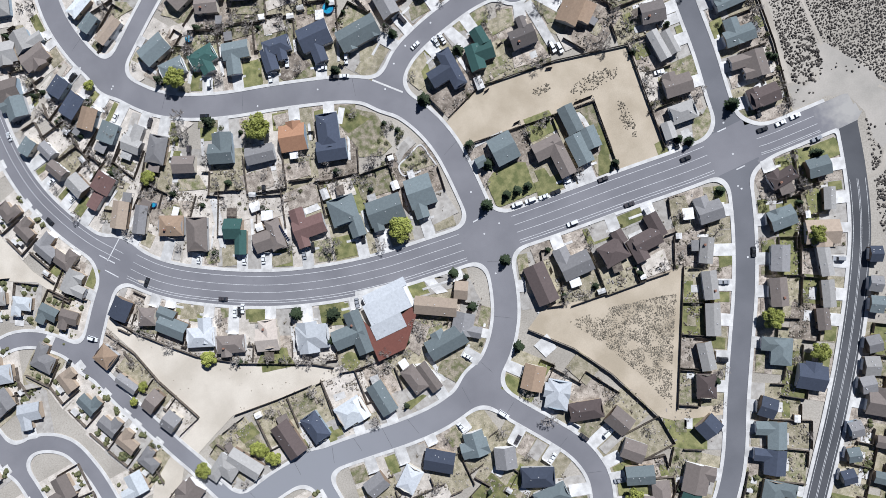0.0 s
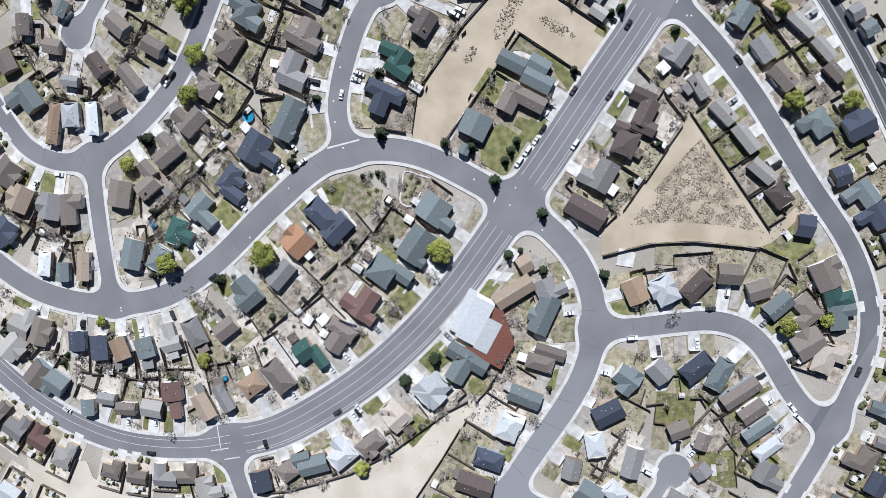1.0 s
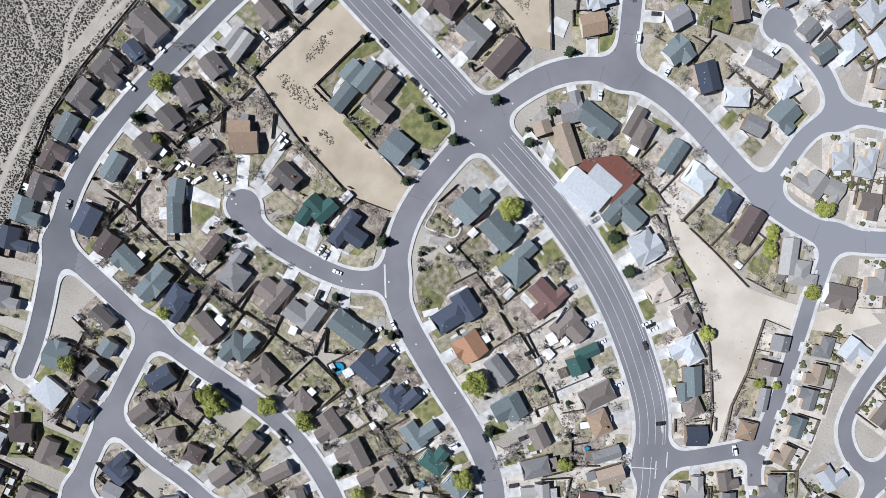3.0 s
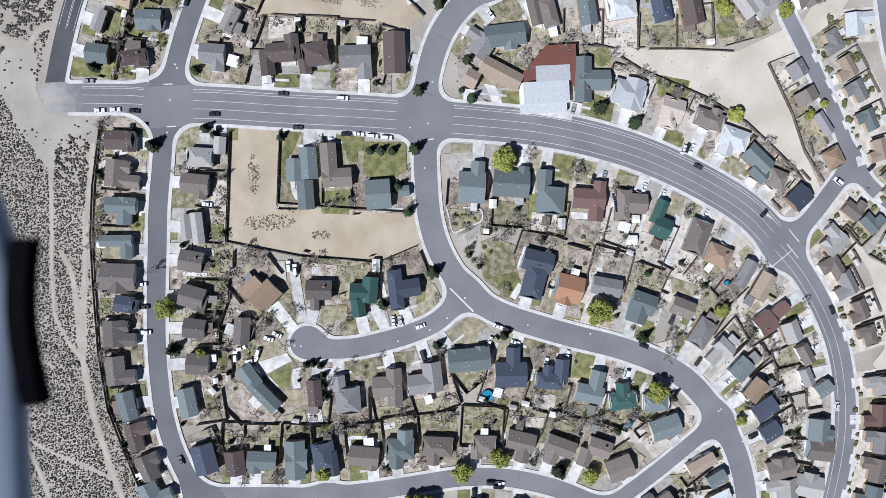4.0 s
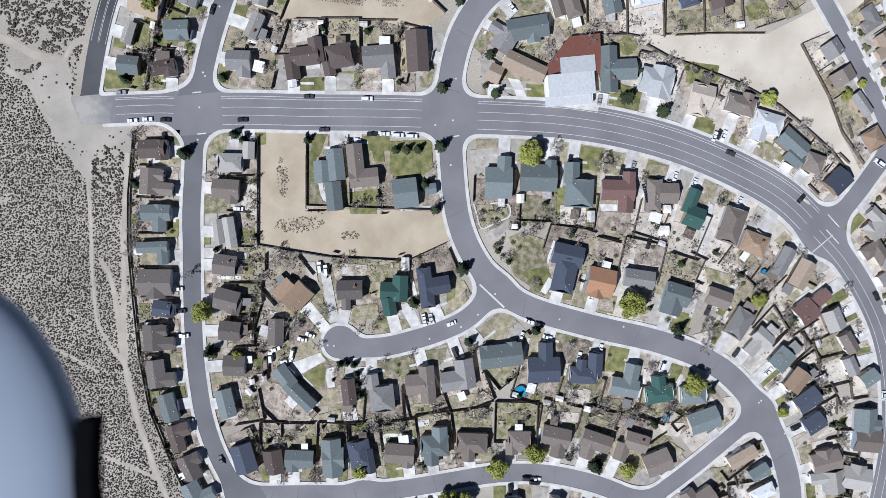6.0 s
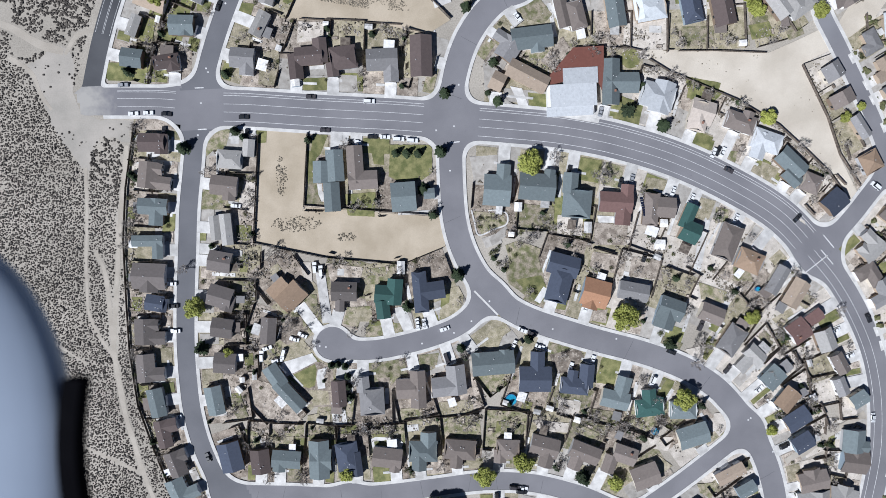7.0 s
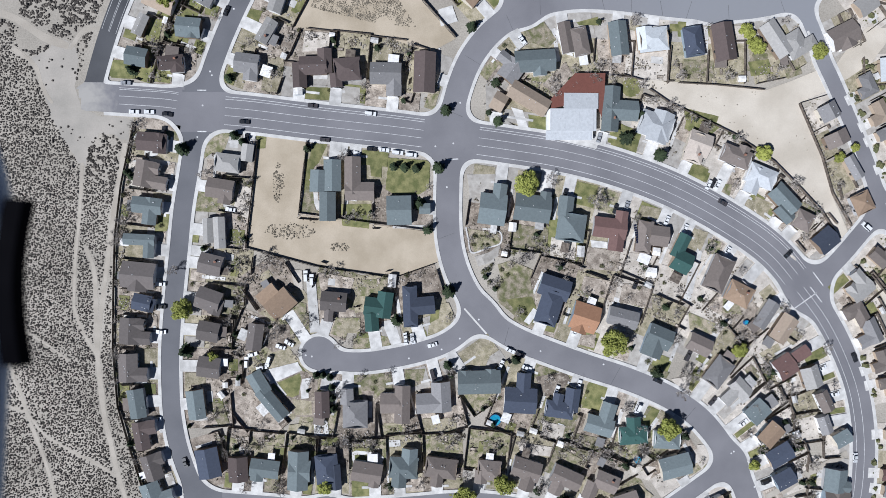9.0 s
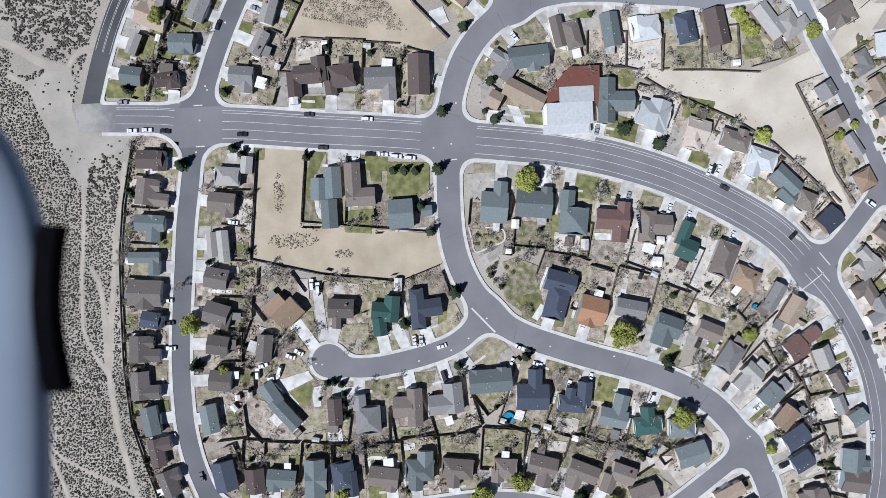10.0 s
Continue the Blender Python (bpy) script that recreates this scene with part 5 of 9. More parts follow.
house(58.5, 140.0, 306, 13.2, 13.7, 'gr', 'D', 9.9, 15.4, 8.6, 7.6, blocks=((58.5, 140.0, 71, 9.8, 9.9),))
house(49.1, 153.7, 302, 17.2, 16.3, 'nv', 'B', 8.7, 14.6, 9.2, 9.2, blocks=((49.1, 153.7, -22, 15.2, 9.1),))
house(47.1, 163.8, 255, 11.7, 17.1, 'sl', 'B', 10.0, 12.6, 6.8, 6.4, blocks=((47.1, 163.8, 1, 15.4, 8.4),))
house(50.3, 176.0, 240, 8.1, 19.1, 'br', 'C', 6.1, 16.0, 5.6, 7.0, blocks=((50.3, 176.0, -26, 18.6, 7.4),))
house(55.0, 184.7, 241, 7.8, 12.9, 'br', 'C', 8.7, 13.4, 4.9, 5.4, blocks=((55.0, 184.7, -25, 12.4, 7.4),))
house(61.1, 191.2, 246, 5.6, 15.3, 'sl', 'E', 10.1, 14.2, 5.3, 5.3, blocks=((61.1, 191.2, -25, 15.2, 5.9),))
house(66.6, 198.9, 257, 7.9, 14.4, 'wh', 'F', 11.5, 10.2, 9.0, 5.4, blocks=((66.6, 198.9, -22, 13.6, 6.4),))
house(86.7, 129.1, 360, 16.5, 15.9, 'nv', 'D', 4.6, 17.0, 9.8, 8.8, blocks=((86.7, 129.1, -34, 13.8, 9.9),))
house(102.9, 131.1, 356, 14.5, 14.8, 'wg', 'F', 8.2, 9.9, 8.8, 8.8, blocks=((102.9, 131.1, 38, 12.2, 8.9),))
house(101.9, 149.8, 180, 15.6, 11.7, 'gr', 'A', 10.1, 9.8, 8.8, 12.8, blocks=((101.9, 149.8, 14, 14.5, 8.4),))
house(78.2, 160.6, 112, 11.9, 11.7, 'br', 'D', 11.5, 15.8, 11.0, 7.0, blocks=((78.2, 160.6, 141, 9.8, 7.9),))
house(77.9, 172.3, 77, 8.5, 9.9, 'br', 'A', 10.8, 14.0, 6.8, 9.2, blocks=((77.9, 172.3, 9, 8.1, 6.4),))
house(90.4, 178.6, 33, 9.7, 10.7, 'gr', 'E', 2.5, 15.8, 7.8, 9.8, blocks=((90.4, 178.6, 67, 6.6, 8.4),))
house(118.4, 149.6, 176, 10.1, 11.8, 'wg', 'F', 9.0, 8.9, 9.6, 9.0, blocks=((118.4, 149.6, 72, 10.1, 8.4),))
house(214.4, 17.2, 104, 11, 13, 'tb', 'B', 5.0, 7.7, 10.5, 10.5, blocks=((214.4, 17.2, -64, 9.8, 9.4),))
house(209.9, 33.8, 117, 10, 13, 'gr', 'E', 5.0, 10.8, 10.0, 7.0, blocks=((209.9, 33.8, -59, 11.8, 5.4),))
house(201.6, 47.0, 118, 11, 13, 'br', 'B', 5.0, 7.7, 7.0, 7.5, blocks=((201.6, 47.0, -64, 6.7, 11.4),))
house(197.5, 59.5, 117, 11, 13, 'gr', 'D', 5.0, 9.2, 7.5, 6.1, blocks=((197.5, 59.5, -61, 7.7, 9.3),))
house(204.3, 94.9, 297, 9.5, 13, 'br', 'C', 5.0, 9.0, 9.8, 7.2)
house(197.8, -142.0, 74, 10, 13, 'lg', 'C', 5.0, 8.0, 10.0, 10.0)
house(221.5, -174.8, 251, 11, 13, 'br', 'B', 5.0, 11.0, 10.5, 7.5)
house(191.4, -165.4, 71, 11, 13, 'lg', 'B', 5.0, 19.5, 10.5, 10.5)
house(-41.5, -166.3, 102, 9.3, 9.4, 'kb', 'E', 4.0, 9.7, 5.6, 5.6, blocks=((-41.5, -166.3, 91, 8.4, 7.9),))
house(47.7, 78.5, 233, 9.5, 13, 'gr', 'A', 5.0, 9.0, 8.8, 9.8)
house(118.2, 127.1, 355, 12, 11.4, 'gr', 'A', 7.5, 9.2, 8.5, 11.0, blocks=((118.2, 127.1, 15, 10.3, 8.4),))
house(126.3, 139.7, 87, 11, 13, 'sl', 'E', 5.0, 10.0, 9.5, 9.0)
house(101.8, 192.7, 360, 7.7, 9.1, 'kb', 'C', 16.0, 12.0, 8.8, 7.8, blocks=((101.8, 192.7, 11, 6.8, 7.9),))
house(127.6, 181.1, 350, 9.5, 13, 'wh', 'B', 5.0, 10.5, 8.2, 9.8)
house(-108.2, 107.7, 246, 9.5, 13, 'tn', 'C', 5.0, 10.0, 6.8, 7.8)
house(-105.7, 159.6, 58, 8.5, 8.2, 'gr', 'C', 1.0, 14.1, 8.8, 5.2, blocks=((-105.7, 159.6, 169, 5.9, 7.4),))
house(-98.1, 184.4, 55, 10, 13, 'br', 'C', 5.0, 17.5, 8.0, 9.0)
house(-77.4, 198.8, 53, 7.4, 7.3, 'sl', 'A', 1.0, 9.6, 5.7, 5.2, blocks=((-77.4, 198.8, 165, 5.3, 6.4),))
house(-88.4, -176.9, 106, 9.5, 13, 'gr', 'E', 5.0, 11.0, 9.8, 9.8)
house(-97.2, -153.9, 114, 9.5, 13, 'gr', 'A', 5.0, 6.5, 9.8, 9.8)
house(-108.8, -129.3, 114, 9.5, 13, 'nv', 'A', 5.0, 6.5, 9.8, 7.2)
house(148.1, -170.5, 77, 9.5, 13, 'nv', 'C', 5.0, 10.0, 9.8, 9.8)
house(120.5, -180.5, 257, 11, 12, 'br', 'C', 5.5, 14.0, 8.5, 9.0)
house(-62.6, -70.8, 129, 25.2, 10.5, 'sl', 'D', 16.0, 18.2, 16.6, 15.1, blocks=((-66.1, -65.3, -60, 11.1, 7.4), (-60.1, -74.7, -51, 16.7, 6.9),))
house(55.6, -184.2, 237, 10.6, 11.3, 'br', 'C', 3.1, 14.6, 9.3, 9.8, blocks=((55.6, -184.2, 107, 8.5, 7.4),))
house(-123.2, 125.5, 62, 6.5, 5.3, 'nv', 'C', 1.0, 2.6, 3.2, 3.2, blocks=((-123.2, 125.5, 154, 5.1, 6.9),))
house(-117.6, 136.9, 61, 6.7, 5.8, 'gr', 'C', 1.0, 3.4, 3.4, 3.4, blocks=((-117.6, 136.9, 147, 5.4, 6.9),))
house(-114.1, 145.0, 60, 7.1, 5.9, 'sl', 'A', 1.0, 6.4, 3.6, 3.6, blocks=((-114.1, 145.0, 148, 5.7, 7.4),))
house(-100.8, 167.8, 57, 8.8, 7.5, 'lg', 'C', 1.0, 16.8, 4.9, 5.0, blocks=((-100.8, 167.8, 156, 6.2, 8.4),))
house(-95.9, 174.2, 56, 8.7, 8.4, 'gr', 'E', 1.0, 7.7, 4.4, 7.8, blocks=((-95.9, 174.2, 168, 6.1, 7.4),))
house(-83.1, 189.3, 54, 8.1, 7.9, 'gr', 'C', 1.0, 8.4, 9.0, 6.0, blocks=((-83.1, 189.3, 170, 5.4, 6.9),))
house(-71.4, 206.4, 53, 7.8, 8, 'nv', 'C', 1.0, 9.5, 5.4, 8.9, blocks=((-71.4, 206.4, 171, 5.7, 6.4),))
house(120.4, 171.8, 355, 9.5, 10, 'sl', 'C', 1.0, 7.5, 4.8, 4.8, blocks=((120.4, 171.8, 77, 8.9, 8.9),))
house(108.0, 174.7, 359, 8.2, 9, 'gr', 'E', 1.0, 9.5, 9.1, 7.1, blocks=((108.0, 174.7, 87, 8.7, 8.4),))
house(115.2, 188.3, 356, 8.9, 9.3, 'gr', 'C', 12.6, 10.6, 8.0, 8.4, blocks=((115.2, 188.3, 79, 8.3, 8.4),))
house(52.9, -201.8, 298, 6.5, 10.3, 'br', 'E', 11.4, 14.2, 8.2, 8.2, blocks=((52.9, -201.8, 27, 10.2, 6.9),))
house(-37.7, -177.0, 102, 11.8, 11.1, 'nv', 'B', 1.8, 8.0, 10.9, 6.5, blocks=((-37.7, -177.0, 89, 10.5, 8.9),))
house(-54.2, -178.3, 268, 11, 12, 'wg', 'F', 5.4, 8.0, 10.5, 10.5)
# Roofs to the east are picked paler, partly to carry haze in their colour.
far_house(31.3, -220.9, 177, 11, 9, 'br', 'A')
far_house(85.3, -186.5, 61, 13, 15, 'sl', 'A')
far_house(233.3, -109.5, 267, 10, 12, 'rb', 'C')
far_house(229.5, -70.0, 283, 9, 9, 'br', 'B')
far_house(225.3, -57.2, 291, 9, 9, 'br', 'E')
far_house(224.6, -7.1, 140, 8.5, 9, 'br', 'A')
far_house(18.7, 202.3, 189, 13, 13, 'bg', 'F')
far_house(-0.7, 197.5, 217, 10, 11, 'sl', 'C')
far_house(156.4, 125.4, 276, 10, 15, 'lg', 'A')
far_house(167.9, 128.2, 15, 8, 11, 'lg', 'C')
far_house(159.6, 143.3, 223, 9, 12, 'wg', 'F')
far_house(170.1, 148.3, 210, 9, 13, 'wg', 'F')
far_house(185.5, 134.5, 32, 9, 12, 'br', 'C')
far_house(195.7, 144.0, 38, 9, 12, 'br', 'C')
far_house(213.5, 111.1, 217, 9, 12, 'lg', 'E')
far_house(227.5, 115.8, 76, 9, 12, 'wg', 'B')
far_house(234.5, 124.5, 71, 9, 12, 'wg', 'F')
far_house(322.0, -18.6, 340, 11, 12, 'nv', 'A')
far_house(308.7, -14.1, 340, 10, 13, 'wh', 'B')
far_house(255.4, -31.4, 160, 9, 9, 'lg', 'B')
far_house(282.5, -4.3, 340, 11, 12, 'lg', 'A')
far_house(268.0, -0.2, 344, 11, 13, 'wg', 'B')
far_house(244.1, -23.8, 149, 9.5, 9, 'wh', 'B')
far_house(233.6, -14.0, 130, 9, 9, 'sl', 'A')
far_house(243.8, 4.2, 310, 11, 12, 'gr', 'F')
far_house(237.0, 19.7, 284, 9.5, 8.5, 'tn', 'C')
far_house(231.9, 33.9, 292, 9.5, 8.5, 'sl', 'C')
far_house(226.8, 47.7, 297, 9.5, 8.5, 'gr', 'A')
far_house(221.5, 59.3, 298, 9.5, 8.5, 'tn', 'D')
far_house(215.1, 71.7, 297, 9.5, 8.5, 'gr', 'B')
far_house(275.6, 14.8, 103, 10, 13, 'gr', 'E')
far_house(304.8, 21.1, 283, 11, 13, 'sl', 'A')
far_house(299.1, 45.2, 281, 9.5, 13, 'wh', 'E')
far_house(264.8, 66.2, 94, 11, 13, 'br', 'E')
far_house(294.7, 68.2, 274, 9.5, 13, 'kb', 'E')
far_house(264.2, 80.2, 88, 11, 13, 'wh', 'B')
far_house(294.6, 91.4, 267, 9.5, 13, 'wg', 'B')
far_house(265.0, 105.3, 88, 11, 13, 'lg', 'B')
far_house(263.3, 27.0, 166, 11, 12, 'wg', 'D')
far_house(228.9, 79.4, 93, 10, 13, 'wh', 'C')
far_house(264.9, 127.0, 253, 11, 12, 'wg', 'B')
far_house(235.1, -95.2, 273, 9.5, 13, 'lg', 'B')
far_house(234.0, -123.2, 262, 10, 13, 'gr', 'C')
far_house(231.6, -137.0, 256, 11, 12, 'br', 'D')
far_house(228.6, -149.7, 254, 9.5, 13, 'sl', 'C')
far_house(216.7, -188.0, 246, 9.5, 13, 'wh', 'A')
far_house(210.8, -201.1, 242, 11, 13, 'gr', 'B')
far_house(182.4, -186.6, 62, 10, 13, 'sl', 'C')
far_house(204.4, -213.3, 240, 11, 13, 'wg', 'B')
far_house(197.6, -225.4, 237, 10, 13, 'lg', 'A')
far_house(170.6, -208.4, 57, 10, 13, 'lg', 'C')
far_house(190.6, -236.9, 236, 9.5, 13, 'wg', 'B')
far_house(-36.4, -200.9, 104, 11, 12, 'br', 'C')
far_house(-30.1, -225.6, 102, 9.5, 13, 'br', 'C')
far_house(4.1, -230.6, 282, 10, 13, 'br', 'C')
far_house(-24.5, -250.7, 102, 10, 13, 'sl', 'E')
far_house(207.6, 150.4, 36, 9.5, 13, 'wh', 'C')
far_house(226.1, 164.2, 38, 11, 12, 'wg', 'D')
far_house(257.1, 146.7, 219, 11, 13, 'lg', 'E')
far_house(245.0, 179.1, 41, 11, 13, 'wh', 'B')
far_house(267.5, 155.0, 221, 10, 13, 'wh', 'B')
far_house(277.4, 163.7, 223, 9.5, 13, 'kb', 'C')
far_house(263.4, 195.4, 43, 11, 12, 'gr', 'D')
far_house(153.0, 180.5, 30, 9.5, 13, 'lg', 'B')
far_house(164.5, 186.3, 27, 9.5, 13, 'br', 'E')
far_house(177.8, 159.3, 207, 11, 13, 'lg', 'B')
far_house(187.0, 196.2, 24, 9.5, 13, 'lg', 'A')
far_house(199.0, 168.7, 204, 11, 13, 'wh', 'F')
far_house(209.1, 205.0, 23, 11, 12, 'wh', 'B')
far_house(220.8, 177.5, 203, 9.5, 13, 'lg', 'C')
far_house(-68.1, 221.6, 54, 9.5, 13, 'br', 'A')
far_house(-42.0, 202.4, 234, 11, 13, 'sl', 'B')
far_house(-19.2, 218.9, 39, 9.5, 13, 'sl', 'C')
far_house(-4.9, 226.9, 25, 11, 13, 'br', 'C')
far_house(10.0, 231.9, 14, 10, 13, 'wh', 'F')
far_house(24.5, 233.8, 7, 11, 12, 'sl', 'D')
far_house(50.9, 236.1, 2, 11, 12, 'br', 'B')
far_house(76.0, 236.3, 2, 9.5, 13, 'sl', 'E')
far_house(77.0, 205.9, 182, 9.5, 13, 'gr', 'C')
far_house(140.4, -194.1, 66, 11, 12, 'lg', 'A')
far_house(134.9, -207.1, 66, 11, 12, 'br', 'E')
far_house(129.4, -220.4, 67, 9.5, 13, 'tn', 'A')
far_house(153.8, -245.3, 247, 11, 12, 'gr', 'B')
far_house(124.1, -233.6, 67, 11, 13, 'sl', 'C')
far_house(114.0, -196.7, 241, 10, 13, 'wg', 'F')
far_house(107.5, -208.9, 239, 11, 12, 'nv', 'C')
far_house(99.7, -221.6, 233, 11, 12, 'sl', 'B')
far_house(74.6, -204.0, 53, 9.5, 13, 'br', 'C')
far_house(90.8, -233.0, 229, 10, 13, 'wh', 'B')
far_house(57.5, -226.9, 61, 9.5, 13, 'wh', 'B')
far_house(80.5, -251.1, 249, 11, 12, 'kb', 'E')
far_house(51.2, -241.0, 69, 9.5, 13, 'wg', 'B')
far_house(-61.6, -256.1, 282, 11, 13, 'wg', 'B')
far_house(11.3, -253.6, 270, 11, 13, 'lg', 'A')
far_house(32.7, -252.7, 80, 11, 12, 'gr', 'B')
far_house(102.5, -249.4, 270, 11, 13, 'br', 'B')
far_house(203.3, -244.1, 56, 11, 12, 'br', 'C')
far_house(222.9, -243.0, 57, 11, 13, 'gr', 'A')
far_house(-46.8, -248.7, 282, 11, 12, 'br', 'A')
far_house(18.5, -239.3, 282, 10, 13, 'wh', 'B')
far_house(216.4, -229.4, 58, 11, 13, 'lg', 'B')
far_house(236.0, -228.4, 60, 11, 12, 'wh', 'F')
far_house(-69.0, -235.4, 282, 10, 13, 'wg', 'B')
far_house(-91.4, -228.9, 338, 10, 13, 'br', 'E')
far_house(-54.2, -227.9, 283, 10, 13, 'sl', 'C')
far_house(222.9, -215.0, 60, 11, 12, 'wh', 'B')
far_house(243.0, -214.4, 62, 10, 13, 'lg', 'E')
far_house(-76.5, -221.6, 353, 9.5, 13, 'lg', 'E')
far_house(-61.6, -214.1, 13, 11, 12, 'wg', 'B')
far_house(229.4, -200.7, 64, 11, 12, 'br', 'E')
far_house(250.0, -200.4, 66, 9.5, 13, 'wh', 'A')
far_house(-91.4, -207.9, 326, 10, 13, 'br', 'E')
far_house(-76.5, -200.6, 166, 10, 13, 'lg', 'A')
far_house(-54.2, -199.9, 216, 9.5, 13, 'kb', 'A')
far_house(236.0, -186.4, 69, 10, 13, 'tn', 'A')
far_house(250.0, -179.5, 72, 9.5, 13, 'wg', 'C')
far_house(235.8, -166.2, 253, 9.5, 13, 'br', 'E')
far_house(256.8, -166.2, 74, 10, 13, 'wh', 'B')
far_house(249.6, -152.9, 74, 10, 13, 'gr', 'E')
far_house(263.5, -146.2, 76, 10, 13, 'lg', 'A')
far_house(270.3, -132.8, 80, 11, 13, 'wh', 'A')
far_house(270.0, -112.7, 86, 10, 13, 'wh', 'C')
far_house(269.6, -92.5, 93, 10, 13, 'sl', 'C')
far_house(297.4, -79.0, 340, 11, 12, 'gr', 'B')
far_house(304.2, -65.5, 340, 10, 13, 'wh', 'B')
far_house(303.0, 2.0, 227, 11, 12, 'lg', 'B')
far_house(294.0, 110.0, 286, 11, 13, 'gr', 'B')
far_house(286.8, 123.4, 339, 11, 12, 'lg', 'C')
far_house(300.7, 130.1, 140, 11, 12, 'lg', 'D')
far_house(279.6, 136.7, 274, 11, 12, 'kb', 'D')
far_house(293.5, 143.4, 43, 11, 13, 'br', 'D')
far_house(300.3, 156.8, 43, 11, 13, 'wg', 'A')
far_house(293.1, 170.1, 223, 11, 12, 'lg', 'C')
far_house(299.9, 183.3, 259, 9.5, 13, 'lg', 'F')
far_house(-95.6, 199.3, 54, 9.5, 13, 'br', 'C')
far_house(138.5, 193.7, 163, 11, 12, 'wh', 'D')
far_house(125.2, 200.9, 174, 11, 13, 'wg', 'F')
far_house(151.6, 200.0, 207, 10, 13, 'br', 'C')
far_house(171.3, 199.2, 25, 11, 12, 'lg', 'D')
far_house(243.7, 196.5, 270, 11, 13, 'lg', 'B')
far_house(292.7, 196.5, 306, 10, 13, 'wh', 'F')
far_house(-88.2, 212.7, 53, 9.5, 13, 'sl', 'C')
far_house(111.9, 208.0, 237, 11, 13, 'wh', 'E')
far_house(278.6, 203.1, 0, 10, 13, 'br', 'C')
far_house(-38.4, 218.4, 289, 11, 12, 'wh', 'B')
far_house(131.7, 214.0, 82, 11, 12, 'lg', 'B')
far_house(158.0, 213.0, 206, 9.5, 13, 'gr', 'A')
far_house(177.7, 212.2, 204, 11, 13, 'wg', 'E')
far_house(223.0, 210.0, 23, 11, 13, 'wh', 'F')
far_house(250.5, 209.7, 302, 11, 12, 'kb', 'E')
far_house(299.5, 209.7, 139, 11, 12, 'br', 'C')
far_house(-95.1, 226.4, 234, 11, 12, 'sl', 'A')
far_house(118.4, 221.1, 272, 11, 12, 'wh', 'F')
far_house(190.6, 218.2, 203, 11, 12, 'tn', 'A')
far_house(236.4, 216.3, 339, 11, 12, 'gr', 'D')
far_house(264.4, 216.3, 204, 11, 12, 'br', 'E')
far_house(285.4, 216.3, 167, 11, 13, 'gr', 'B')
far_house(-80.7, 232.9, 234, 10, 13, 'kb', 'A')
far_house(-52.4, 232.3, 356, 10, 13, 'br', 'C')
far_house(-31.3, 231.8, 311, 10, 13, 'br', 'E')
far_house(105.1, 228.4, 302, 9.5, 13, 'sl', 'E')
far_house(138.3, 227.3, 99, 11, 13, 'sl', 'B')
far_house(164.5, 226.3, 204, 11, 13, 'wh', 'B')
far_house(203.5, 224.5, 203, 11, 13, 'wh', 'D')
far_house(-66.5, 239.6, 26, 11, 12, 'tn', 'A')
far_house(-17.3, 238.5, 209, 10, 13, 'gr', 'E')
far_house(91.8, 235.8, 2, 11, 12, 'lg', 'B')
far_house(125.1, 234.8, 114, 10, 13, 'sl', 'C')
far_house(177.6, 232.7, 204, 11, 12, 'sl', 'D')
far_house(216.4, 230.8, 200, 10, 13, 'br', 'A')
far_house(243.4, 230.2, 157, 9.5, 13, 'kb', 'A')
far_house(271.4, 230.2, 189, 11, 13, 'lg', 'D')
far_house(292.4, 230.2, 163, 10, 13, 'lg', 'E')
far_house(-95.0, 247.3, 231, 11, 12, 'sl', 'C')
far_house(-45.3, 246.2, 166, 9.5, 13, 'wg', 'B')
far_house(-3.5, 245.2, 200, 11, 12, 'br', 'A')
far_house(37.7, 244.3, 7, 9.5, 13, 'gr', 'C')
far_house(111.8, 242.2, 318, 11, 13, 'nv', 'D')
far_house(197.1, 238.8, 203, 11, 12, 'wh', 'B')
far_house(229.4, 237.2, 179, 10, 13, 'br', 'C')
far_house(257.4, 237.2, 145, 11, 13, 'nv', 'C')
far_house(-80.7, 253.9, 214, 9.5, 13, 'br', 'C')
far_house(-59.4, 253.5, 188, 10, 13, 'wh', 'F')
far_house(-31.3, 252.8, 151, 10, 13, 'lg', 'C')
far_house(10.3, 251.9, 189, 10, 13, 'tn', 'E')
far_house(58.1, 250.7, 182, 9.5, 13, 'nv', 'C')
far_house(85.1, 250.0, 2, 11, 12, 'br', 'E')
far_house(131.7, 248.5, 125, 10, 13, 'wg', 'C')
far_house(210.0, 245.2, 202, 9.5, 13, 'wh', 'C')
far_house(-17.3, 259.5, 204, 10, 13, 'tn', 'C')
far_house(24.1, 258.6, 188, 11, 12, 'nv', 'B')
far_house(44.6, 258.1, 179, 9.5, 13, 'br', 'E')
far_house(71.6, 257.4, 182, 11, 13, 'br', 'A')
far_house(98.5, 256.6, 171, 11, 13, 'wg', 'D')
far_house(118.4, 256.0, 143, 11, 13, 'wh', 'F')

def joined(name, geos, label, category):
    """One mesh of several materials."""
    v, f, idx, mats = [], [], [], []
    for k, (g, material) in enumerate(geos):
        n = len(v)
        v += g.v
        f += [tuple(n + q for q in face) for face in g.f]
        idx += [k] * len(g.f)
        mats.append(material)
    me = bpy.data.meshes.new(name)
    me.from_pydata(v, [], f)
    for q in mats:
        me.materials.append(q)
    me.polygons.foreach_set("material_index", idx)
    me.update()
    tagged(new(name, me), label, category, kind="stuff")


joined("far_house_rows", [(FAR_WALL, WALLS[3])] + [(g, ROOFS[k]) for k, g in FAR_ROOF.items()], "rows of one-storey houses in the outermost blocks", "houses")
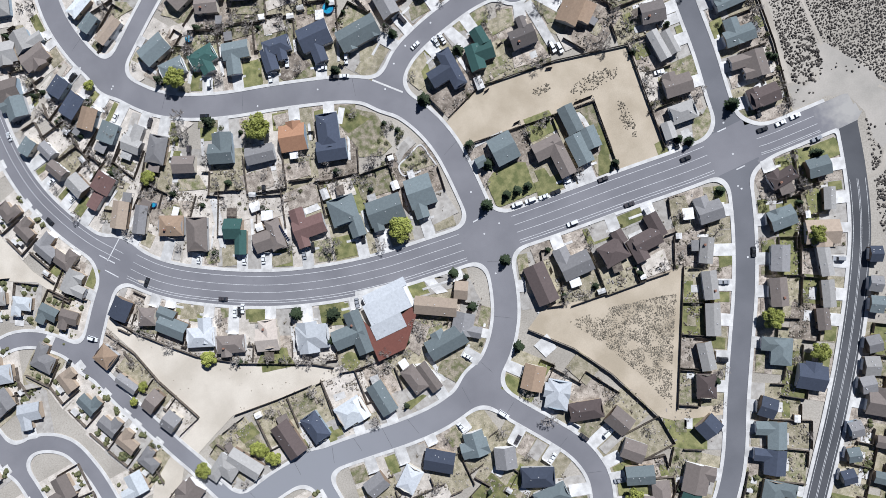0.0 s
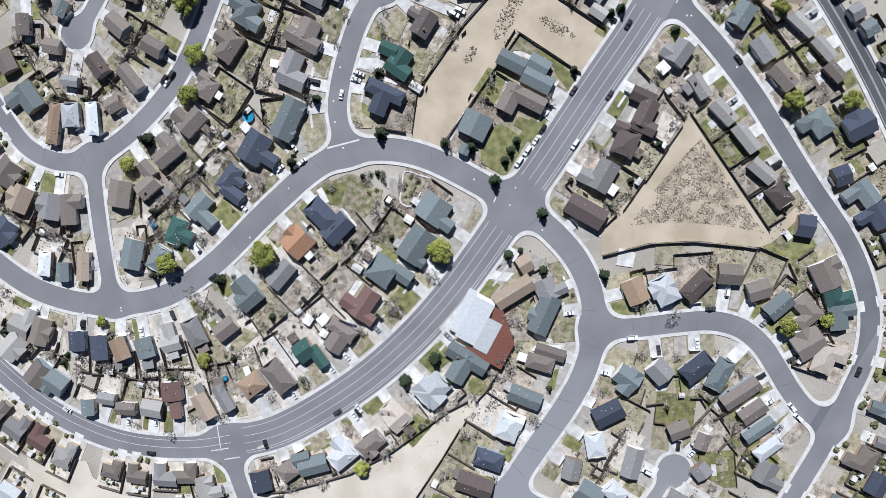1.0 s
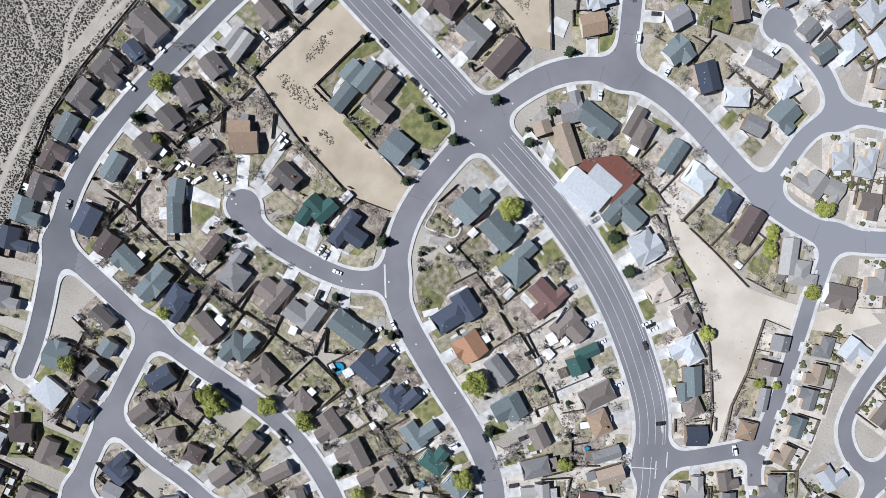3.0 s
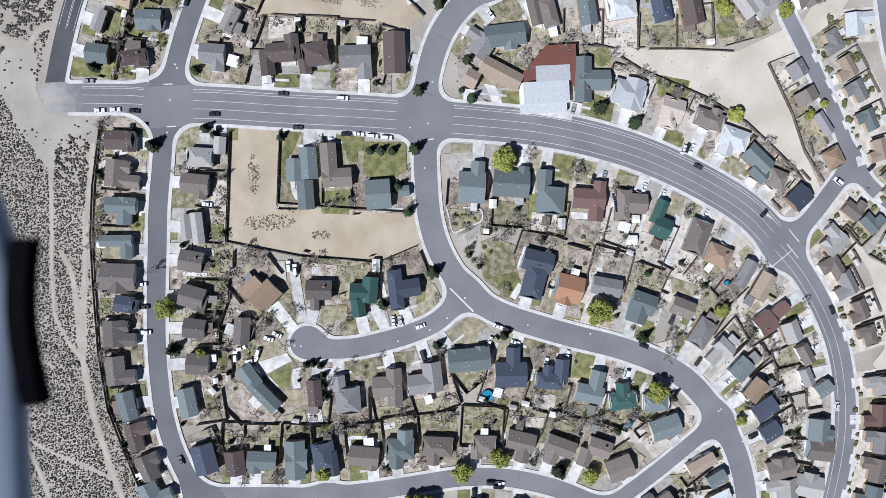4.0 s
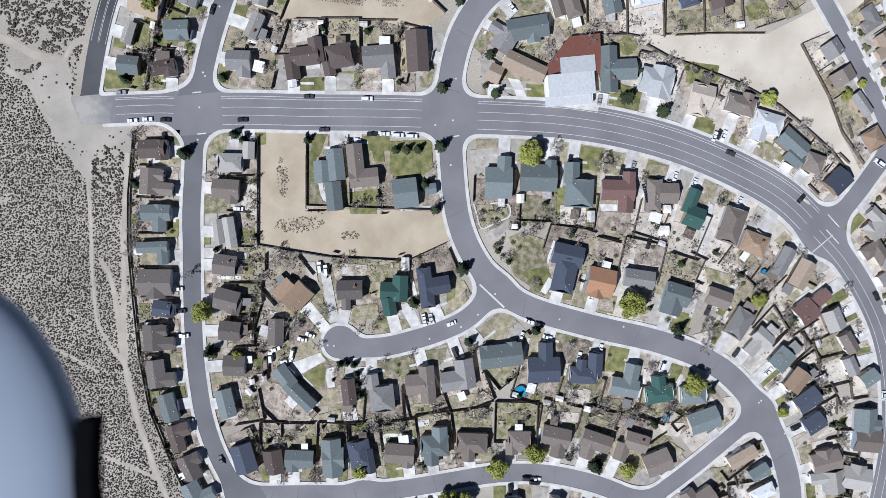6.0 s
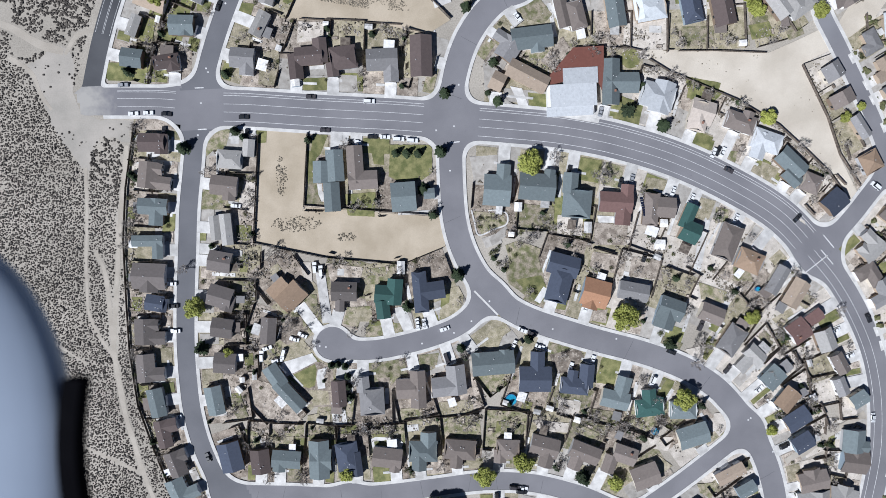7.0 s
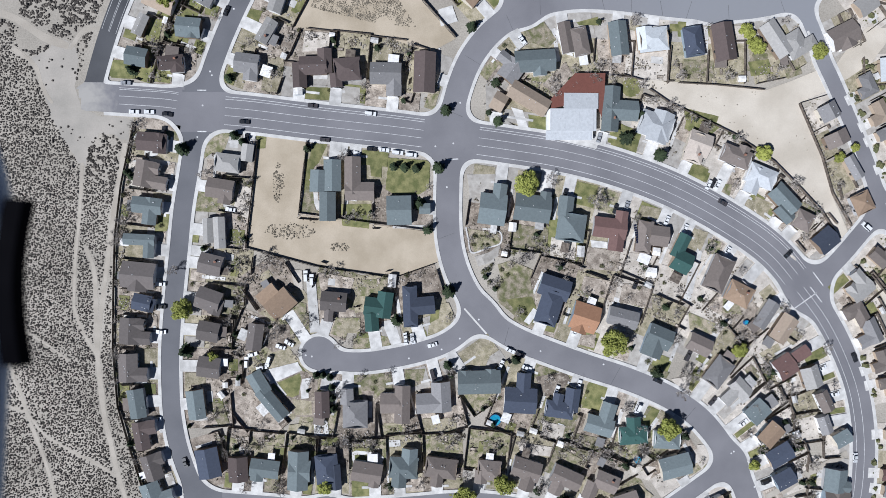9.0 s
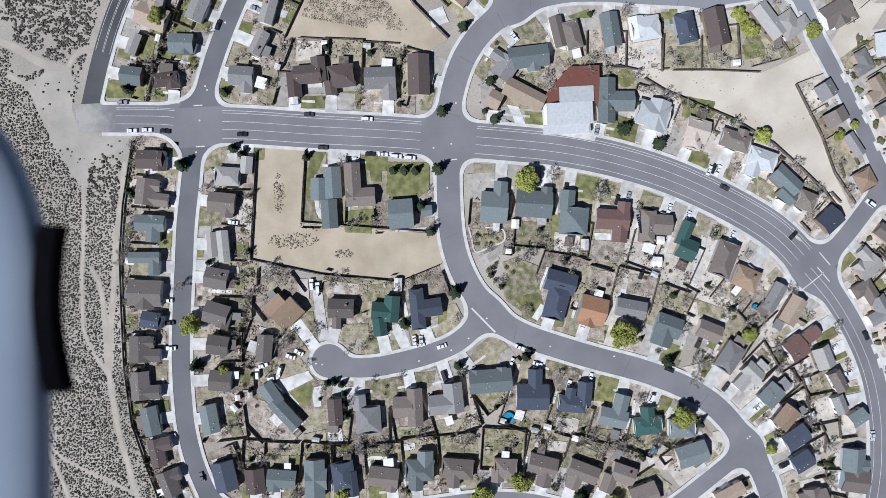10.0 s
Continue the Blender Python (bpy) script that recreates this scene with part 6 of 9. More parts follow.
joined("far_planting", [(FAR_GREEN, M_SHRUB), (FAR_FENCE, M_FENCE)], "shrubs and board fences of the outermost blocks", "planting")
joined("far_yards", [(FAR_DRIVE, M_DRIVE)] + [(g, YARDS[k]) for k, g in FAR_YARD.items()], "yards and driveways of the outermost blocks", "yards")

# the wide building with a red rear roof and a white front roof
GH = thing("house", 79.2, 60.3, BASE, 0, "large house with brownish red rear roof and whitish flat front", "house", "houses along the streets")
g = Geo()
g.box(-13.6, 7.6, -14.0, -0.4, 0, 2.95)
g.box(-5.7, 9.2, -0.4, 6.2, 0, 2.95)
g.box(-1.0, 11.6, 6.0, 14.6, 0, 2.9)
part("wall", g.done("wall", WALLS[1]), GH)
g = Geo()
rim = [(-0.9, 15.8), (-11.9, 4.2), (-11.9, -0.3), (-6.0, 0.9), (9.8, 0.5), (12.4, -6.0), (13.0, 15.9)]
g.poly(*[(x, y, 3.05 + 0.03 * max(y, 0)) for x, y in rim[::-1]])
for k in range(len(rim)):
    (ax, ay), (cx, cy) = rim[k - 1], rim[k]
    g.poly((ax, ay, 2.75), (cx, cy, 2.75), (cx, cy, 3.05 + 0.03 * max(cy, 0)), (ax, ay, 3.05 + 0.03 * max(ay, 0)))
part("roof", g.done("roof", ROOFS["rd"]), GH, "brownish red rear roof")
for slab_name, size in (("middle_roof", (-6.0, 9.8, -0.3, 6.8, 3.0, 3.55)), ("front_roof", (-12.2, 9.0, -10.4, -0.3, 3.0, 3.5)), ("porch_roof", (-14.2, 7.0, -14.6, -10.4, 2.9, 3.3))):
    g = Geo()
    g.box(*size)
    part(slab_name, g.done(slab_name, ROOFS["wg"]), GH, "whitish grey flat roof")
for k in range(4):
    g = Geo()
    g.box(-12.0 + k * 6.5, -11.85 + k * 6.5, -10.2, -0.5, 3.5, 3.56)
    part("roof_seam", g.done("roof_seam", ROOFS["wg"]), GH)
for vx, vy in ((-5, 3), (-1, -2), (4, 4), (7, -1), (2, -6), (-8, -5), (-10, -12), (5, -8), (-3, 5.5), (8, 5), (-6, -9), (1, 2)):
    part("roof_vent", VENT_MESH, GH, "", pose(vx, vy, 3.5 if vy > -10 else 3.3))

def solar(x, y, rot, n, z=3.55, tilt=14):
    """A row of solar panels on the roof of the nearest house."""
    h = min(HOUSE_OBS, key=lambda q: math.hypot(q.location.x - x, q.location.y - y))
    inv = h.matrix_basis.inverted()
    g = Geo()
    g.box(-0.5, 0.5, -0.82, 0.82, 0, 0.05)
    g.box(-0.03, 0.03, -0.7, 0.7, -0.5, 0.0)
    me = g.done("solar_panel", M_SOLAR)
    for k in range(n):
        part("solar_panel", me, h, "dark solar panel on the roof", inv @ pose(x, y, z, 0, 0, rot) @ pose((k - (n - 1) / 2) * 1.12, 0, 0, tilt, 0, 0))


solar(107.3, 2.8, 100, 8)
solar(69.5, -24.5, 165, 6)
solar(133.1, 91.3, 75, 7)

# ---- lots: yards, driveways, walks, fences ----
HOUSE_XY = np.array([(h[0], h[1]) for h in HOUSES])


def slab(name, m, x0, x1, y0, y1, z0, z1, material, label, category, nx=1):
    g = Geo()
    g.box(x0, x1, y0, y1, z0, z1)
    ob = tagged(new(name, g.done(name, material)), label, category, kind="structure")
    ob.matrix_basis = m
    return ob


def to_kerb(x, y, rot, lx, start, limit=30.0):
    """How far the local -y run from start goes before it meets the back of the kerb."""
    m = pose(x, y, 0, 0, 0, rot)
    s = start
    while s > start - limit:
        p = m @ Vector((lx, s, 0))
        if kerb_distance(p.x, p.y) < 0.35:
            break
        s -= 0.25
    return s


PANEL_L = 2.9
RINGS = []
g = Geo()
prof = [(-PANEL_L / 2 + k * PANEL_L / 7 + e, 0.02 if k % 2 else -0.02) for k in range(7) for e in (0.0, PANEL_L / 7)]
for sgn in (-1, 1):
    o = len(g.v)
    for px, py in prof:
        g.v += [(px, py + sgn * 0.025, 0.0), (px, py + sgn * 0.025, 1.8)]
    for k in range(len(prof) - 1):
        q = (o + 2 * k, o + 2 * k + 2, o + 2 * k + 3, o + 2 * k + 1)
        g.f.append(q if sgn < 0 else q[::-1])
o = len(prof) * 2
for k in range(len(prof) - 1):
    g.f.append((2 * k + 1, 2 * k + 3, o + 2 * k + 3, o + 2 * k + 1))
PANEL_MESH = g.done("panel", M_FENCE)


def off_ring(x, y):
    for (ax, ay), (bx, by) in RINGS:
        L2 = (bx - ax) ** 2 + (by - ay) ** 2
        t = min(max(((x - ax) * (bx - ax) + (y - ay) * (by - ay)) / L2, 0), 1)
        if math.hypot(x - ax - t * (bx - ax), y - ay - t * (by - ay)) < 2.2:
            return False
    return True


def fence(runs, near_home, label="weathered brown wooden board fence round a yard", owner=None):
    """A board fence along straight runs on the plan: panels between posts."""
    (ax, ay), _ = runs[0]
    e = thing("fence", ax, ay, 0.2, 0, label, "fence", "yard fences")
    inv = e.matrix_basis.inverted()
    for (x0, y0), (x1, y1) in runs:
        L = math.hypot(x1 - x0, y1 - y0)
        if L < 0.8:
            continue
        n = max(1, round(L / (PANEL_L if near_home else 7.2)))
        a = math.degrees(math.atan2(y1 - y0, x1 - x0))
        for k in range(n):
            t = (k + 0.5) / n
            px, py = x0 + (x1 - x0) * t, y0 + (y1 - y0) * t
            if kerb_distance(px, py) < 2.4 or (26 < px < 46 and -8 < py < 5.5):
                continue
            if owner is not None:
                dist = np.hypot(HOUSE_XY[:, 0] - px, HOUSE_XY[:, 1] - py)
                if dist[owner] > dist.min() + 1.6 or not off_ring(px, py):
                    continue
            part("panel", PANEL_MESH, e, "", inv @ pose(px, py, 0.2, 0, 0, a) @ Matrix.Diagonal((L / n / PANEL_L, 1, 1, 1)))
    if not e.children:
        bpy.data.objects.remove(e)


# fences round the open lots
def ring(pts):
    runs = list(zip(pts[:-1], pts[1:]))
    RINGS.extend(runs)
    return runs


fence(ring([(-66.2, 45.4), (-72.1, -3.7), (-40.8, -12.2), (-4.5, -17.6), (14.3, -11.1)]), True, "dark wooden fence along the sand lot")
fence(ring([(-44.0, 45.2), (-47.9, 12.2), (13.3, 4.0)]), True, "dark wooden fence along the sand lot")
fence(ring([(-50.2, 96.2), (-33.9, 126.5), (-20.0, 152.3)]), True, "dark wooden fence along the sand lot")
fence(ring([(23.9, 92.7), (9.2, 109.0), (-0.8, 126.0), (-11.1, 152.5)]), True, "dark wooden fence along the sand lot")
fence(ring([(113.6, 69.9), (122.5, 64.0), (153.5, 49.4), (172.9, 36.7), (185.9, 24.0), (196.3, 13.2), (205.0, 0.5)]), True, "dark wooden fence along the sand lot")
fence(ring([(127.2, 72.8), (144.8, 72.0), (168.0, 69.9)]), True, "dark wooden fence along the sand lot")
fence(ring([(210.6, 6.4), (201.4, 21.5), (195.9, 39.2), (184.7, 63.6), (200.2, 68.4)]), True, "dark wooden fence along the sand lot")
fence(ring([(-121.3, 53.3), (-127.6, 24.7), (-130.6, 1.9), (-131.6, -23.8), (-132.2, -49.3), (-130.5, -75.4), (-124.9, -96.6), (-118.4, -118.5)]), True, "dark wooden fence between the yards and the desert")


LAWNS = []
for i, (x, y, rot, w, d, gap, back, left, right, gx_, front, wx0, wx1, near_home, rng) in enumerate(HOUSES):
    m = pose(x, y, 0, 0, 0, rot)
    hw, hd = w / 2, d / 2
    zy = 0.10 + 0.0004 * i
    # East of x = 95 paler kinds put some haze into the colour.
    backkind = rng.choice(("soil", "soil", "dirt", "mixed", "dry", "mixed", "soil") if y < (-18 if x < 30 else -60) and x < 150 else ("dirt", "dirt", "mixed", "dry", "soil", "dry", "lawn") if x < 95 else ("sand", "sand", "dry", "dry", "dirt", "sand"))
    end = to_kerb(x, y, rot, 0.0, front, 24)
    if front - end > 17:
        end = front - 5.0
    slab("yard", m, -left, right, -0.2, back, 0.0, zy, YARDS[backkind], "back yard of bare dirt and patchy spring grass", "yard")
    fk = rng.choice(("lawn", "dry", "lawn", "gravel", "mixed", "dirt"))
    # south-western fronts take darker soil, partly for dimmer light put into colour
    slab("yard", m, -left, right, end + 1.0, -0.2, 0.0, zy + 0.0002, YARDS[rng.choice(("soil", "dirt", "dry") if x < 30 and y < -18 else ("gravel", "dirt", "dry") if x < 95 else ("sand", "gravel", "sand"))], "front yard of gravel and dry ground", "yard")
    dw = min(5.6, (wx1 - wx0))
    k_end = to_kerb(x, y, rot, gx_, front, 26)
    if front - k_end < 17:
        slab("driveway", m, gx_ - dw / 2, gx_ + dw / 2, k_end, front - 0.02, 0.0, WALK_Z + 0.025 + 0.00006 * i, M_DRIVE, "pale concrete driveway from garage to kerb", "driveway")
    # front lawn beside the driveway
    if gx_ > 0:
        l0, l1 = -left + 0.3, gx_ - dw / 2 - 0.4
    else:
        l0, l1 = gx_ + dw / 2 + 0.4, right - 0.3
    if l1 - l0 > 1.5 and front - end > 3:
        g = Geo()
        inset = rng.uniform(0.2, 1.0)
        g.box(l0 + inset * 0.5, l1, end + 2.2, min(front + 3.0, -hd + d * 0.3) - inset, 0, 0.30 + 0.0003 * i)
        ob = tagged(new("lawn", g.done("lawn", YARDS[fk])), "rectangular front lawn beside a driveway", "lawn", kind="structure")
        ob.matrix_basis = m
        LAWNS.append((l0, l1))
    # back lawn or patio
    if rng.random() < 0.5 and back - hd > 3.5 and near_home:
        pw, pd = rng.uniform(3, 6), rng.uniform(2.2, 3.2)
        px = rng.uniform(-hw + pw / 2, max(hw - pw / 2, -hw + pw / 2 + 0.1)) * 0.8
        g = Geo()
        g.box(px - pw / 2, px + pw / 2, hd - 1.5, hd + pd, 2.35, 2.5)
        for sx in (-1, 1):
            g.box(px + sx * (pw / 2 - 0.15) - 0.06, px + sx * (pw / 2 - 0.15) + 0.06, hd + pd - 0.2, hd + pd - 0.08, 0, 2.35)
        part("patio_cover", g.done("patio_cover", rng.choice((M_SHED, M_TRIM, M_FENCE, ROOFS["gr"], ROOFS["br"]))), HOUSE_OBS[i], "flat patio cover on posts")
    elif rng.random() < 0.55 and back - hd > 5:
        pw = rng.uniform(3, 6)
        px = rng.uniform(-hw + pw / 2, hw - pw / 2)
        slab("patio", m, px - pw / 2, px + pw / 2, hd, hd + rng.uniform(2.2, 3.6), 0.0, 0.32, M_DRIVE, "pale concrete patio slab behind a house", "patio")
    if rng.random() < 0.45 and back - hd > 6:
        pw, pd = rng.uniform(4, 8), rng.uniform(3, 5)
        px = rng.uniform(-hw + pw / 2, max(hw - pw / 2, -hw + pw / 2 + 0.1))
        slab("lawn", m, px - pw / 2, px + pw / 2, hd + 2.5, min(hd + 2.5 + pd, back - 0.6), 0.0, 0.29 + 0.0002 * i, YARDS[rng.choice(("lawn", "mixed", "dry", "lawn"))], "back lawn behind a house", "lawn")
    # paved strip along one side of the house
    if near_home and rng.random() < 0.55:
        sd, wd = rng.choice((-1, 1)), rng.uniform(0.9, 1.8)
        edge = sd * (hw + 0.15)
        slab("side_walk", m, min(edge, edge + sd * wd), max(edge, edge + sd * wd), max(front + 1.0, -hd), hd * rng.uniform(0.2, 1.0) + 1.0, 0.0, 0.335 + 0.00007 * i, M_DRIVE, "pale concrete strip beside a house", "walk")
    # fence
    P = lambda lx, ly: tuple((m @ Vector((lx, ly, 0)))[:2])
    fy = rng.uniform(-hd * 0.2, hd * 0.5)
    runs = [(P(-left, fy), P(-left, back)), (P(-left, back), P(right, back))]
    if rng.random() < 0.5:
        runs.append((P(right, fy), P(right, back)))
    if rng.random() < 0.6:
        runs.append((P(-left, fy), P(-hw, fy)))
    fence(runs, near_home, owner=i)

# ---- trees and shrubs ----
def bare_tree(seed):
    rng = random.Random(seed)
    T, B, W_ = Geo(), Geo(), Geo()
    T.tube((0, 0, 0), (0.05, 0.03, 1.6), 0.22, 0.15, 7)

    def grow(p, dirv, L, r, depth):
        q = p + dirv * L
        (B if depth < 4 else W_).tube(p, q, r, r * 0.62, 5 if depth < 2 else 3)
        if depth >= 6:
            return
        for k in range(3 if depth < 3 else 3):
            nd = (dirv + Vector((rng.uniform(-1, 1), rng.uniform(-1, 1), rng.uniform(-0.25, 0.6))) * 0.75).normalized()
            grow(p + dirv * L * rng.uniform(0.55, 1.0), nd, L * rng.uniform(0.6, 0.82), max(r * 0.6, 0.022), depth + 1)

    for k in range(5):
        a = k * 1.26 + rng.uniform(-0.4, 0.4)
        grow(Vector((0.05, 0.03, 1.5)), Vector((math.cos(a) * 0.8, math.sin(a) * 0.8, 0.75)).normalized(), rng.uniform(1.3, 1.7), 0.12, 1)
    return (("trunk", T.done("trunk", M_BARK)), ("branchwork", B.done("branchwork", M_TWIG)), ("crown", W_.done("crown", M_TWIG)))


def leaf_cloud(g, rng, centre, r, n, size, flatten=0.75):
    for k in range(n):
        u, v = rng.uniform(-1, 1), rng.uniform(0, 6.283)
        s = math.sqrt(1 - u * u)
        rr = r * rng.uniform(0.35, 1.05) ** 0.6
        p = Vector(centre) + Vector((s * math.cos(v), s * math.sin(v), u * flatten)) * rr
        nrm = (p - Vector(centre) + Vector((rng.uniform(-1, 1), rng.uniform(-1, 1), rng.uniform(-0.2, 1.4))) * r * 0.8).normalized()
        t = nrm.orthogonal().normalized()
        t.rotate(Matrix.Rotation(rng.uniform(0, 6.28), 3, nrm))
        b = nrm.cross(t)
        sz = size * rng.uniform(0.6, 1.4)
        g.poly(p - t * sz, p - b * sz * 0.55 + nrm * sz * 0.15, p + t * sz, p + b * sz * 0.55 + nrm * sz * 0.15)


def leafy_tree(seed):
    rng = random.Random(seed)
    T, B, C = Geo(), Geo(), Geo()
    T.tube((0, 0, 0), (0, 0.05, 2.0), 0.24, 0.17, 7)
    for k in range(13):
        a = k * 2.4 + rng.uniform(-0.3, 0.3)
        rad = 3.0 * math.sqrt(k / 12.5) * rng.uniform(0.85, 1.1)
        c = Vector((math.cos(a) * rad, math.sin(a) * rad, rng.uniform(2.6, 4.6) - rad * 0.25 + 0.6))
        B.tube((0, 0.05, 1.8), c, 0.1, 0.03, 4)
        leaf_cloud(C, rng, c, rng.uniform(1.1, 1.7), 300, 0.3)
    return (("trunk", T.done("trunk", M_BARK)), ("branchwork", B.done("branchwork", M_BARK)), ("crown", C.done("crown", M_LEAF)))


def evergreen(seed):
    rng = random.Random(seed)
    T, C = Geo(), Geo()
    T.tube((0, 0, 0), (0, 0, 6.0), 0.2, 0.05, 6)
    for tier in range(9):
        z = 0.8 + tier * 0.68
        R = 3.0 * (1 - tier / 9.6) * rng.uniform(0.85, 1.1)
        n = int(6 + R * 4)
        for k in range(n):
            a = k / n * 6.283 + rng.uniform(-0.25, 0.25)
            rr = R * rng.uniform(0.75, 1.15)
            tip = Vector((math.cos(a) * rr, math.sin(a) * rr, z - 0.25 * rr))
            root = Vector((math.cos(a) * 0.1, math.sin(a) * 0.1, z + 0.25))
            sidev = Vector((-math.sin(a), math.cos(a), 0)) * (0.22 + rr * 0.12)
            mid = root.lerp(tip, 0.55)
            C.poly(root, mid - sidev, tip, mid + sidev + Vector((0, 0, 0.1)))
            for q in range(3):
                pt = root.lerp(tip, rng.uniform(0.3, 0.95)) + Vector((rng.uniform(-0.3, 0.3), rng.uniform(-0.3, 0.3), rng.uniform(-0.1, 0.25)))
                s = rng.uniform(0.18, 0.35)
                C.poly(pt + Vector((s, 0, 0)), pt + Vector((0, s, 0.1)), pt + Vector((-s, 0, 0)), pt + Vector((0, -s, 0.12)))
    return (("trunk", T.done("trunk", M_BARK)), ("crown", C.done("crown", M_PINE)))


def shrub(seed):
    rng = random.Random(seed)
    B, C = Geo(), Geo()
    for k in range(5):
        a = k * 1.26
        c = (math.cos(a) * rng.uniform(0.3, 0.75), math.sin(a) * rng.uniform(0.3, 0.75), rng.uniform(0.55, 0.95))
        B.tube((0, 0, 0), c, 0.04, 0.015, 3)
        leaf_cloud(C, rng, c, rng.uniform(0.45, 0.7), 60, 0.13)
    return (("stem", B.done("stem", M_BARK)), ("foliage", C.done("foliage", M_SHRUB)))


KINDS = {"bare": ([bare_tree(s) for s in (1, 2, 3, 4)], 4.2, "leafless grey-brown deciduous tree in a yard", "tree"),
         "leafy": ([leafy_tree(s) for s in (11, 12, 13, 14)], 4.2, "yellow-green leafing spring tree in a yard", "tree"),
         "evergreen": ([evergreen(s) for s in (21, 22, 23)], 3.1, "dark green conifer beside a house", "tree"),
         "shrub": ([shrub(s) for s in (31, 32, 33)], 1.3, "rounded olive-green garden shrub", "shrub")}


TREES = []


def tree(kind, x, y, radius):
    rng = random.Random(int(x * 13 + y * 7))
    meshes, size, label, cat = KINDS[kind]
    s = radius / size
    e = thing({"shrub": "shrub", "evergreen": "conifer"}.get(kind, "tree"), x, y, 0.15, rng.uniform(0, 360), label, cat, "garden trees and shrubs")
    e.scale = (s, s, s * rng.uniform(0.85, 1.1) if kind != "shrub" else s)
    for nm, me in rng.choice(meshes):
        part(nm, me, e)
    TREES.append((x, y))


tree('leafy', 57.0, 25.8, 6.5)
tree('bare', 88.2, 17.5, 6.6)
tree('leafy', -100.1, -31.3, 5.5)
tree('leafy', 95.7, -47.5, 7.0)
tree('leafy', 123.0, -87.5, 6.0)
tree('leafy', 157.3, -51.7, 4.0)
tree('leafy', 167.3, 40.4, 4.5)
tree('leafy', 157.6, 96.3, 4.0)
tree('leafy', 161.7, 89.9, 4.0)
tree('leafy', 192.6, 86.6, 4.3)
tree('leafy', 203.8, 38.5, 3.0)
tree('leafy', 211.0, 43.0, 2.6)
tree('shrub', 212.4, 66.3, 2.6)
tree('leafy', -36.2, -113.6, 4.0)
tree('leafy', 27.8, -118.4, 5.5)
tree('leafy', 46.4, -113.1, 5.5)
tree('leafy', 89.0, -126.2, 4.5)
tree('leafy', -86.9, -53.2, 3.0)
tree('leafy', 8.8, -132.8, 7.0)
tree('leafy', 2.6, -131.7, 5.0)
tree('leafy', -55.8, -160.7, 5.0)
tree('leafy', 169.5, 119.5, 5.0)
tree('leafy', 36.7, -200.0, 4.0)
tree('leafy', -73.0, 131.7, 5.5)
tree('leafy', -84.6, 153.4, 5.0)
tree('leafy', -105.2, 107.2, 5.0)
tree('leafy', 14.2, 178.3, 5.0)
tree('leafy', 3.6, 192.3, 3.5)
tree('evergreen', 15.9, 33.1, 3.6)
tree('evergreen', 19.4, 59.4, 3.4)
tree('evergreen', 42.4, 72.0, 2.8)
tree('evergreen', 43.4, 54.6, 3.0)
tree('evergreen', -99.9, 41.1, 4.0)
tree('evergreen', 103.1, 47.3, 4.0)
tree('evergreen', 119.1, 39.4, 3.6)
tree('evergreen', -99.3, -50.7, 3.8)
tree('evergreen', 20.8, -23.9, 3.6)
tree('evergreen', -3.4, -37.2, 3.2)
tree('evergreen', 20.3, -58.2, 2.8)
tree('evergreen', 52.0, -56.0, 2.8)
tree('evergreen', 118.3, -62.4, 3.4)
tree('evergreen', 131.4, -92.1, 2.8)
tree('evergreen', 7.3, 16.4, 3.4)
tree('evergreen', 10.9, 4.7, 3.0)
tree('evergreen', -76.6, 47.4, 2.6)
tree('evergreen', -72.9, 44.4, 2.4)
tree('evergreen', -4.6, 33.5, 2.6)
tree('evergreen', 0.6, 33.3, 2.8)
tree('evergreen', 5.7, 32.9, 2.6)
tree('evergreen', -43.9, 41.6, 2.4)
tree('evergreen', -121.9, 76.4, 2.8)
tree('evergreen', -78.7, 73.1, 2.8)
tree('evergreen', 109.4, 58.0, 2.4)
tree('evergreen', 74.4, -123.1, 4.5)
tree('evergreen', -40.3, 147.5, 2.5)
tree('evergreen', 31.3, 97.3, 3.0)
tree('bare', 133.7, -63.4, 5.5)
tree('bare', -59.5, -40.9, 6.0)
tree('bare', 54.6, -8.2, 6.5)
tree('bare', 68.0, 27.1, 5.0)
tree('bare', 110.0, -89.0, 4.0)
tree('bare', -76.1, -11.3, 5.0)
tree('bare', -63.3, -7.6, 4.5)
tree('bare', -44.3, -37.5, 4.0)
tree('bare', 64.4, -86.0, 5.0)
tree('bare', 198.9, -51.9, 4.0)
tree('bare', -103.8, -13.6, 4.0)
tree('bare', -74.7, -1.1, 4.5)
tree('bare', -19.8, 63.8, 3.5)
tree('bare', 33.0, 132.8, 5.0)
tree('bare', 36.7, 117.6, 4.0)
tree('bare', 165.2, -37.8, 4.0)
tree('bare', 130.1, -71.9, 5.0)
tree('evergreen', -34.1, -63.3, 2.3)
tree('evergreen', -33.3, -68.1, 2.3)
tree('evergreen', -33.1, -72.9, 2.3)
tree('evergreen', -32.6, -77.9, 2.3)
tree('evergreen', -40.4, -62.4, 2.3)
tree('evergreen', -37.3, -62.2, 2.3)
tree('bare', -49.4, -52.9, 3.2)
tree('bare', -51.2, -45.0, 3.0)
tree('bare', -30.5, -47.8, 2.8)
tree('bare', -24.0, -47.1, 2.8)
tree('bare', -57.6, -42.8, 3.4)
tree('bare', -6.9, -61.9, 3.0)
tree('bare', -20.0, -63.0, 3.0)
tree('bare', 55.2, -9.1, 3.8)
tree('shrub', 38.9, -13.8, 1.8)
tree('evergreen', 37.8, -17.1, 1.6)
tree('shrub', 43.2, -21.8, 1.6)
tree('shrub', 40.5, -11.7, 1.3)
tree('shrub', 56.1, -34.5, 1.4)
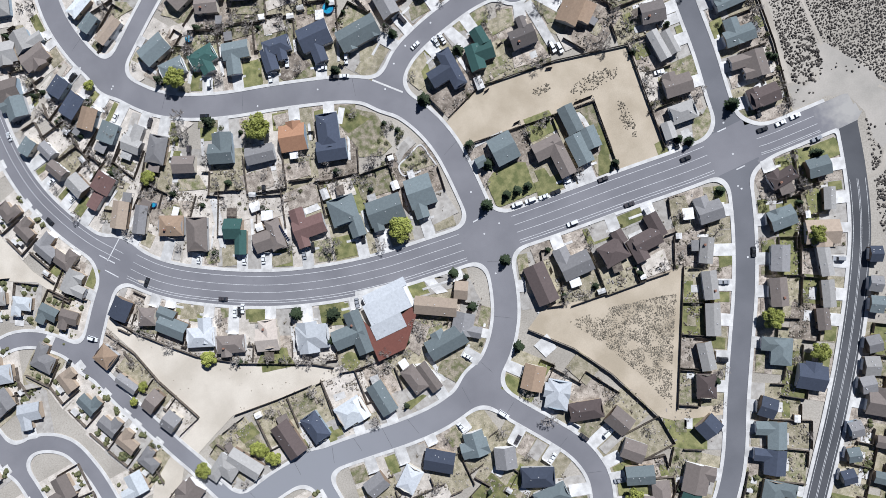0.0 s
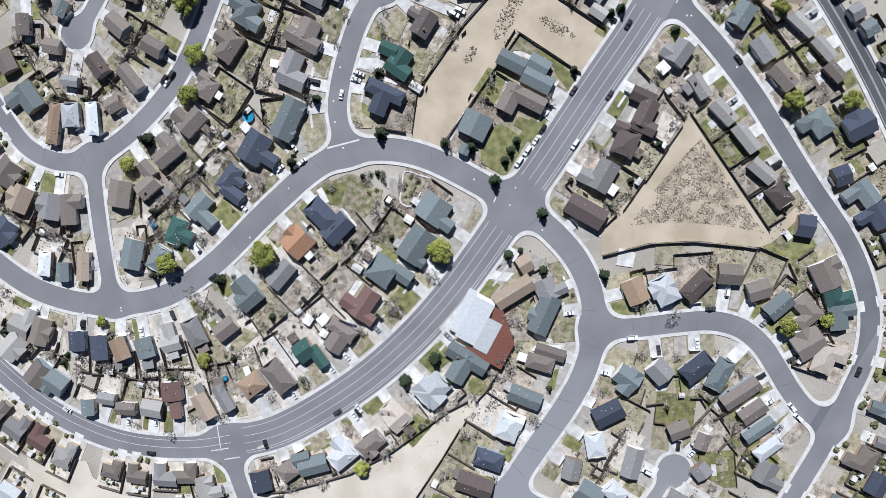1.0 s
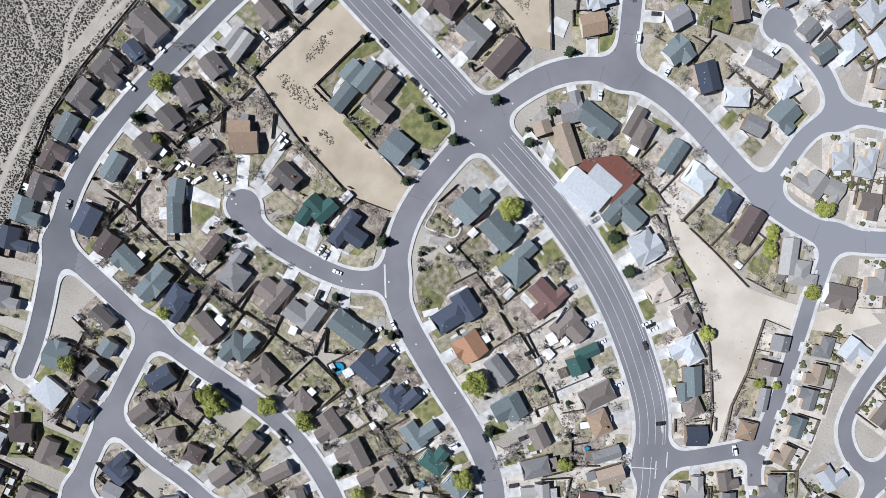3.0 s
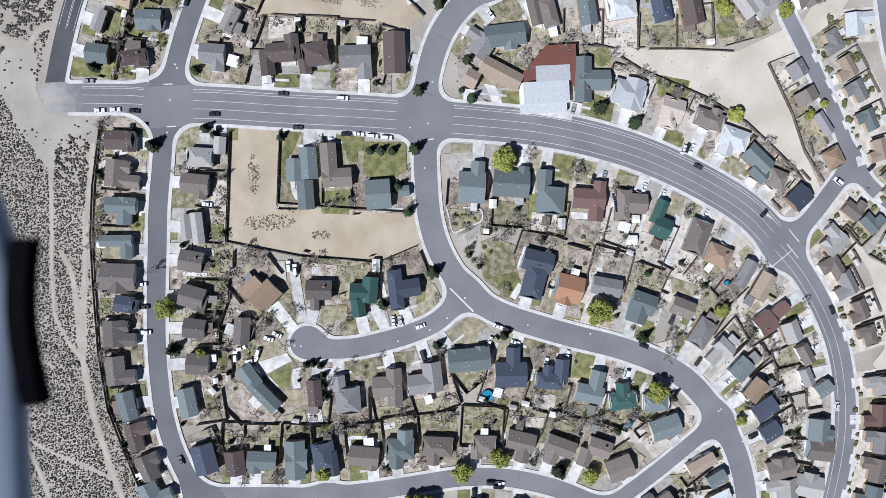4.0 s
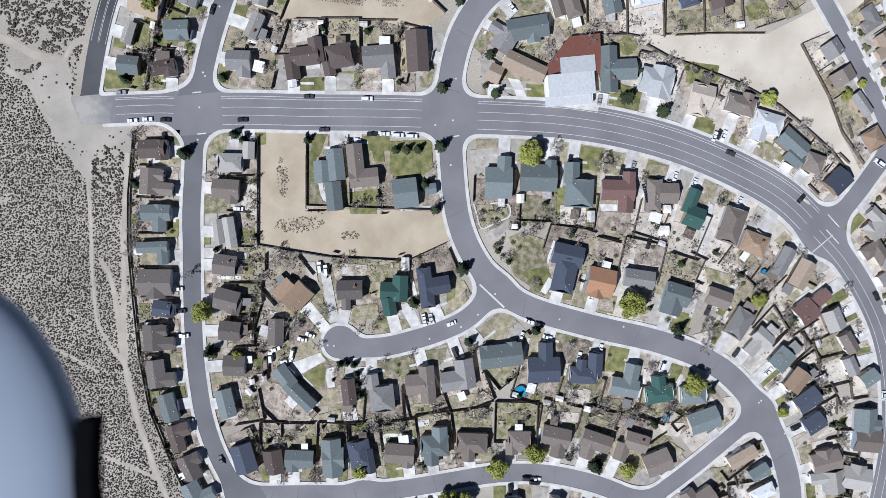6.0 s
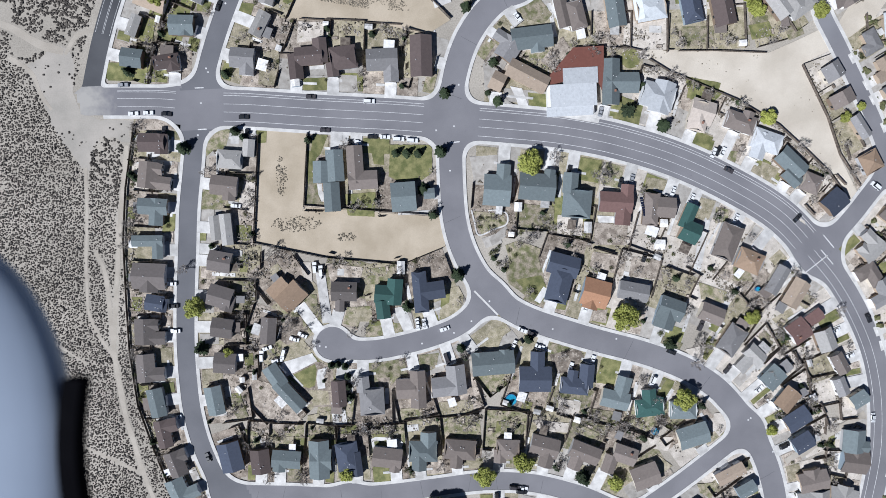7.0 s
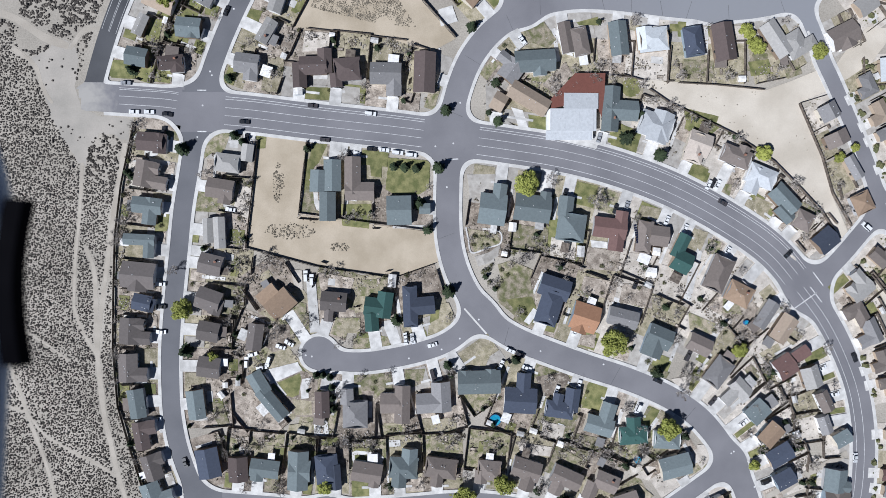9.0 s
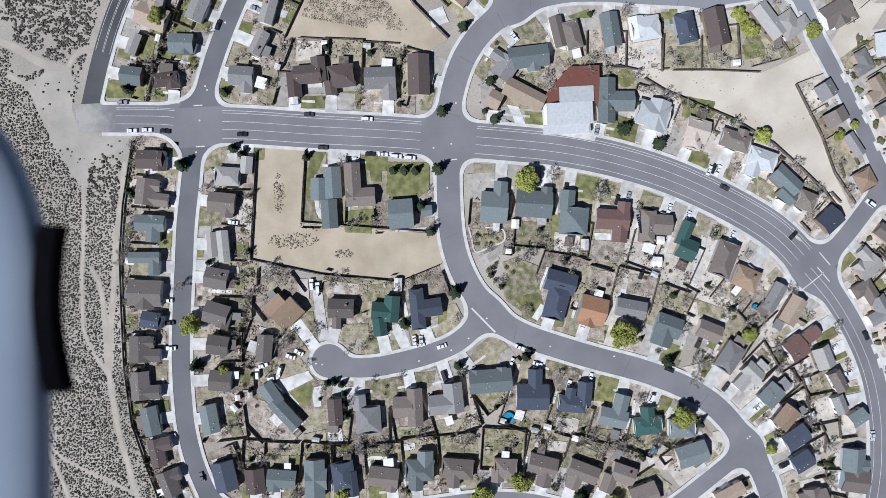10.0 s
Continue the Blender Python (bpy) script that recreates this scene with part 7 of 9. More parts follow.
tree('bare', 42.7, -19.7, 2.8)
tree('bare', 49.2, -11.8, 3.0)
tree('shrub', 50.4, -6.4, 1.5)
tree('bare', 74.4, -18.4, 3.0)
tree('bare', 165.2, -79.1, 4.2)
tree('bare', 182.9, -71.2, 3.6)
tree('bare', 195.4, -74.0, 4.0)
tree('bare', 156.0, -46.5, 3.6)
tree('bare', 183.9, -57.5, 4.0)
tree('bare', 130.5, -62.7, 4.4)
tree('leafy', 164.6, -106.4, 3.2)
tree('shrub', 114.1, -57.2, 1.8)
tree('shrub', 116.9, -61.3, 1.8)
tree('shrub', 36.8, -14.9, 1.9)
tree('shrub', 39.5, -19.7, 1.6)
tree('evergreen', 42.2, -22.8, 1.5)
tree('shrub', 45.2, -13.9, 1.4)
tree('bare', 40.1, -21.0, 2.6)
tree('shrub', 47.9, -16.5, 1.3)
tree('leafy', 159.8, 95.5, 3.2)
tree('leafy', 163.6, 88.3, 3.8)
tree('leafy', 156.4, -52.3, 3.4)

# smaller yard planting behind and beside the houses
prng = random.Random(77)
for (x, y, rot, w, d, gap, back, left, right, gx_, front, wx0, wx1, near_home, rng) in HOUSES:
    m = pose(x, y, 0, 0, 0, rot)
    for k in range((6 if y < -90 else 4) if near_home else 4 if y < -90 else 1):
        kind = prng.choice(("bare", "bare", "bare", "bare", "shrub", "evergreen", "shrub"))
        if prng.random() < 0.68:
            lx, ly = prng.uniform(-left + 1, right - 1), prng.uniform(d / 2 + 2.0, max(back - 0.8, d / 2 + 2.2))
        else:
            lx, ly = prng.choice((-left + 1.3, right - 1.3)), prng.uniform(front - 3.5, front + 2)
        p = m @ Vector((lx, ly, 0))
        r = {"bare": prng.uniform(2.2, 4.2), "shrub": prng.uniform(0.8, 1.7), "evergreen": prng.uniform(1.2, 2.2)}[kind]
        if kerb_distance(p.x, p.y) < 2.6:
            continue
        if np.min(np.hypot(HOUSE_XY[:, 0] - p.x, HOUSE_XY[:, 1] - p.y)) < 7.0 + r * 0.3:
            continue
        if any(inside(p.x, p.y, q) for q in (U_LOT, TRIANGLE, STRIP, DESERT)):
            continue
        tree(kind, p.x, p.y, r)


# ---- sagebrush on the open ground ----
def scatter(name, outline, count, z, r0, r1, label, clump=0.0, material=M_SAGE):
    rng = random.Random(len(outline) * 7 + count)
    xs, ys = [p[0] for p in outline], [p[1] for p in outline]
    x0, x1, y0, y1 = max(min(xs), -195), min(max(xs), 330), max(min(ys), -150), min(max(ys), 165)
    g = Geo()
    made = 0
    track_pts = np.array([(p.x, p.y, w) for line, w in TRACKS for p in line])
    for k in range(count * 6):
        if made >= count:
            break
        x, y = rng.uniform(x0, x1), rng.uniform(y0, y1)
        if not inside(x, y, outline) or kerb_distance(x, y) < 3.0 or (inside(x, y, APRON) and rng.random() < 0.97) or np.min(np.hypot(HOUSE_XY[:, 0] - x, HOUSE_XY[:, 1] - y)) < 10:
            continue
        if noise.noise((x * 0.06, y * 0.06, 3.0)) < clump or rng.random() > 0.55 + noise.noise((x * 0.3, y * 0.3, 9.0)):
            continue
        if z < 0.1 and np.any(np.hypot(track_pts[:, 0] - x, track_pts[:, 1] - y) < track_pts[:, 2] / 2 + 0.7):
            continue
        brush(g, x, y, z, rng.uniform(r0, r1) * (1.5 if rng.random() < 0.08 else 1), rng)
        made += 1
    tagged(new(name, g.done(name, material)), label, "scrub", kind="stuff")


def thicket(name, outline, pitch, r0, r1, label):
    """Sagebrush that stands everywhere about as far apart, thinner here and there."""
    rng = random.Random(int(pitch * 1000))
    xs, ys = [q[0] for q in outline], [q[1] for q in outline]
    tp = np.array([(q.x, q.y, w) for line, w in TRACKS for q in line])
    g = Geo()
    y = max(min(ys), -150)
    while y < min(max(ys), 165):
        x = max(min(xs), -195) + rng.uniform(0, pitch)
        while x < max(xs):
            px, py = x + rng.uniform(-0.42, 0.42) * pitch, y + rng.uniform(-0.42, 0.42) * pitch
            x += pitch
            n = noise.noise((px * 0.05, py * 0.05, 2.0)) + 0.5 * noise.noise((px * 0.22, py * 0.22, 5.0))
            if rng.random() > 0.96 + n * 0.55 or not inside(px, py, outline):
                continue
            if inside(px, py, APRON) and rng.random() < 0.97:
                continue
            if np.any(np.hypot(tp[:, 0] - px, tp[:, 1] - py) < tp[:, 2] / 2 + 0.5):
                continue
            brush(g, px, py, 0.0, rng.uniform(r0, r1) * (1.35 if rng.random() < 0.1 else 1), rng)
        y += pitch * 0.9
    tagged(new(name, g.done(name, M_SAGE)), label, "scrub", kind="stuff")


SOUTH_SLOPE = [(-129.2, 21.7), (-132.1, 1.9), (-133.2, -23.8), (-133.7, -49.3), (-132.0, -75.4), (-126.4, -96.6), (-119.9, -118.5), (-108.5, -150.1), (-203.7, -150.5), (-200.3, 101.7), (-177.5, 91.6), (-165.8, 75.4), (-157.2, 52.9), (-145.7, 30.2)]
NORTH_SLOPE = [(-123.5, 55.4), (-129.2, 21.7), (-145.7, 30.2), (-157.2, 52.9), (-165.8, 75.4), (-177.5, 91.6), (-200.3, 101.7), (-198.8, 168.5), (-113.9, 167.5), (-120.8, 134.0), (-143.9, 83.2), (-144.3, 56.8)]
thicket("sagebrush", SOUTH_SLOPE, 0.94, 0.25, 0.54, "dense grey sagebrush scrub on the desert slope")
scatter("sagebrush", NORTH_SLOPE, 6000, 0.0, 0.25, 0.62, "patchy grey sagebrush scrub beside dirt tracks", -0.12)
scatter("sagebrush", [(-42.5, 105.6), (-15.1, 99.2), (6.0, 96.9), (-4.0, 113.0), (-13.0, 132.9), (-18.0, 150.8), (-30.2, 127.3)], 5200, 0.285, 0.1, 0.3, "low grey scrub on the triangular sand lot", -0.5, M_TUFT)
scatter("sagebrush", [(-54.4, 25.8), (-55.3, 18.9), (-57.3, 16.1), (-59.3, 18.9), (-60.0, 25.8), (-59.1, 32.7), (-57.2, 35.5), (-55.2, 32.8)], 150, 0.285, 0.16, 0.42, "sparse tufts of scrub on the sand lot", -0.9, M_TUFT)
scatter("sagebrush", [(-40.0, 3.9), (-43.6, 1.2), (-52.3, 0.1), (-61.0, 1.2), (-64.5, 3.9), (-61.0, 6.7), (-52.3, 7.9), (-43.6, 6.7)], 230, 0.285, 0.16, 0.42, "sparse tufts of scrub on the sand lot", -0.9, M_TUFT)
scatter("sagebrush", [(-25.0, -3.4), (-26.4, -5.0), (-29.7, -5.7), (-33.0, -5.0), (-34.3, -3.4), (-33.0, -1.7), (-29.7, -1.0), (-26.4, -1.7)], 70, 0.285, 0.16, 0.42, "sparse tufts of scrub on the sand lot", -0.9, M_TUFT)
scatter("sagebrush", STRIP, 120, 0.285, 0.15, 0.3, "sparse tufts of scrub on the sand lot", 0.1, M_TUFT)


# ---- parked cars ----
def car_meshes(kind, paint):
    L, Wd, H = (4.6, 1.8, 0.82) if kind == "car" else (5.2, 1.95, 0.95)
    B = Geo()
    B.box(-L / 2, L / 2, -Wd / 2, Wd / 2, 0.32, H, 0.955)
    B.box(-L / 2 + 0.05, L / 2 - 0.05, -Wd / 2 + 0.1, Wd / 2 - 0.1, 0.2, 0.34)
    if kind == "car":
        cab, roof = (-L * 0.30, L * 0.17), (-L * 0.2, L * 0.06)
        top = 1.42
    else:
        cab, roof = (-L * 0.46, L * 0.24), (-L * 0.43, L * 0.14)
        top = 1.85
    C, R = Geo(), Geo()
    i = 0
    w0, w1 = Wd / 2 - 0.12, Wd / 2 - 0.26
    C.v = [(cab[0], -w0, H), (cab[1], -w0, H), (cab[1], w0, H), (cab[0], w0, H), (roof[0], -w1, top), (roof[1], -w1, top), (roof[1], w1, top), (roof[0], w1, top)]
    C.f = [(0, 1, 5, 4), (1, 2, 6, 5), (2, 3, 7, 6), (3, 0, 4, 7), (4, 5, 6, 7)]
    R.box(roof[0] - 0.03, roof[1] + 0.03, -w1 - 0.02, w1 + 0.02, top - 0.02, top + 0.05, 0.94)
    Wh = Geo()
    n = 12
    for k in range(n):
        a, b = 6.283 * k / n, 6.283 * (k + 1) / n
        p, q = (0.32 * math.cos(a), 0.32 * math.sin(a)), (0.32 * math.cos(b), 0.32 * math.sin(b))
        Wh.poly((p[0], -0.1, p[1]), (q[0], -0.1, q[1]), (q[0], 0.1, q[1]), (p[0], 0.1, p[1]))
    Wh.poly(*[(0.32 * math.cos(6.283 * k / n), -0.1, 0.32 * math.sin(6.283 * k / n)) for k in range(n)])
    Wh.poly(*[(0.32 * math.cos(-6.283 * k / n), 0.1, 0.32 * math.sin(-6.283 * k / n)) for k in range(n)])
    pm = CAR_PAINT[paint]
    return (B.done("body", pm), C.done("glasshouse", M_GLASS), R.done("roof_panel", pm), Wh.done("wheel", M_TYRE), L, Wd)


CAR_CACHE = {}
CAR_XY = []
CAR_WORDS = {"wh": "white", "bk": "black", "gr": "silver-grey", "kb": "dark"}


def car(x, y, rot, paint, kind):
    if (kind, paint) not in CAR_CACHE:
        CAR_CACHE[kind, paint] = car_meshes(kind, paint)
    b, c, r, wme, L, Wd = CAR_CACHE[kind, paint]
    CAR_XY.append((x, y))
    z = ROAD_Z if kerb_distance(x, y) < 0 else WALK_Z + 0.04
    e = thing("car" if kind == "car" else "van", x, y, z, rot, f"{CAR_WORDS[paint]} parked {'car' if kind == 'car' else 'van'} beside the kerb or on a driveway", kind, "parked vehicles")
    part("body", b, e)
    part("glasshouse", c, e, "dark glass windows")
    part("roof_panel", r, e)
    for sx in (-1, 1):
        for sy in (-1, 1):
            part("wheel", wme, e, "", pose(sx * L * 0.31, sy * (Wd / 2 - 0.1), 0.32))


car(-41.3, 61.1, 354, 'kb', 'car')
car(-15.1, 57.6, 355, 'wh', 'van')
car(-36.0, 45.7, 355, 'kb', 'car')
car(-14.6, 41.6, 355, 'bk', 'car')
car(-8.8, 41.1, 354, 'wh', 'car')
car(-2.8, 39.9, 354, 'wh', 'van')
car(3.4, 38.9, 353, 'wh', 'van')
car(-121.3, 57.8, 358, 'wh', 'car')
car(-114.6, 57.8, 358, 'wh', 'car')
car(-106.6, 56.8, 353, 'bk', 'car')
car(-124.7, 70.7, 358, 'gr', 'car')
car(-72.1, 53.6, 356, 'bk', 'car')
car(-25.1, 38.7, 85, 'bk', 'car')
car(-22.1, 37.9, 85, 'wh', 'van')
car(-21.0, 37.7, 85, 'wh', 'car')
car(13.1, -48.7, 197, 'wh', 'car')
car(0.8, -45.1, 282, 'wh', 'car')
car(4.0, -45.9, 284, 'wh', 'car')
car(49.3, -51.5, 333, 'wh', 'car')
car(53.9, -53.4, 336, 'kb', 'car')
car(149.0, 17.3, 331, 'kb', 'car')
car(144.2, 26.3, 63, 'bk', 'car')
car(142.1, 25.7, 63, 'wh', 'car')
car(146.4, 25.8, 63, 'wh', 'car')
car(180.6, -6.8, 44, 'bk', 'car')
car(218.0, 6.2, 139, 'wh', 'van')
car(119.0, -66.3, 335, 'bk', 'car')
car(-62.2, -55.7, 251, 'wh', 'van')
car(74.7, 21.3, 78, 'bk', 'car')
car(214.9, -104.0, 269, 'wh', 'car')
car(145.2, -76.2, 48, 'kb', 'car')
car(45.0, -58.2, 63, 'wh', 'car')
car(98.2, 14.3, 73, 'bk', 'car')
car(-78.7, 13.8, 171, 'wh', 'car')
car(-108.2, 49.1, 85, 'bk', 'car')
car(-110.5, -41.9, 177, 'wh', 'car')
car(-110.5, -20.0, 175, 'wh', 'car')
car(-110.5, -30.3, 175, 'bk', 'car')
car(-113.2, -82.2, 187, 'wh', 'car')
car(-117.0, -83.3, 187, 'wh', 'car')
car(81.6, -67.7, 71, 'wh', 'car')
car(235.1, 12.0, 41, 'bk', 'car')
car(71.2, -70.3, 69, 'wh', 'car')
car(-107.5, 24.5, 80, 'kb', 'car')
car(-100.5, -102.2, 108, 'bk', 'car')
car(41.8, -126.4, 351, 'kb', 'van')
car(-94.8, -77.1, 185, 'wh', 'van')
car(45.8, -127.0, 349, 'wh', 'car')
car(45.0, -128.4, 349, 'bk', 'van')
car(110.0, -157.1, 289, 'wh', 'car')
car(79.6, -42.5, 69, 'wh', 'car')
car(214.9, -104.1, 269, 'wh', 'car')
car(22.6, 146.5, 118, 'kb', 'car')
car(-79.7, 103.4, 66, 'bk', 'car')
car(213.5, -56.0, 293, 'bk', 'car')
car(30.4, -162.8, 83, 'wh', 'car')
car(50.9, 122.4, 122, 'wh', 'van')
car(45.2, 200.0, 68, 'wh', 'car')
car(48.0, 204.6, 77, 'wh', 'car')
car(17.4, 216.9, 9, 'bk', 'car')
car(107.8, -20.9, 72, 'bk', 'car')
car(57.1, -59.7, 338, 'wh', 'car')
car(-13.4, 73.0, 355, 'bk', 'car')
car(-44.9, -16.5, 92, 'wh', 'van')
car(-42.2, -18.2, 92, 'wh', 'van')
car(-56.6, -49.1, 160, 'wh', 'car')
car(-52.7, -47.4, 150, 'wh', 'car')
car(-72.1, -56.0, 88, 'wh', 'van')
car(-69.3, -52.5, 15, 'wh', 'car')
car(-65.2, -58.4, 8, 'wh', 'van')
car(0.8, -46.2, 92, 'wh', 'car')
car(3.7, -45.5, 92, 'wh', 'car')



# ---- pools, sheds ----
def pool(x, y, r):
    e = thing("swimming_pool", x, y, 0.15, 0, "round blue above-ground swimming pool in a back yard", "pool")
    g = Geo()
    g.disc(0, 0, r, 0, 1.2, 28, r - 0.22)
    part("wall", g.done("wall", M_POOLRIM), e)
    g = Geo()
    g.disc(0, 0, r - 0.2, 0.2, 1.08, 28)
    part("water", g.done("water", M_POOL), e)


pool(42.3, -84.0, 2.7)
pool(109.8, -103.7, 1.7)
pool(160.9, -39.0, 1.2)


def shed(x, y, rot, w, d):
    e = thing("garden_shed", x, y, 0.15, rot, "small garden shed with a pale gabled roof", "shed", "garden sheds")
    g = Geo()
    walls(g, -w / 2, w / 2, -d / 2, d / 2, 1.9, "x", d * 0.15)
    part("wall", g.done("wall", WALLS[int(abs(x)) % 6]), e)
    g = Geo()
    gable(g, -w / 2, w / 2, -d / 2, d / 2, 1.9, d * 0.15, "x", 0.12, 0.06)
    part("roof", g.done("roof", M_SHED), e)


srng = random.Random(5)
for (x, y, rot, w, d, gap, back, left, right, gx_, front, wx0, wx1, near_home, rng) in HOUSES:
    if back - d / 2 > 6 and srng.random() < 0.25:
        m = pose(x, y, 0, 0, 0, rot)
        p = m @ Vector((srng.choice((-left + 2.0, right - 2.0)), back - 1.9, 0))
        if kerb_distance(p.x, p.y) > 3 and np.min(np.hypot(HOUSE_XY[:, 0] - p.x, HOUSE_XY[:, 1] - p.y)) > 9:
            shed(p.x, p.y, rot, srng.uniform(2.2, 3.4), srng.uniform(1.8, 2.6))

shed(-23.9, 19.5, -6, 5.1, 3.0)
shed(-5.4, -18.8, 85, 5.8, 3.4)
shed(50.1, 5.9, 85, 4.0, 3.3)
shed(81.8, -5.4, 85, 5.0, 3.4)
shed(117.2, -5.5, -7, 3.4, 3.4)
shed(115.1, -15.3, -6, 4.4, 4.4)
shed(-3.4, -102.4, -6, 6.6, 2.4)
shed(17.4, -103.5, -7, 13.0, 3.2)
shed(-47.7, 68.0, 92, 4.4, 3.8)

# ---- lawns and street details ----
def lawn_patch(kind, *outline):
    words = {"lawn": "mown green lawn beside a house", "mixed": "patchy olive grass in a yard", "gravel": "pale gravel front yard", "dry": "dry yellowish grass in a yard", "dirt": "bare sandy fenced yard", "sand": "pale bare sandy yard", "soil": "dark bare soil in a yard", "pad": "pale concrete pad beside a house"}
    g = Geo()
    k = len(PATCHES)
    z = 0.345 + 0.0005 * k
    PATCHES.append(outline)
    cx, cy = sum(p[0] for p in outline) / len(outline), sum(p[1] for p in outline) / len(outline)
    rim = []
    for i in range(len(outline)):
        p, q = Vector(outline[i - 1]), Vector(outline[i])
        n = max(2, int((q - p).length / 1.2))
        for s in range(n):
            w = p.lerp(q, s / n)
            j = 0.25 * noise.noise((w.x, w.y, k))
            px, py = w.x + (cx - w.x) * 0.04 * j * 4, w.y + (cy - w.y) * 0.04 * j * 4
            for _ in range(40):
                if kerb_distance(px, py) > (0.3 if kind == "pad" else 1.45):
                    break
                px, py = px + (cx - px) * 0.04, py + (cy - py) * 0.04
            rim.append((px, py))
    g.poly(*[(x, y, z) for x, y in rim])
    n = len(rim)
    for i in range(n):
        a, c = rim[i - 1], rim[i]
        g.poly((a[0], a[1], 0.1), (c[0], c[1], 0.1), (c[0], c[1], z), (a[0], a[1], z))
    name = {"lawn": "lawn", "mixed": "lawn", "dry": "lawn", "pad": "concrete_pad"}.get(kind, "yard_patch")
    tagged(new(name, g.done(name, M_DRIVE if kind == "pad" else YARDS[kind])), words[kind], {"pad": "pavement"}.get(kind, "yard"), kind="structure")


PATCHES = []
lawn_patch('lawn', *[(105.4 + 4.5 * math.cos(k * 0.524), 70.7 + 4.5 * math.sin(k * 0.524)) for k in range(12)])
lawn_patch('lawn', (-7.1, 37.6), (12.2, 36.5), (11.5, 23.6), (7.0, 20.9), (-4.6, 20.9), (-8.4, 23.4))
lawn_patch('lawn', (-16.2, 39.6), (-9.8, 38.9), (-10.3, 28.6), (-14.9, 29.3))
lawn_patch('lawn', (-29.1, 16.3), (-14.9, 16.4), (-16.2, 5.2), (-28.3, 6.5))
lawn_patch('lawn', (-44.9, 36.8), (-42.5, 36.8), (-41.6, 16.9), (-45.7, 13.7))
lawn_patch('gravel', (29.1, 30.2), (42.2, 30.3), (41.0, 21.1), (30.5, 19.8))
lawn_patch('mixed', (49.0, 5.4), (66.1, 5.5), (65.0, -5.1), (49.1, -5.1))
lawn_patch('mixed', (43.6, -28.7), (52.5, -22.0), (60.0, -23.1), (60.8, -29.5), (55.6, -38.9))
lawn_patch('mixed', (29.8, 5.1), (43.5, 3.0), (44.6, -1.7), (32.9, -6.5), (30.4, 0.9))
lawn_patch('gravel', (32.6, -7.8), (40.7, -5.4), (42.1, -10.2), (34.4, -12.3))
lawn_patch('mixed', (43.4, -11.5), (49.7, -9.6), (59.8, -14.1), (58.1, -21.8), (46.2, -23.1))
lawn_patch('lawn', (86.5, -66.1), (97.9, -69.4), (96.3, -78.3), (83.5, -75.9))
lawn_patch('mixed', (61.0, -58.3), (76.1, -62.0), (71.7, -71.6), (60.3, -66.0))
lawn_patch('mixed', (-29.3, -36.0), (-20.1, -36.0), (-20.3, -42.5), (-29.3, -42.5))
lawn_patch('lawn', (-21.5, -42.4), (-7.5, -44.9), (-6.8, -49.3), (-23.8, -49.4))
lawn_patch('lawn', (12.5, -32.6), (19.2, -32.2), (16.5, -42.5), (11.1, -43.8))
lawn_patch('lawn', (130.2, 61.4), (147.0, 57.5), (143.9, 49.6), (132.4, 50.8))
lawn_patch('lawn', (133.5, 33.6), (143.1, 31.1), (140.6, 24.4), (133.0, 27.0))
lawn_patch('lawn', (96.4, 50.4), (107.8, 47.9), (105.4, 38.7), (95.9, 42.6))
lawn_patch('dry', (133.0, 5.7), (142.5, 3.1), (138.7, -6.2), (132.6, -3.6))
lawn_patch('lawn', (-112.5, 76.5), (-105.0, 75.9), (-105.6, 70.9), (-112.5, 71.6))
lawn_patch('lawn', (-115.3, 99.1), (-108.2, 99.3), (-110.1, 90.6), (-115.5, 91.2))
lawn_patch('lawn', (-132.1, 79.3), (-120.3, 78.2), (-121.0, 72.5), (-131.6, 73.2))
lawn_patch('lawn', (-111.0, 12.4), (-105.5, 11.9), (-106.1, 4.7), (-111.1, 5.6))
lawn_patch('mixed', (-89.2, 48.5), (-82.2, 49.3), (-82.4, 38.4), (-88.7, 39.7))
lawn_patch('lawn', (-130.5, -65.4), (-125.4, -66.4), (-125.6, -75.5), (-130.1, -74.0))
lawn_patch('dry', (-132.0, -37.7), (-124.9, -37.9), (-125.1, -46.9), (-131.6, -47.3))
lawn_patch('lawn', (-45.4, 69.8), (-32.2, 69.3), (-33.2, 64.2), (-45.4, 64.8))
lawn_patch('dirt', (-0.8, 67.2), (7.7, 67.3), (6.9, 58.3), (-1.3, 58.7))
lawn_patch('lawn', (57.5, 57.8), (66.0, 56.6), (65.5, 48.0), (57.7, 49.2))
lawn_patch('gravel', (-30.2, 70.6), (-20.0, 69.5), (-20.0, 62.6), (-30.2, 62.9))
lawn_patch('mixed', (163.1, 87.9), (169.9, 86.7), (168.8, 78.8), (159.3, 78.7))
lawn_patch('dry', (165.0, 20.5), (173.3, 16.6), (169.5, 11.2), (163.9, 14.6))
lawn_patch('lawn', (82.2, -76.9), (88.9, -65.0), (98.4, -70.8), (91.3, -81.0))
lawn_patch('lawn', (97.5, 43.4), (100.4, 54.0), (110.5, 49.9), (107.6, 39.2))
lawn_patch('lawn', (130.5, 27.0), (133.6, 37.1), (142.5, 32.7), (138.7, 23.4))
lawn_patch('dirt', (-78.4, -66.1), (-70.0, -68.9), (-59.2, -82.8), (-56.1, -87.6), (-74.8, -88.6), (-79.8, -76.6))

lawn_patch('mixed', (-88.1, 51.6), (-78.0, 50.6), (-81.2, 41.2), (-86.5, 40.0), (-90.5, 37.1), (-91.6, 38.4), (-89.7, 47.2))
lawn_patch('lawn', (-68.6, 48.4), (-62.2, 48.3), (-63.0, 41.7), (-66.3, 41.5), (-68.6, 43.8))
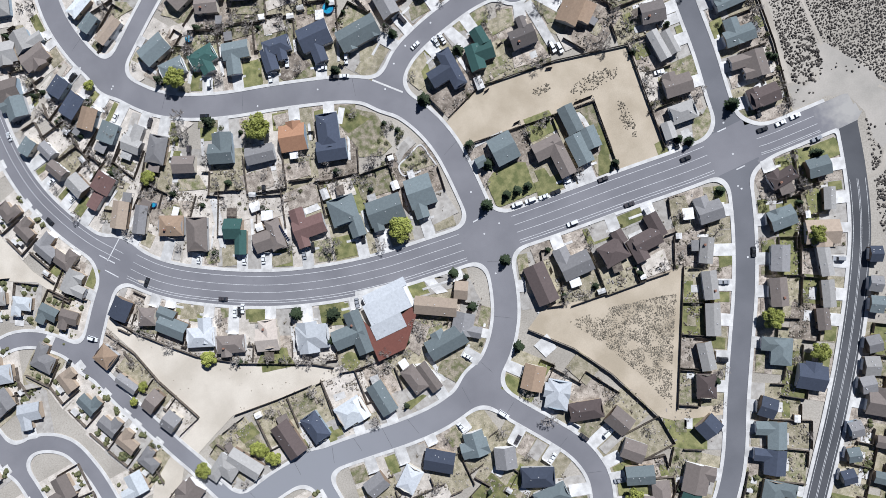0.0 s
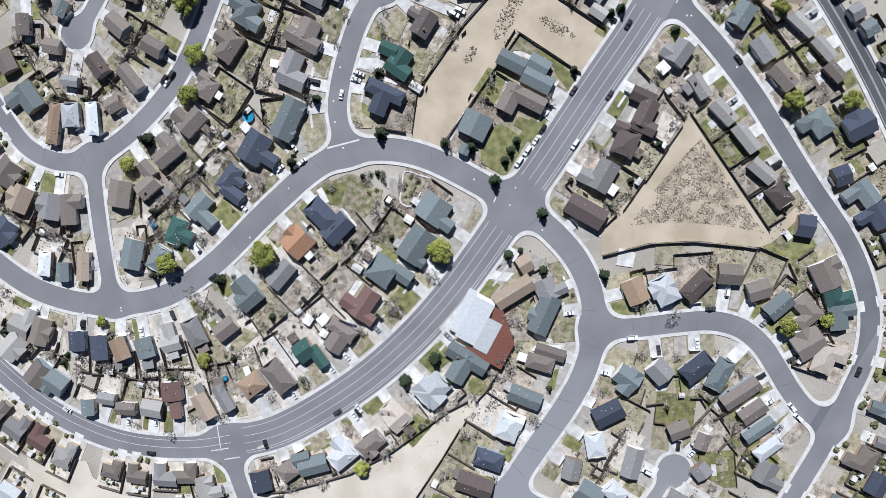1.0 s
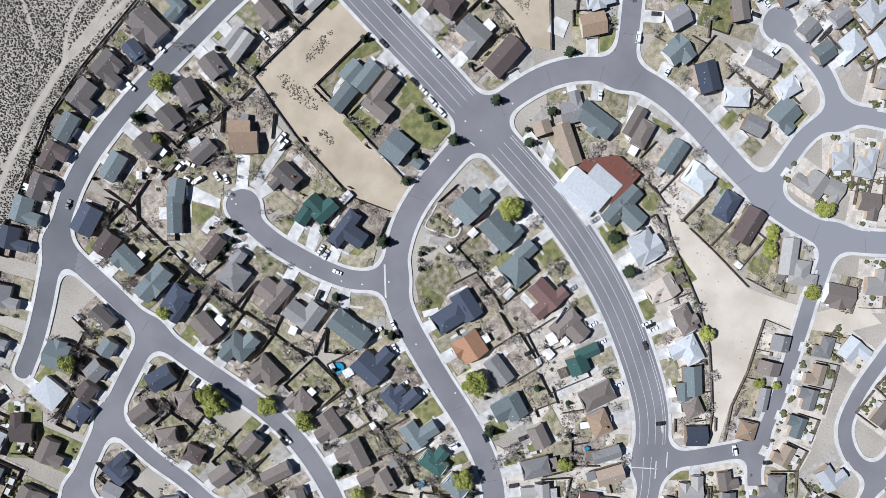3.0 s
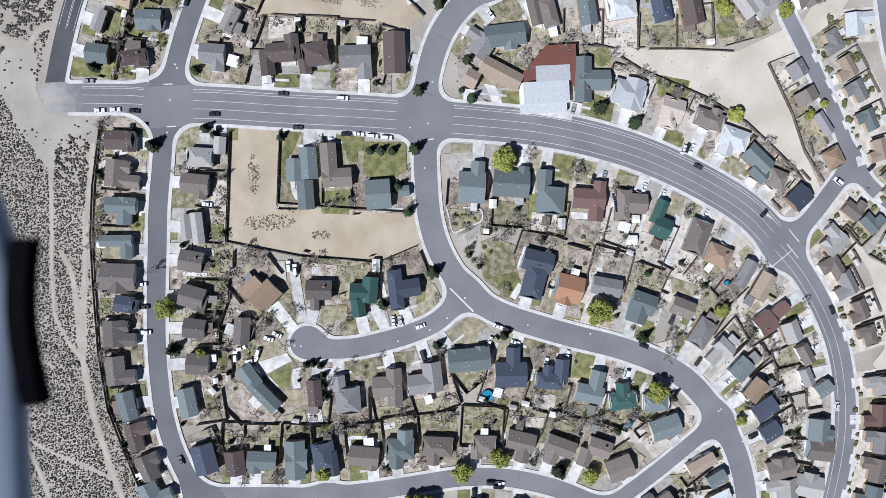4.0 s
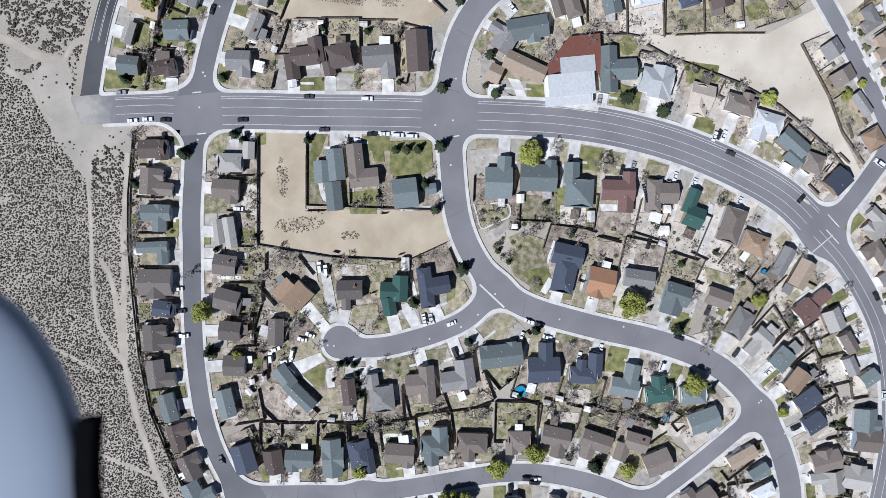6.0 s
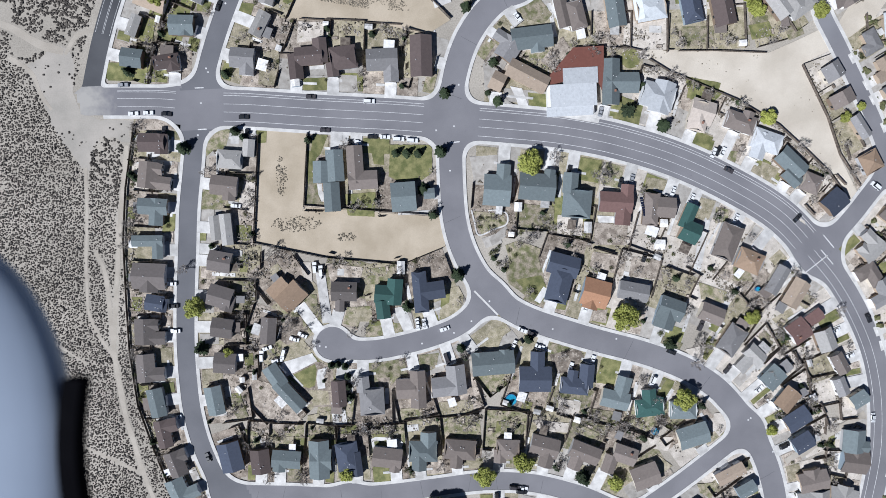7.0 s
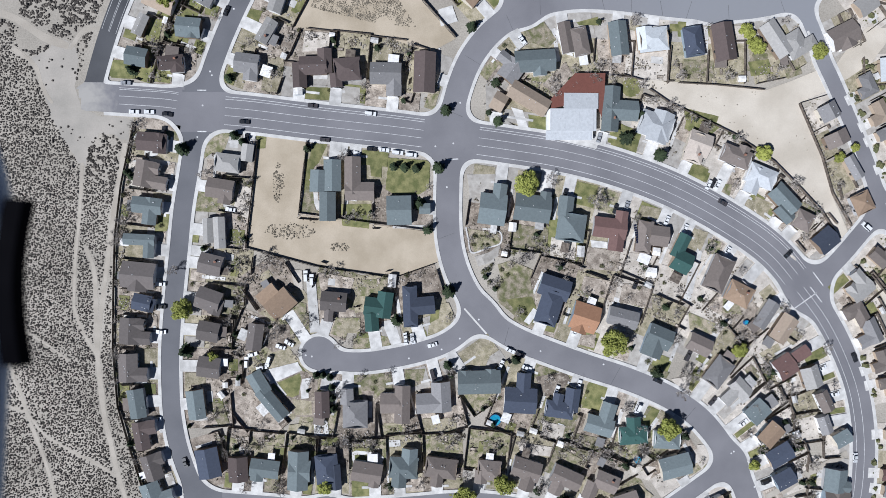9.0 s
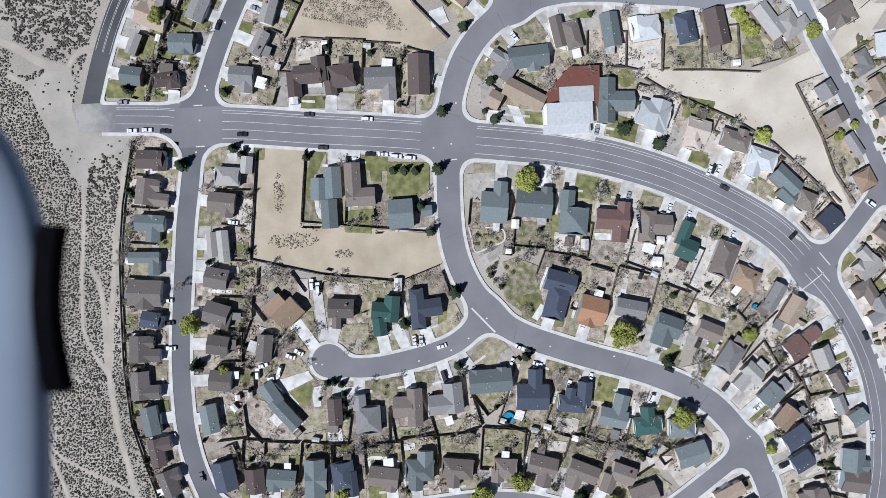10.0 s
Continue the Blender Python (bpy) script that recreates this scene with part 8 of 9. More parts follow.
lawn_patch('pad', (-78.8, 50.4), (-75.0, 50.0), (-75.3, 41.9), (-79.1, 41.8))
lawn_patch('dirt', (-120.3, 57.5), (-102.8, 55.8), (-103.6, 49.3), (-121.8, 50.3))
lawn_patch('sand', (-124.1, 35.8), (-115.3, 34.9), (-116.9, 23.1), (-124.4, 23.8))
lawn_patch('pad', (-122.6, 48.4), (-118.3, 48.0), (-118.6, 46.0), (-122.8, 46.4))
lawn_patch('pad', (-116.8, 42.5), (-111.0, 41.9), (-111.4, 38.6), (-114.9, 37.2), (-117.3, 38.5))
lawn_patch('sand', (-74.1, 24.9), (-69.1, 23.9), (-71.1, 9.6), (-78.1, 13.5))
lawn_patch('mixed', (-93.8, 23.3), (-83.1, 20.9), (-81.6, 12.3), (-95.1, 13.1))
lawn_patch('lawn', (-111.7, 12.2), (-106.8, 12.2), (-107.7, 4.0), (-113.2, 3.3))
lawn_patch('lawn', (-79.4, 5.0), (-72.5, 4.3), (-73.9, -2.6), (-79.5, -1.5))
lawn_patch('lawn', (-41.3, 44.7), (-34.7, 44.0), (-38.8, 35.2), (-40.9, 33.4), (-44.6, 26.1), (-45.6, 26.2))
lawn_patch('mixed', (-44.5, 24.8), (-41.3, 23.2), (-40.5, 14.0), (-37.7, 11.9), (-47.4, 12.9))
lawn_patch('pad', (-41.4, 21.9), (-39.1, 21.7), (-39.3, 18.3), (-36.9, 16.3), (-38.2, 13.8), (-39.8, 13.5), (-41.0, 16.7))
lawn_patch('pad', (-29.9, 45.6), (-25.3, 45.1), (-25.6, 38.3), (-30.2, 38.7))
lawn_patch('pad', (-98.9, -2.1), (-91.3, -2.8), (-77.6, -6.9), (-77.9, -9.5), (-99.5, -6.7))
lawn_patch('lawn', (-97.7, 6.9), (-92.7, 6.4), (-93.7, -1.3), (-98.8, -0.8))
lawn_patch('sand', (-51.8, -13.5), (-46.7, -14.0), (-46.5, -23.3), (-50.6, -20.7))
lawn_patch('mixed', (-49.7, -28.2), (-45.1, -29.2), (-44.4, -39.4), (-49.0, -40.5), (-52.4, -35.9))
lawn_patch('dirt', (-39.5, -14.8), (-22.8, -17.8), (-24.9, -24.7), (-38.0, -24.7))
lawn_patch('pad', (-34.6, -17.6), (-31.5, -18.0), (-31.8, -21.1), (-34.9, -20.8))
lawn_patch('mixed', (-21.1, -18.5), (-8.4, -18.0), (-8.3, -24.6), (-14.5, -26.1), (-21.1, -25.9))
lawn_patch('dry', (-29.7, -39.6), (-23.6, -36.3), (-20.1, -40.6), (-21.7, -43.1), (-30.9, -42.7))
lawn_patch('mixed', (-23.3, -45.6), (-7.3, -44.7), (-6.4, -48.8), (-23.9, -50.9))
lawn_patch('pad', (-10.5, -37.7), (-4.6, -37.0), (-1.1, -48.0), (-5.9, -48.8))
lawn_patch('dry', (16.7, -29.9), (20.7, -29.0), (22.8, -34.5), (21.4, -41.0), (13.8, -45.1), (10.9, -42.6), (11.8, -38.7), (16.0, -36.5))
lawn_patch('lawn', (7.5, -42.2), (10.2, -42.0), (11.0, -46.6), (7.5, -47.6))
lawn_patch('soil', (-62.1, -65.5), (-47.7, -59.9), (-40.0, -63.5), (-39.5, -82.2), (-50.0, -81.6), (-55.9, -75.4))
lawn_patch('pad', (-65.1, -63.2), (-63.3, -59.8), (-49.0, -56.3), (-46.9, -60.2), (-61.7, -66.5))
lawn_patch('lawn', (-61.4, -67.1), (-48.0, -61.4), (-47.4, -64.1), (-48.6, -71.5), (-51.6, -72.7), (-56.2, -71.1))
lawn_patch('pad', (-46.9, -64.2), (-42.4, -63.3), (-44.3, -68.6), (-44.0, -73.1), (-47.4, -73.5), (-47.9, -68.4))
lawn_patch('dry', (-51.6, -73.5), (-42.8, -74.5), (-42.6, -80.9), (-50.5, -81.0))
lawn_patch('mixed', (-24.9, -63.8), (-9.1, -63.5), (-9.4, -69.4), (-14.4, -75.0), (-19.7, -74.7), (-23.8, -68.6))
lawn_patch('soil', (-19.8, -67.8), (-13.5, -67.0), (-14.4, -75.0), (-19.1, -74.7))
lawn_patch('dry', (8.4, -83.2), (23.3, -83.0), (23.0, -89.4), (8.2, -89.1))
lawn_patch('dry', (-9.6, -85.2), (-0.1, -85.4), (-0.4, -90.8), (-10.0, -91.4))
lawn_patch('lawn', (-23.5, -96.5), (-15.0, -96.5), (-13.0, -99.3), (-16.3, -101.2), (-23.7, -100.3))
lawn_patch('dry', (-72.2, -94.3), (-60.2, -95.0), (-60.5, -100.0), (-72.6, -99.9))
lawn_patch('mixed', (-86.0, -89.2), (-76.8, -91.9), (-75.5, -99.7), (-85.8, -98.3))
lawn_patch('dry', (-59.5, -95.3), (-52.9, -95.9), (-54.3, -100.9), (-59.0, -100.4))
lawn_patch('mixed', (-89.2, -74.1), (-83.1, -75.5), (-80.5, -84.2), (-85.0, -85.8), (-87.6, -81.1))
lawn_patch('pad', (-34.6, -64.6), (-28.1, -65.3), (-28.9, -72.8), (-31.7, -73.6), (-34.6, -68.6))
lawn_patch('mixed', (-25.0, -61.6), (-9.2, -61.9), (-8.7, -70.1), (-24.6, -69.7))
lawn_patch('mixed', (0.3, -60.3), (9.7, -59.9), (8.4, -66.6), (3.4, -68.7), (0.3, -65.7))
lawn_patch('pad', (-4.0, -63.8), (-0.5, -63.4), (-0.5, -68.3), (-3.3, -69.3))
lawn_patch('pad', (12.3, -60.2), (16.4, -59.3), (17.8, -66.2), (13.0, -66.5))
lawn_patch('mixed', (52.2, 7.3), (66.9, 5.0), (66.5, -6.0), (50.7, -5.7))
lawn_patch('sand', (68.5, 1.2), (80.2, -0.8), (79.4, -9.4), (67.7, -7.7))
lawn_patch('pad', (86.8, -0.2), (94.7, -1.0), (94.5, -4.1), (87.4, -3.4))
lawn_patch('dirt', (85.3, -3.2), (101.0, -5.6), (99.7, -14.7), (84.4, -13.6))
lawn_patch('sand', (103.6, -5.8), (111.5, -6.6), (115.0, -13.6), (114.4, -21.5), (102.3, -14.9))
lawn_patch('dry', (110.6, 16.2), (120.0, 14.3), (119.6, 9.6), (109.4, 10.6))
lawn_patch('dry', (133.7, 6.1), (142.8, 3.3), (138.2, -5.9), (134.3, -3.7), (132.8, 0.4))
lawn_patch('sand', (120.5, -11.5), (133.5, -15.5), (134.5, -20.9), (118.3, -21.9))
lawn_patch('pad', (137.3, -4.0), (139.8, -5.6), (134.4, -28.9), (131.0, -28.5), (132.8, -18.1))
lawn_patch('mixed', (42.8, -19.4), (57.9, -13.0), (60.5, -29.2), (50.7, -34.8), (43.4, -27.4))
lawn_patch('lawn', (47.3, -27.8), (59.4, -26.4), (61.5, -31.9), (56.9, -39.4))
lawn_patch('pad', (60.2, -31.8), (62.7, -33.4), (58.2, -39.6), (55.7, -38.0))
lawn_patch('dirt', (84.1, -17.0), (99.8, -20.0), (97.8, -29.1), (82.2, -23.5))
lawn_patch('dirt', (102.5, -20.2), (115.6, -22.9), (116.2, -32.3), (100.4, -29.3))
lawn_patch('gravel', (36.0, -8.1), (44.4, -2.4), (45.3, -6.4), (37.5, -11.4))
lawn_patch('dirt', (-80.1, -69.1), (-69.9, -71.5), (-57.2, -87.9), (-61.7, -91.5), (-78.7, -89.6))
lawn_patch('dry', (-53.0, -85.6), (-42.7, -84.0), (-42.9, -90.8), (-55.0, -91.7))
lawn_patch('mixed', (-54.5, -33.4), (-43.3, -33.9), (-43.7, -40.8), (-47.7, -41.9), (-50.9, -38.5))
lawn_patch('soil', (-63.6, -38.4), (-52.7, -39.0), (-51.7, -48.5), (-60.2, -51.8), (-64.5, -48.4))
lawn_patch('pad', (-41.7, -80.1), (-35.5, -84.0), (-34.9, -90.4), (-41.7, -91.5))
lawn_patch('mixed', (-10.4, -86.2), (0.3, -86.1), (0.3, -91.5), (-11.0, -91.7))
lawn_patch('dry', (8.8, -87.0), (24.1, -84.0), (24.2, -88.7), (9.3, -89.8))
lawn_patch('mixed', (13.0, -92.9), (20.8, -95.2), (20.8, -100.7), (12.3, -99.7))
lawn_patch('mixed', (-73.6, -96.2), (-62.3, -96.9), (-62.9, -102.3), (-74.2, -101.1))
lawn_patch('lawn', (-59.5, -95.8), (-54.3, -96.4), (-55.8, -103.1), (-59.2, -104.1))
lawn_patch('lawn', (-42.9, -97.7), (-33.2, -98.8), (-33.5, -101.5), (-43.2, -100.4))
lawn_patch('pad', (-24.6, -98.9), (-22.4, -97.8), (-11.8, -99.0), (-9.3, -101.5), (-11.1, -105.4), (-23.6, -104.5))
lawn_patch('lawn', (-23.1, -99.9), (-14.0, -99.6), (-13.2, -102.4), (-17.7, -103.8), (-22.9, -103.0))
lawn_patch('lawn', (18.7, -117.1), (24.1, -117.1), (25.0, -122.0), (18.3, -121.2))
lawn_patch('lawn', (-24.2, -115.0), (-15.7, -115.9), (-16.3, -120.9), (-24.3, -120.5))
lawn_patch('dry', (34.5, -50.5), (42.8, -48.1), (37.7, -58.9), (30.3, -58.6))
lawn_patch('soil', (61.3, -64.1), (75.0, -61.6), (77.8, -65.9), (71.3, -73.4), (64.6, -73.2))
lawn_patch('lawn', (87.8, -69.2), (98.4, -71.4), (95.1, -78.7), (91.7, -80.5), (83.2, -78.8))
lawn_patch('lawn', (64.9, -39.0), (71.7, -37.8), (69.9, -43.5), (65.4, -42.5))
lawn_patch('mixed', (108.9, -76.1), (116.2, -79.6), (113.8, -82.9), (107.1, -81.4))
lawn_patch('dirt', (80.4, -44.6), (89.8, -44.3), (88.8, -50.9), (78.8, -48.5))
lawn_patch('mixed', (113.0, -57.5), (124.7, -62.8), (121.7, -67.9), (111.4, -60.0))
lawn_patch('sand', (125.9, -65.7), (135.5, -64.0), (133.6, -71.9), (130.8, -73.0))
lawn_patch('sand', (64.9, -85.0), (75.5, -87.5), (73.6, -94.2), (64.3, -91.8))
lawn_patch('sand', (138.6, -97.2), (145.5, -96.6), (146.5, -102.2), (140.6, -108.5), (137.3, -104.0))
lawn_patch('mixed', (79.3, -90.7), (91.3, -93.3), (90.3, -98.8), (78.8, -96.1))
lawn_patch('mixed', (37.1, -94.2), (47.6, -96.8), (47.0, -103.6), (36.4, -101.9))
lawn_patch('sand', (53.2, -94.7), (69.2, -97.3), (68.3, -101.8), (54.1, -100.3))
lawn_patch('mixed', (74.6, -98.4), (83.6, -103.5), (79.4, -105.8), (74.1, -103.9))
lawn_patch('sand', (106.6, -106.1), (118.8, -107.4), (115.5, -114.0), (107.5, -111.8))
lawn_patch('dry', (102.9, -118.2), (110.0, -114.8), (117.7, -121.3), (112.0, -124.8))
lawn_patch('mixed', (129.4, -131.0), (139.1, -130.7), (135.8, -138.8), (130.5, -135.3))
lawn_patch('lawn', (133.4, 31.1), (140.7, 29.6), (138.9, 23.8), (132.0, 27.1))
lawn_patch('mixed', (147.1, 26.4), (153.6, 25.7), (151.8, 18.1), (147.4, 19.9))
lawn_patch('dry', (159.8, 18.6), (165.1, 18.6), (163.2, 9.2), (157.5, 12.3))
lawn_patch('dry', (166.4, 18.0), (171.6, 16.2), (169.6, 4.6), (164.4, 7.7))
lawn_patch('mixed', (182.5, 20.3), (192.9, 15.4), (191.2, 7.7), (182.3, 16.4))
lawn_patch('sand', (192.7, 12.2), (201.7, 4.0), (198.7, -1.0), (193.7, 4.8))
lawn_patch('sand', (174.7, 0.1), (188.9, -7.9), (191.1, -17.4), (178.2, -8.1))
lawn_patch('mixed', (142.6, 0.7), (149.2, -1.2), (147.5, -6.3), (142.1, -7.1))
lawn_patch('mixed', (133.5, -34.1), (146.6, -39.5), (144.9, -44.7), (134.3, -42.2))
lawn_patch('mixed', (150.1, -27.8), (157.9, -31.3), (159.0, -35.4), (149.6, -34.5))
lawn_patch('dry', (182.9, -41.9), (189.5, -45.3), (183.8, -50.1), (179.9, -47.0))
lawn_patch('mixed', (161.5, -60.0), (168.0, -64.7), (166.5, -67.3), (161.8, -63.5))
lawn_patch('lawn', (-131.9, 81.3), (-120.6, 80.2), (-122.0, 73.9), (-132.0, 73.8))
lawn_patch('lawn', (-112.6, 79.0), (-105.1, 77.3), (-105.7, 72.0), (-113.2, 72.7))
lawn_patch('lawn', (-114.8, 100.4), (-109.1, 99.2), (-111.7, 89.1), (-116.0, 90.3))
lawn_patch('lawn', (-88.9, 107.0), (-82.6, 105.9), (-84.7, 100.8), (-89.7, 102.0))
lawn_patch('dry', (-62.6, 82.0), (-53.7, 83.4), (-56.4, 66.8), (-64.7, 68.0))
lawn_patch('sand', (-44.7, 94.9), (-30.7, 93.8), (-32.0, 87.4), (-35.8, 86.1), (-46.0, 85.5))
lawn_patch('lawn', (-44.3, 69.4), (-34.6, 69.5), (-32.6, 63.6), (-44.9, 64.3))
lawn_patch('pad', (-41.0, 77.1), (-34.6, 77.2), (-34.6, 73.3), (-41.0, 73.3))
lawn_patch('lawn', (-70.5, 104.7), (-63.7, 103.6), (-66.3, 97.2), (-72.1, 98.4))
lawn_patch('mixed', (53.3, 97.3), (63.8, 101.3), (70.4, 92.3), (66.4, 88.4), (58.6, 90.9))
lawn_patch('mixed', (42.9, 81.7), (49.4, 85.7), (52.9, 81.8), (47.6, 76.6))
lawn_patch('gravel', (37.7, 71.4), (42.9, 76.6), (49.5, 74.0), (43.0, 61.1), (48.2, 54.6), (54.8, 49.5), (40.4, 52.0), (37.8, 61.0))
lawn_patch('lawn', (58.7, 55.5), (67.9, 54.0), (66.6, 46.9), (59.3, 48.7))
lawn_patch('pad', (49.5, 61.1), (54.8, 59.8), (58.7, 48.2), (53.5, 48.7), (52.2, 54.6))
lawn_patch('dirt', (63.9, 71.6), (74.3, 82.0), (78.3, 76.9), (70.5, 66.4))
lawn_patch('lawn', (79.5, 100.2), (89.5, 102.9), (90.0, 99.0), (80.8, 98.9))
lawn_patch('pad', (69.0, 96.2), (74.3, 97.5), (78.3, 84.6), (74.3, 85.9))
lawn_patch('gravel', (105.3, 105.1), (113.2, 104.4), (113.3, 99.3), (105.9, 99.2))
lawn_patch('lawn', (140.3, 102.9), (149.7, 101.0), (149.0, 94.5), (141.8, 94.4))
lawn_patch('lawn', (127.0, 103.3), (131.8, 102.1), (130.3, 94.3), (127.1, 94.2))
lawn_patch('mixed', (129.9, 83.8), (143.8, 83.2), (144.7, 75.4), (131.3, 74.7))
lawn_patch('dry', (147.3, 78.8), (160.7, 76.3), (160.8, 73.7), (147.4, 74.3))
lawn_patch('lawn', (160.6, 82.8), (170.0, 84.2), (172.3, 77.7), (162.1, 76.3))
lawn_patch('mixed', (175.4, 84.3), (183.5, 85.7), (186.3, 77.8), (179.6, 75.1))
lawn_patch('lawn', (132.8, 60.4), (148.4, 53.4), (142.3, 48.1), (130.8, 51.7))
lawn_patch('sand', (189.2, 66.0), (200.0, 70.1), (208.3, 59.6), (197.6, 52.9))
lawn_patch('pad', (17.1, 97.6), (15.8, 105.2), (22.3, 107.2), (24.8, 100.1))
lawn_patch('dry', (7.5, 110.7), (2.2, 121.6), (11.6, 126.0), (16.4, 115.1))


def manhole(x, y):
    g = Geo()
    g.disc(0, 0, 0.42, 0, 0.02, 16)
    g.disc(0, 0, 0.3, 0.02, 0.03, 16)
    tagged(new("manhole_cover", g.done("manhole_cover", M_PAINT)), "round pale manhole collar set in the asphalt", "manhole", "manholes").matrix_basis = pose(x, y, ROAD_Z)


for x, y in ((14.5, 43.0), (22.8, 44.4), (19.8, 24.3), (34.7, -37.1), (25.8, -45.9), (17.4, -50.9), (2.2, -55.0), (-42.5, -53.8), (63.6, -52.0), (93.4, -58.5), (-91.0, 61.0), (-93.5, 46.7), (-87.5, 76.3), (26.0, 63.0), (154.9, -101.4), (-86.7, 74.6), (-76.6, 104.5), (156.1, -100.6), (166.3, -117.7), (16.4, 87.5), (-45.3, -53.2)):
    manhole(x, y)


def strip(name, a, c, width, z, material, label, category):
    a, c = Vector(a), Vector(c)
    L = (c - a).length
    g = Geo()
    n = max(1, int(L / 1.5))
    pts = [(-L / 2 + L * k / n, width * 0.5 * noise.noise((a.x + k, a.y, 1.0)) if name == "crack_seal" else 0.0) for k in range(n + 1)]
    for (x0, y0), (x1, y1) in zip(pts[:-1], pts[1:]):
        g.poly((x0, y0 - width / 2, 0), (x1, y1 - width / 2, 0), (x1, y1 + width / 2, 0), (x0, y0 + width / 2, 0))
    m = (a + c) / 2
    tagged(new(name, g.done(name, material)), label, category, kind="structure").matrix_basis = pose(m.x, m.y, z, 0, 0, math.degrees(math.atan2(c.y - a.y, c.x - a.x)))


strip("valley_gutter", (27.9, -31.9), (40.5, -46.3), 0.8, ROAD_Z + 0.01, M_CONCRETE, "concrete valley gutter across a side street", "gutter")
strip("footpath", (209.1, -103.2), (190.7, -112.1), 3.0, 0.47, M_TRACK, "pale bare path between the back yards", "path")
strip("footpath", (190.7, -112.1), (172.2, -122.9), 3.0, 0.47, M_TRACK, "pale bare path between the back yards", "path")
for rn, gap_, seed in (("north", 15, 1), ("south", 16, 2), ("ne", 19, 3), ("loop", 45, 4)):
    crng = random.Random(seed)
    _, half, line = next(q for q in ROADS if q[0] == rn)
    s = 0.0
    for a, c in zip(line[:-1], line[1:]):
        s += (c - a).length
        if s > gap_:
            s = crng.uniform(-12, 6)
            t = (c - a).normalized()
            nrm = Vector((-t.y, t.x)) + t * crng.uniform(-0.3, 0.3)
            if abs(kerb_distance(a.x, a.y) + half) < 1.0:
                strip("crack_seal", a - nrm * half * 0.95, a + nrm * half * crng.uniform(0.3, 0.95), 0.16, ROAD_Z + 0.006, M_SEAL, "thin sealed crack across the asphalt", "crack")
flat("forecourt", [(71.0, 57.0), (75.9, 56.1), (91.0, 46.8), (89.2, 42.1), (65.8, 47.4)], 0.40, M_DRIVE, "wide pale concrete forecourt of the large house", "driveway")


def edging(pts, width, z, label):
    """A narrow pale path that runs round a planted bed."""
    line = spline(pts, 0.8)
    g = Geo()
    for k in range(len(line) - 1):
        t = (line[k + 1] - line[k]).normalized()
        s = line[min(k + 2, len(line) - 1)] - line[k + 1]
        s = s.normalized() if s.length > 0 else t
        n0, n1 = Vector((-t.y, t.x)) * width / 2, Vector((-s.y, s.x)) * width / 2
        a, c = line[k], line[k + 1]
        g.poly(*[(q.x, q.y, z) for q in (a - n0, c - n1, c + n1, a + n0)])
    tagged(new("garden_path", g.done("garden_path", M_CONCRETE)), label, "path", kind="structure")


edging([(28.6, 5.8), (29.7, 0.3), (31.4, -6.0), (38.8, -3.7), (44.5, -1.7), (44.9, 2.9), (41.5, 4.8), (36.3, 5.0)], 0.7, 0.47, "pale curving path round a planted corner garden")
for q, s in enumerate((3, 7, 11, 19, 23, 29, 31, 37, 41, 43)):
    tree("shrub", 31.5 + (s * 7 % 11), -3.2 + (s * 5 % 6), 0.7 + 0.09 * (s % 7))
flat("driveway", [(-44.8, -19.2), (-40.5, -19.2), (-38.7, -42.5), (-43.2, -42.7)], 0.44, M_DRIVE, "long pale concrete drive beside a fence", "driveway")

# ---- front walks ----
for i, (x, y, rot, w, d, gap, back, left, right, gx_, front, wx0, wx1, near_home, rng) in enumerate(HOUSES):
    if not near_home:
        continue
    m = pose(x, y, 0, 0, 0, rot)
    s = -1 if gx_ > 0 else 1
    x0 = gx_ + s * 2.8
    x1 = min(max(-s * 0.5 + s * w * 0.25, -left + 1), right - 1) if rng.random() < 0.8 else x0 + s * 1.2
    lo, hi = min(x0, x1), max(x0, x1)
    if hi - lo > 0.8:
        slab("front_walk", m, lo, hi, front - 1.6, front - 0.5, 0.0, WALK_Z + 0.012 + 0.00004 * i, M_DRIVE, "narrow concrete walk to a front door", "walk")

# ---- loose stones, boards and dry brush in the yards ----
drng = random.Random(41)
stones, dry = Geo(), Geo()
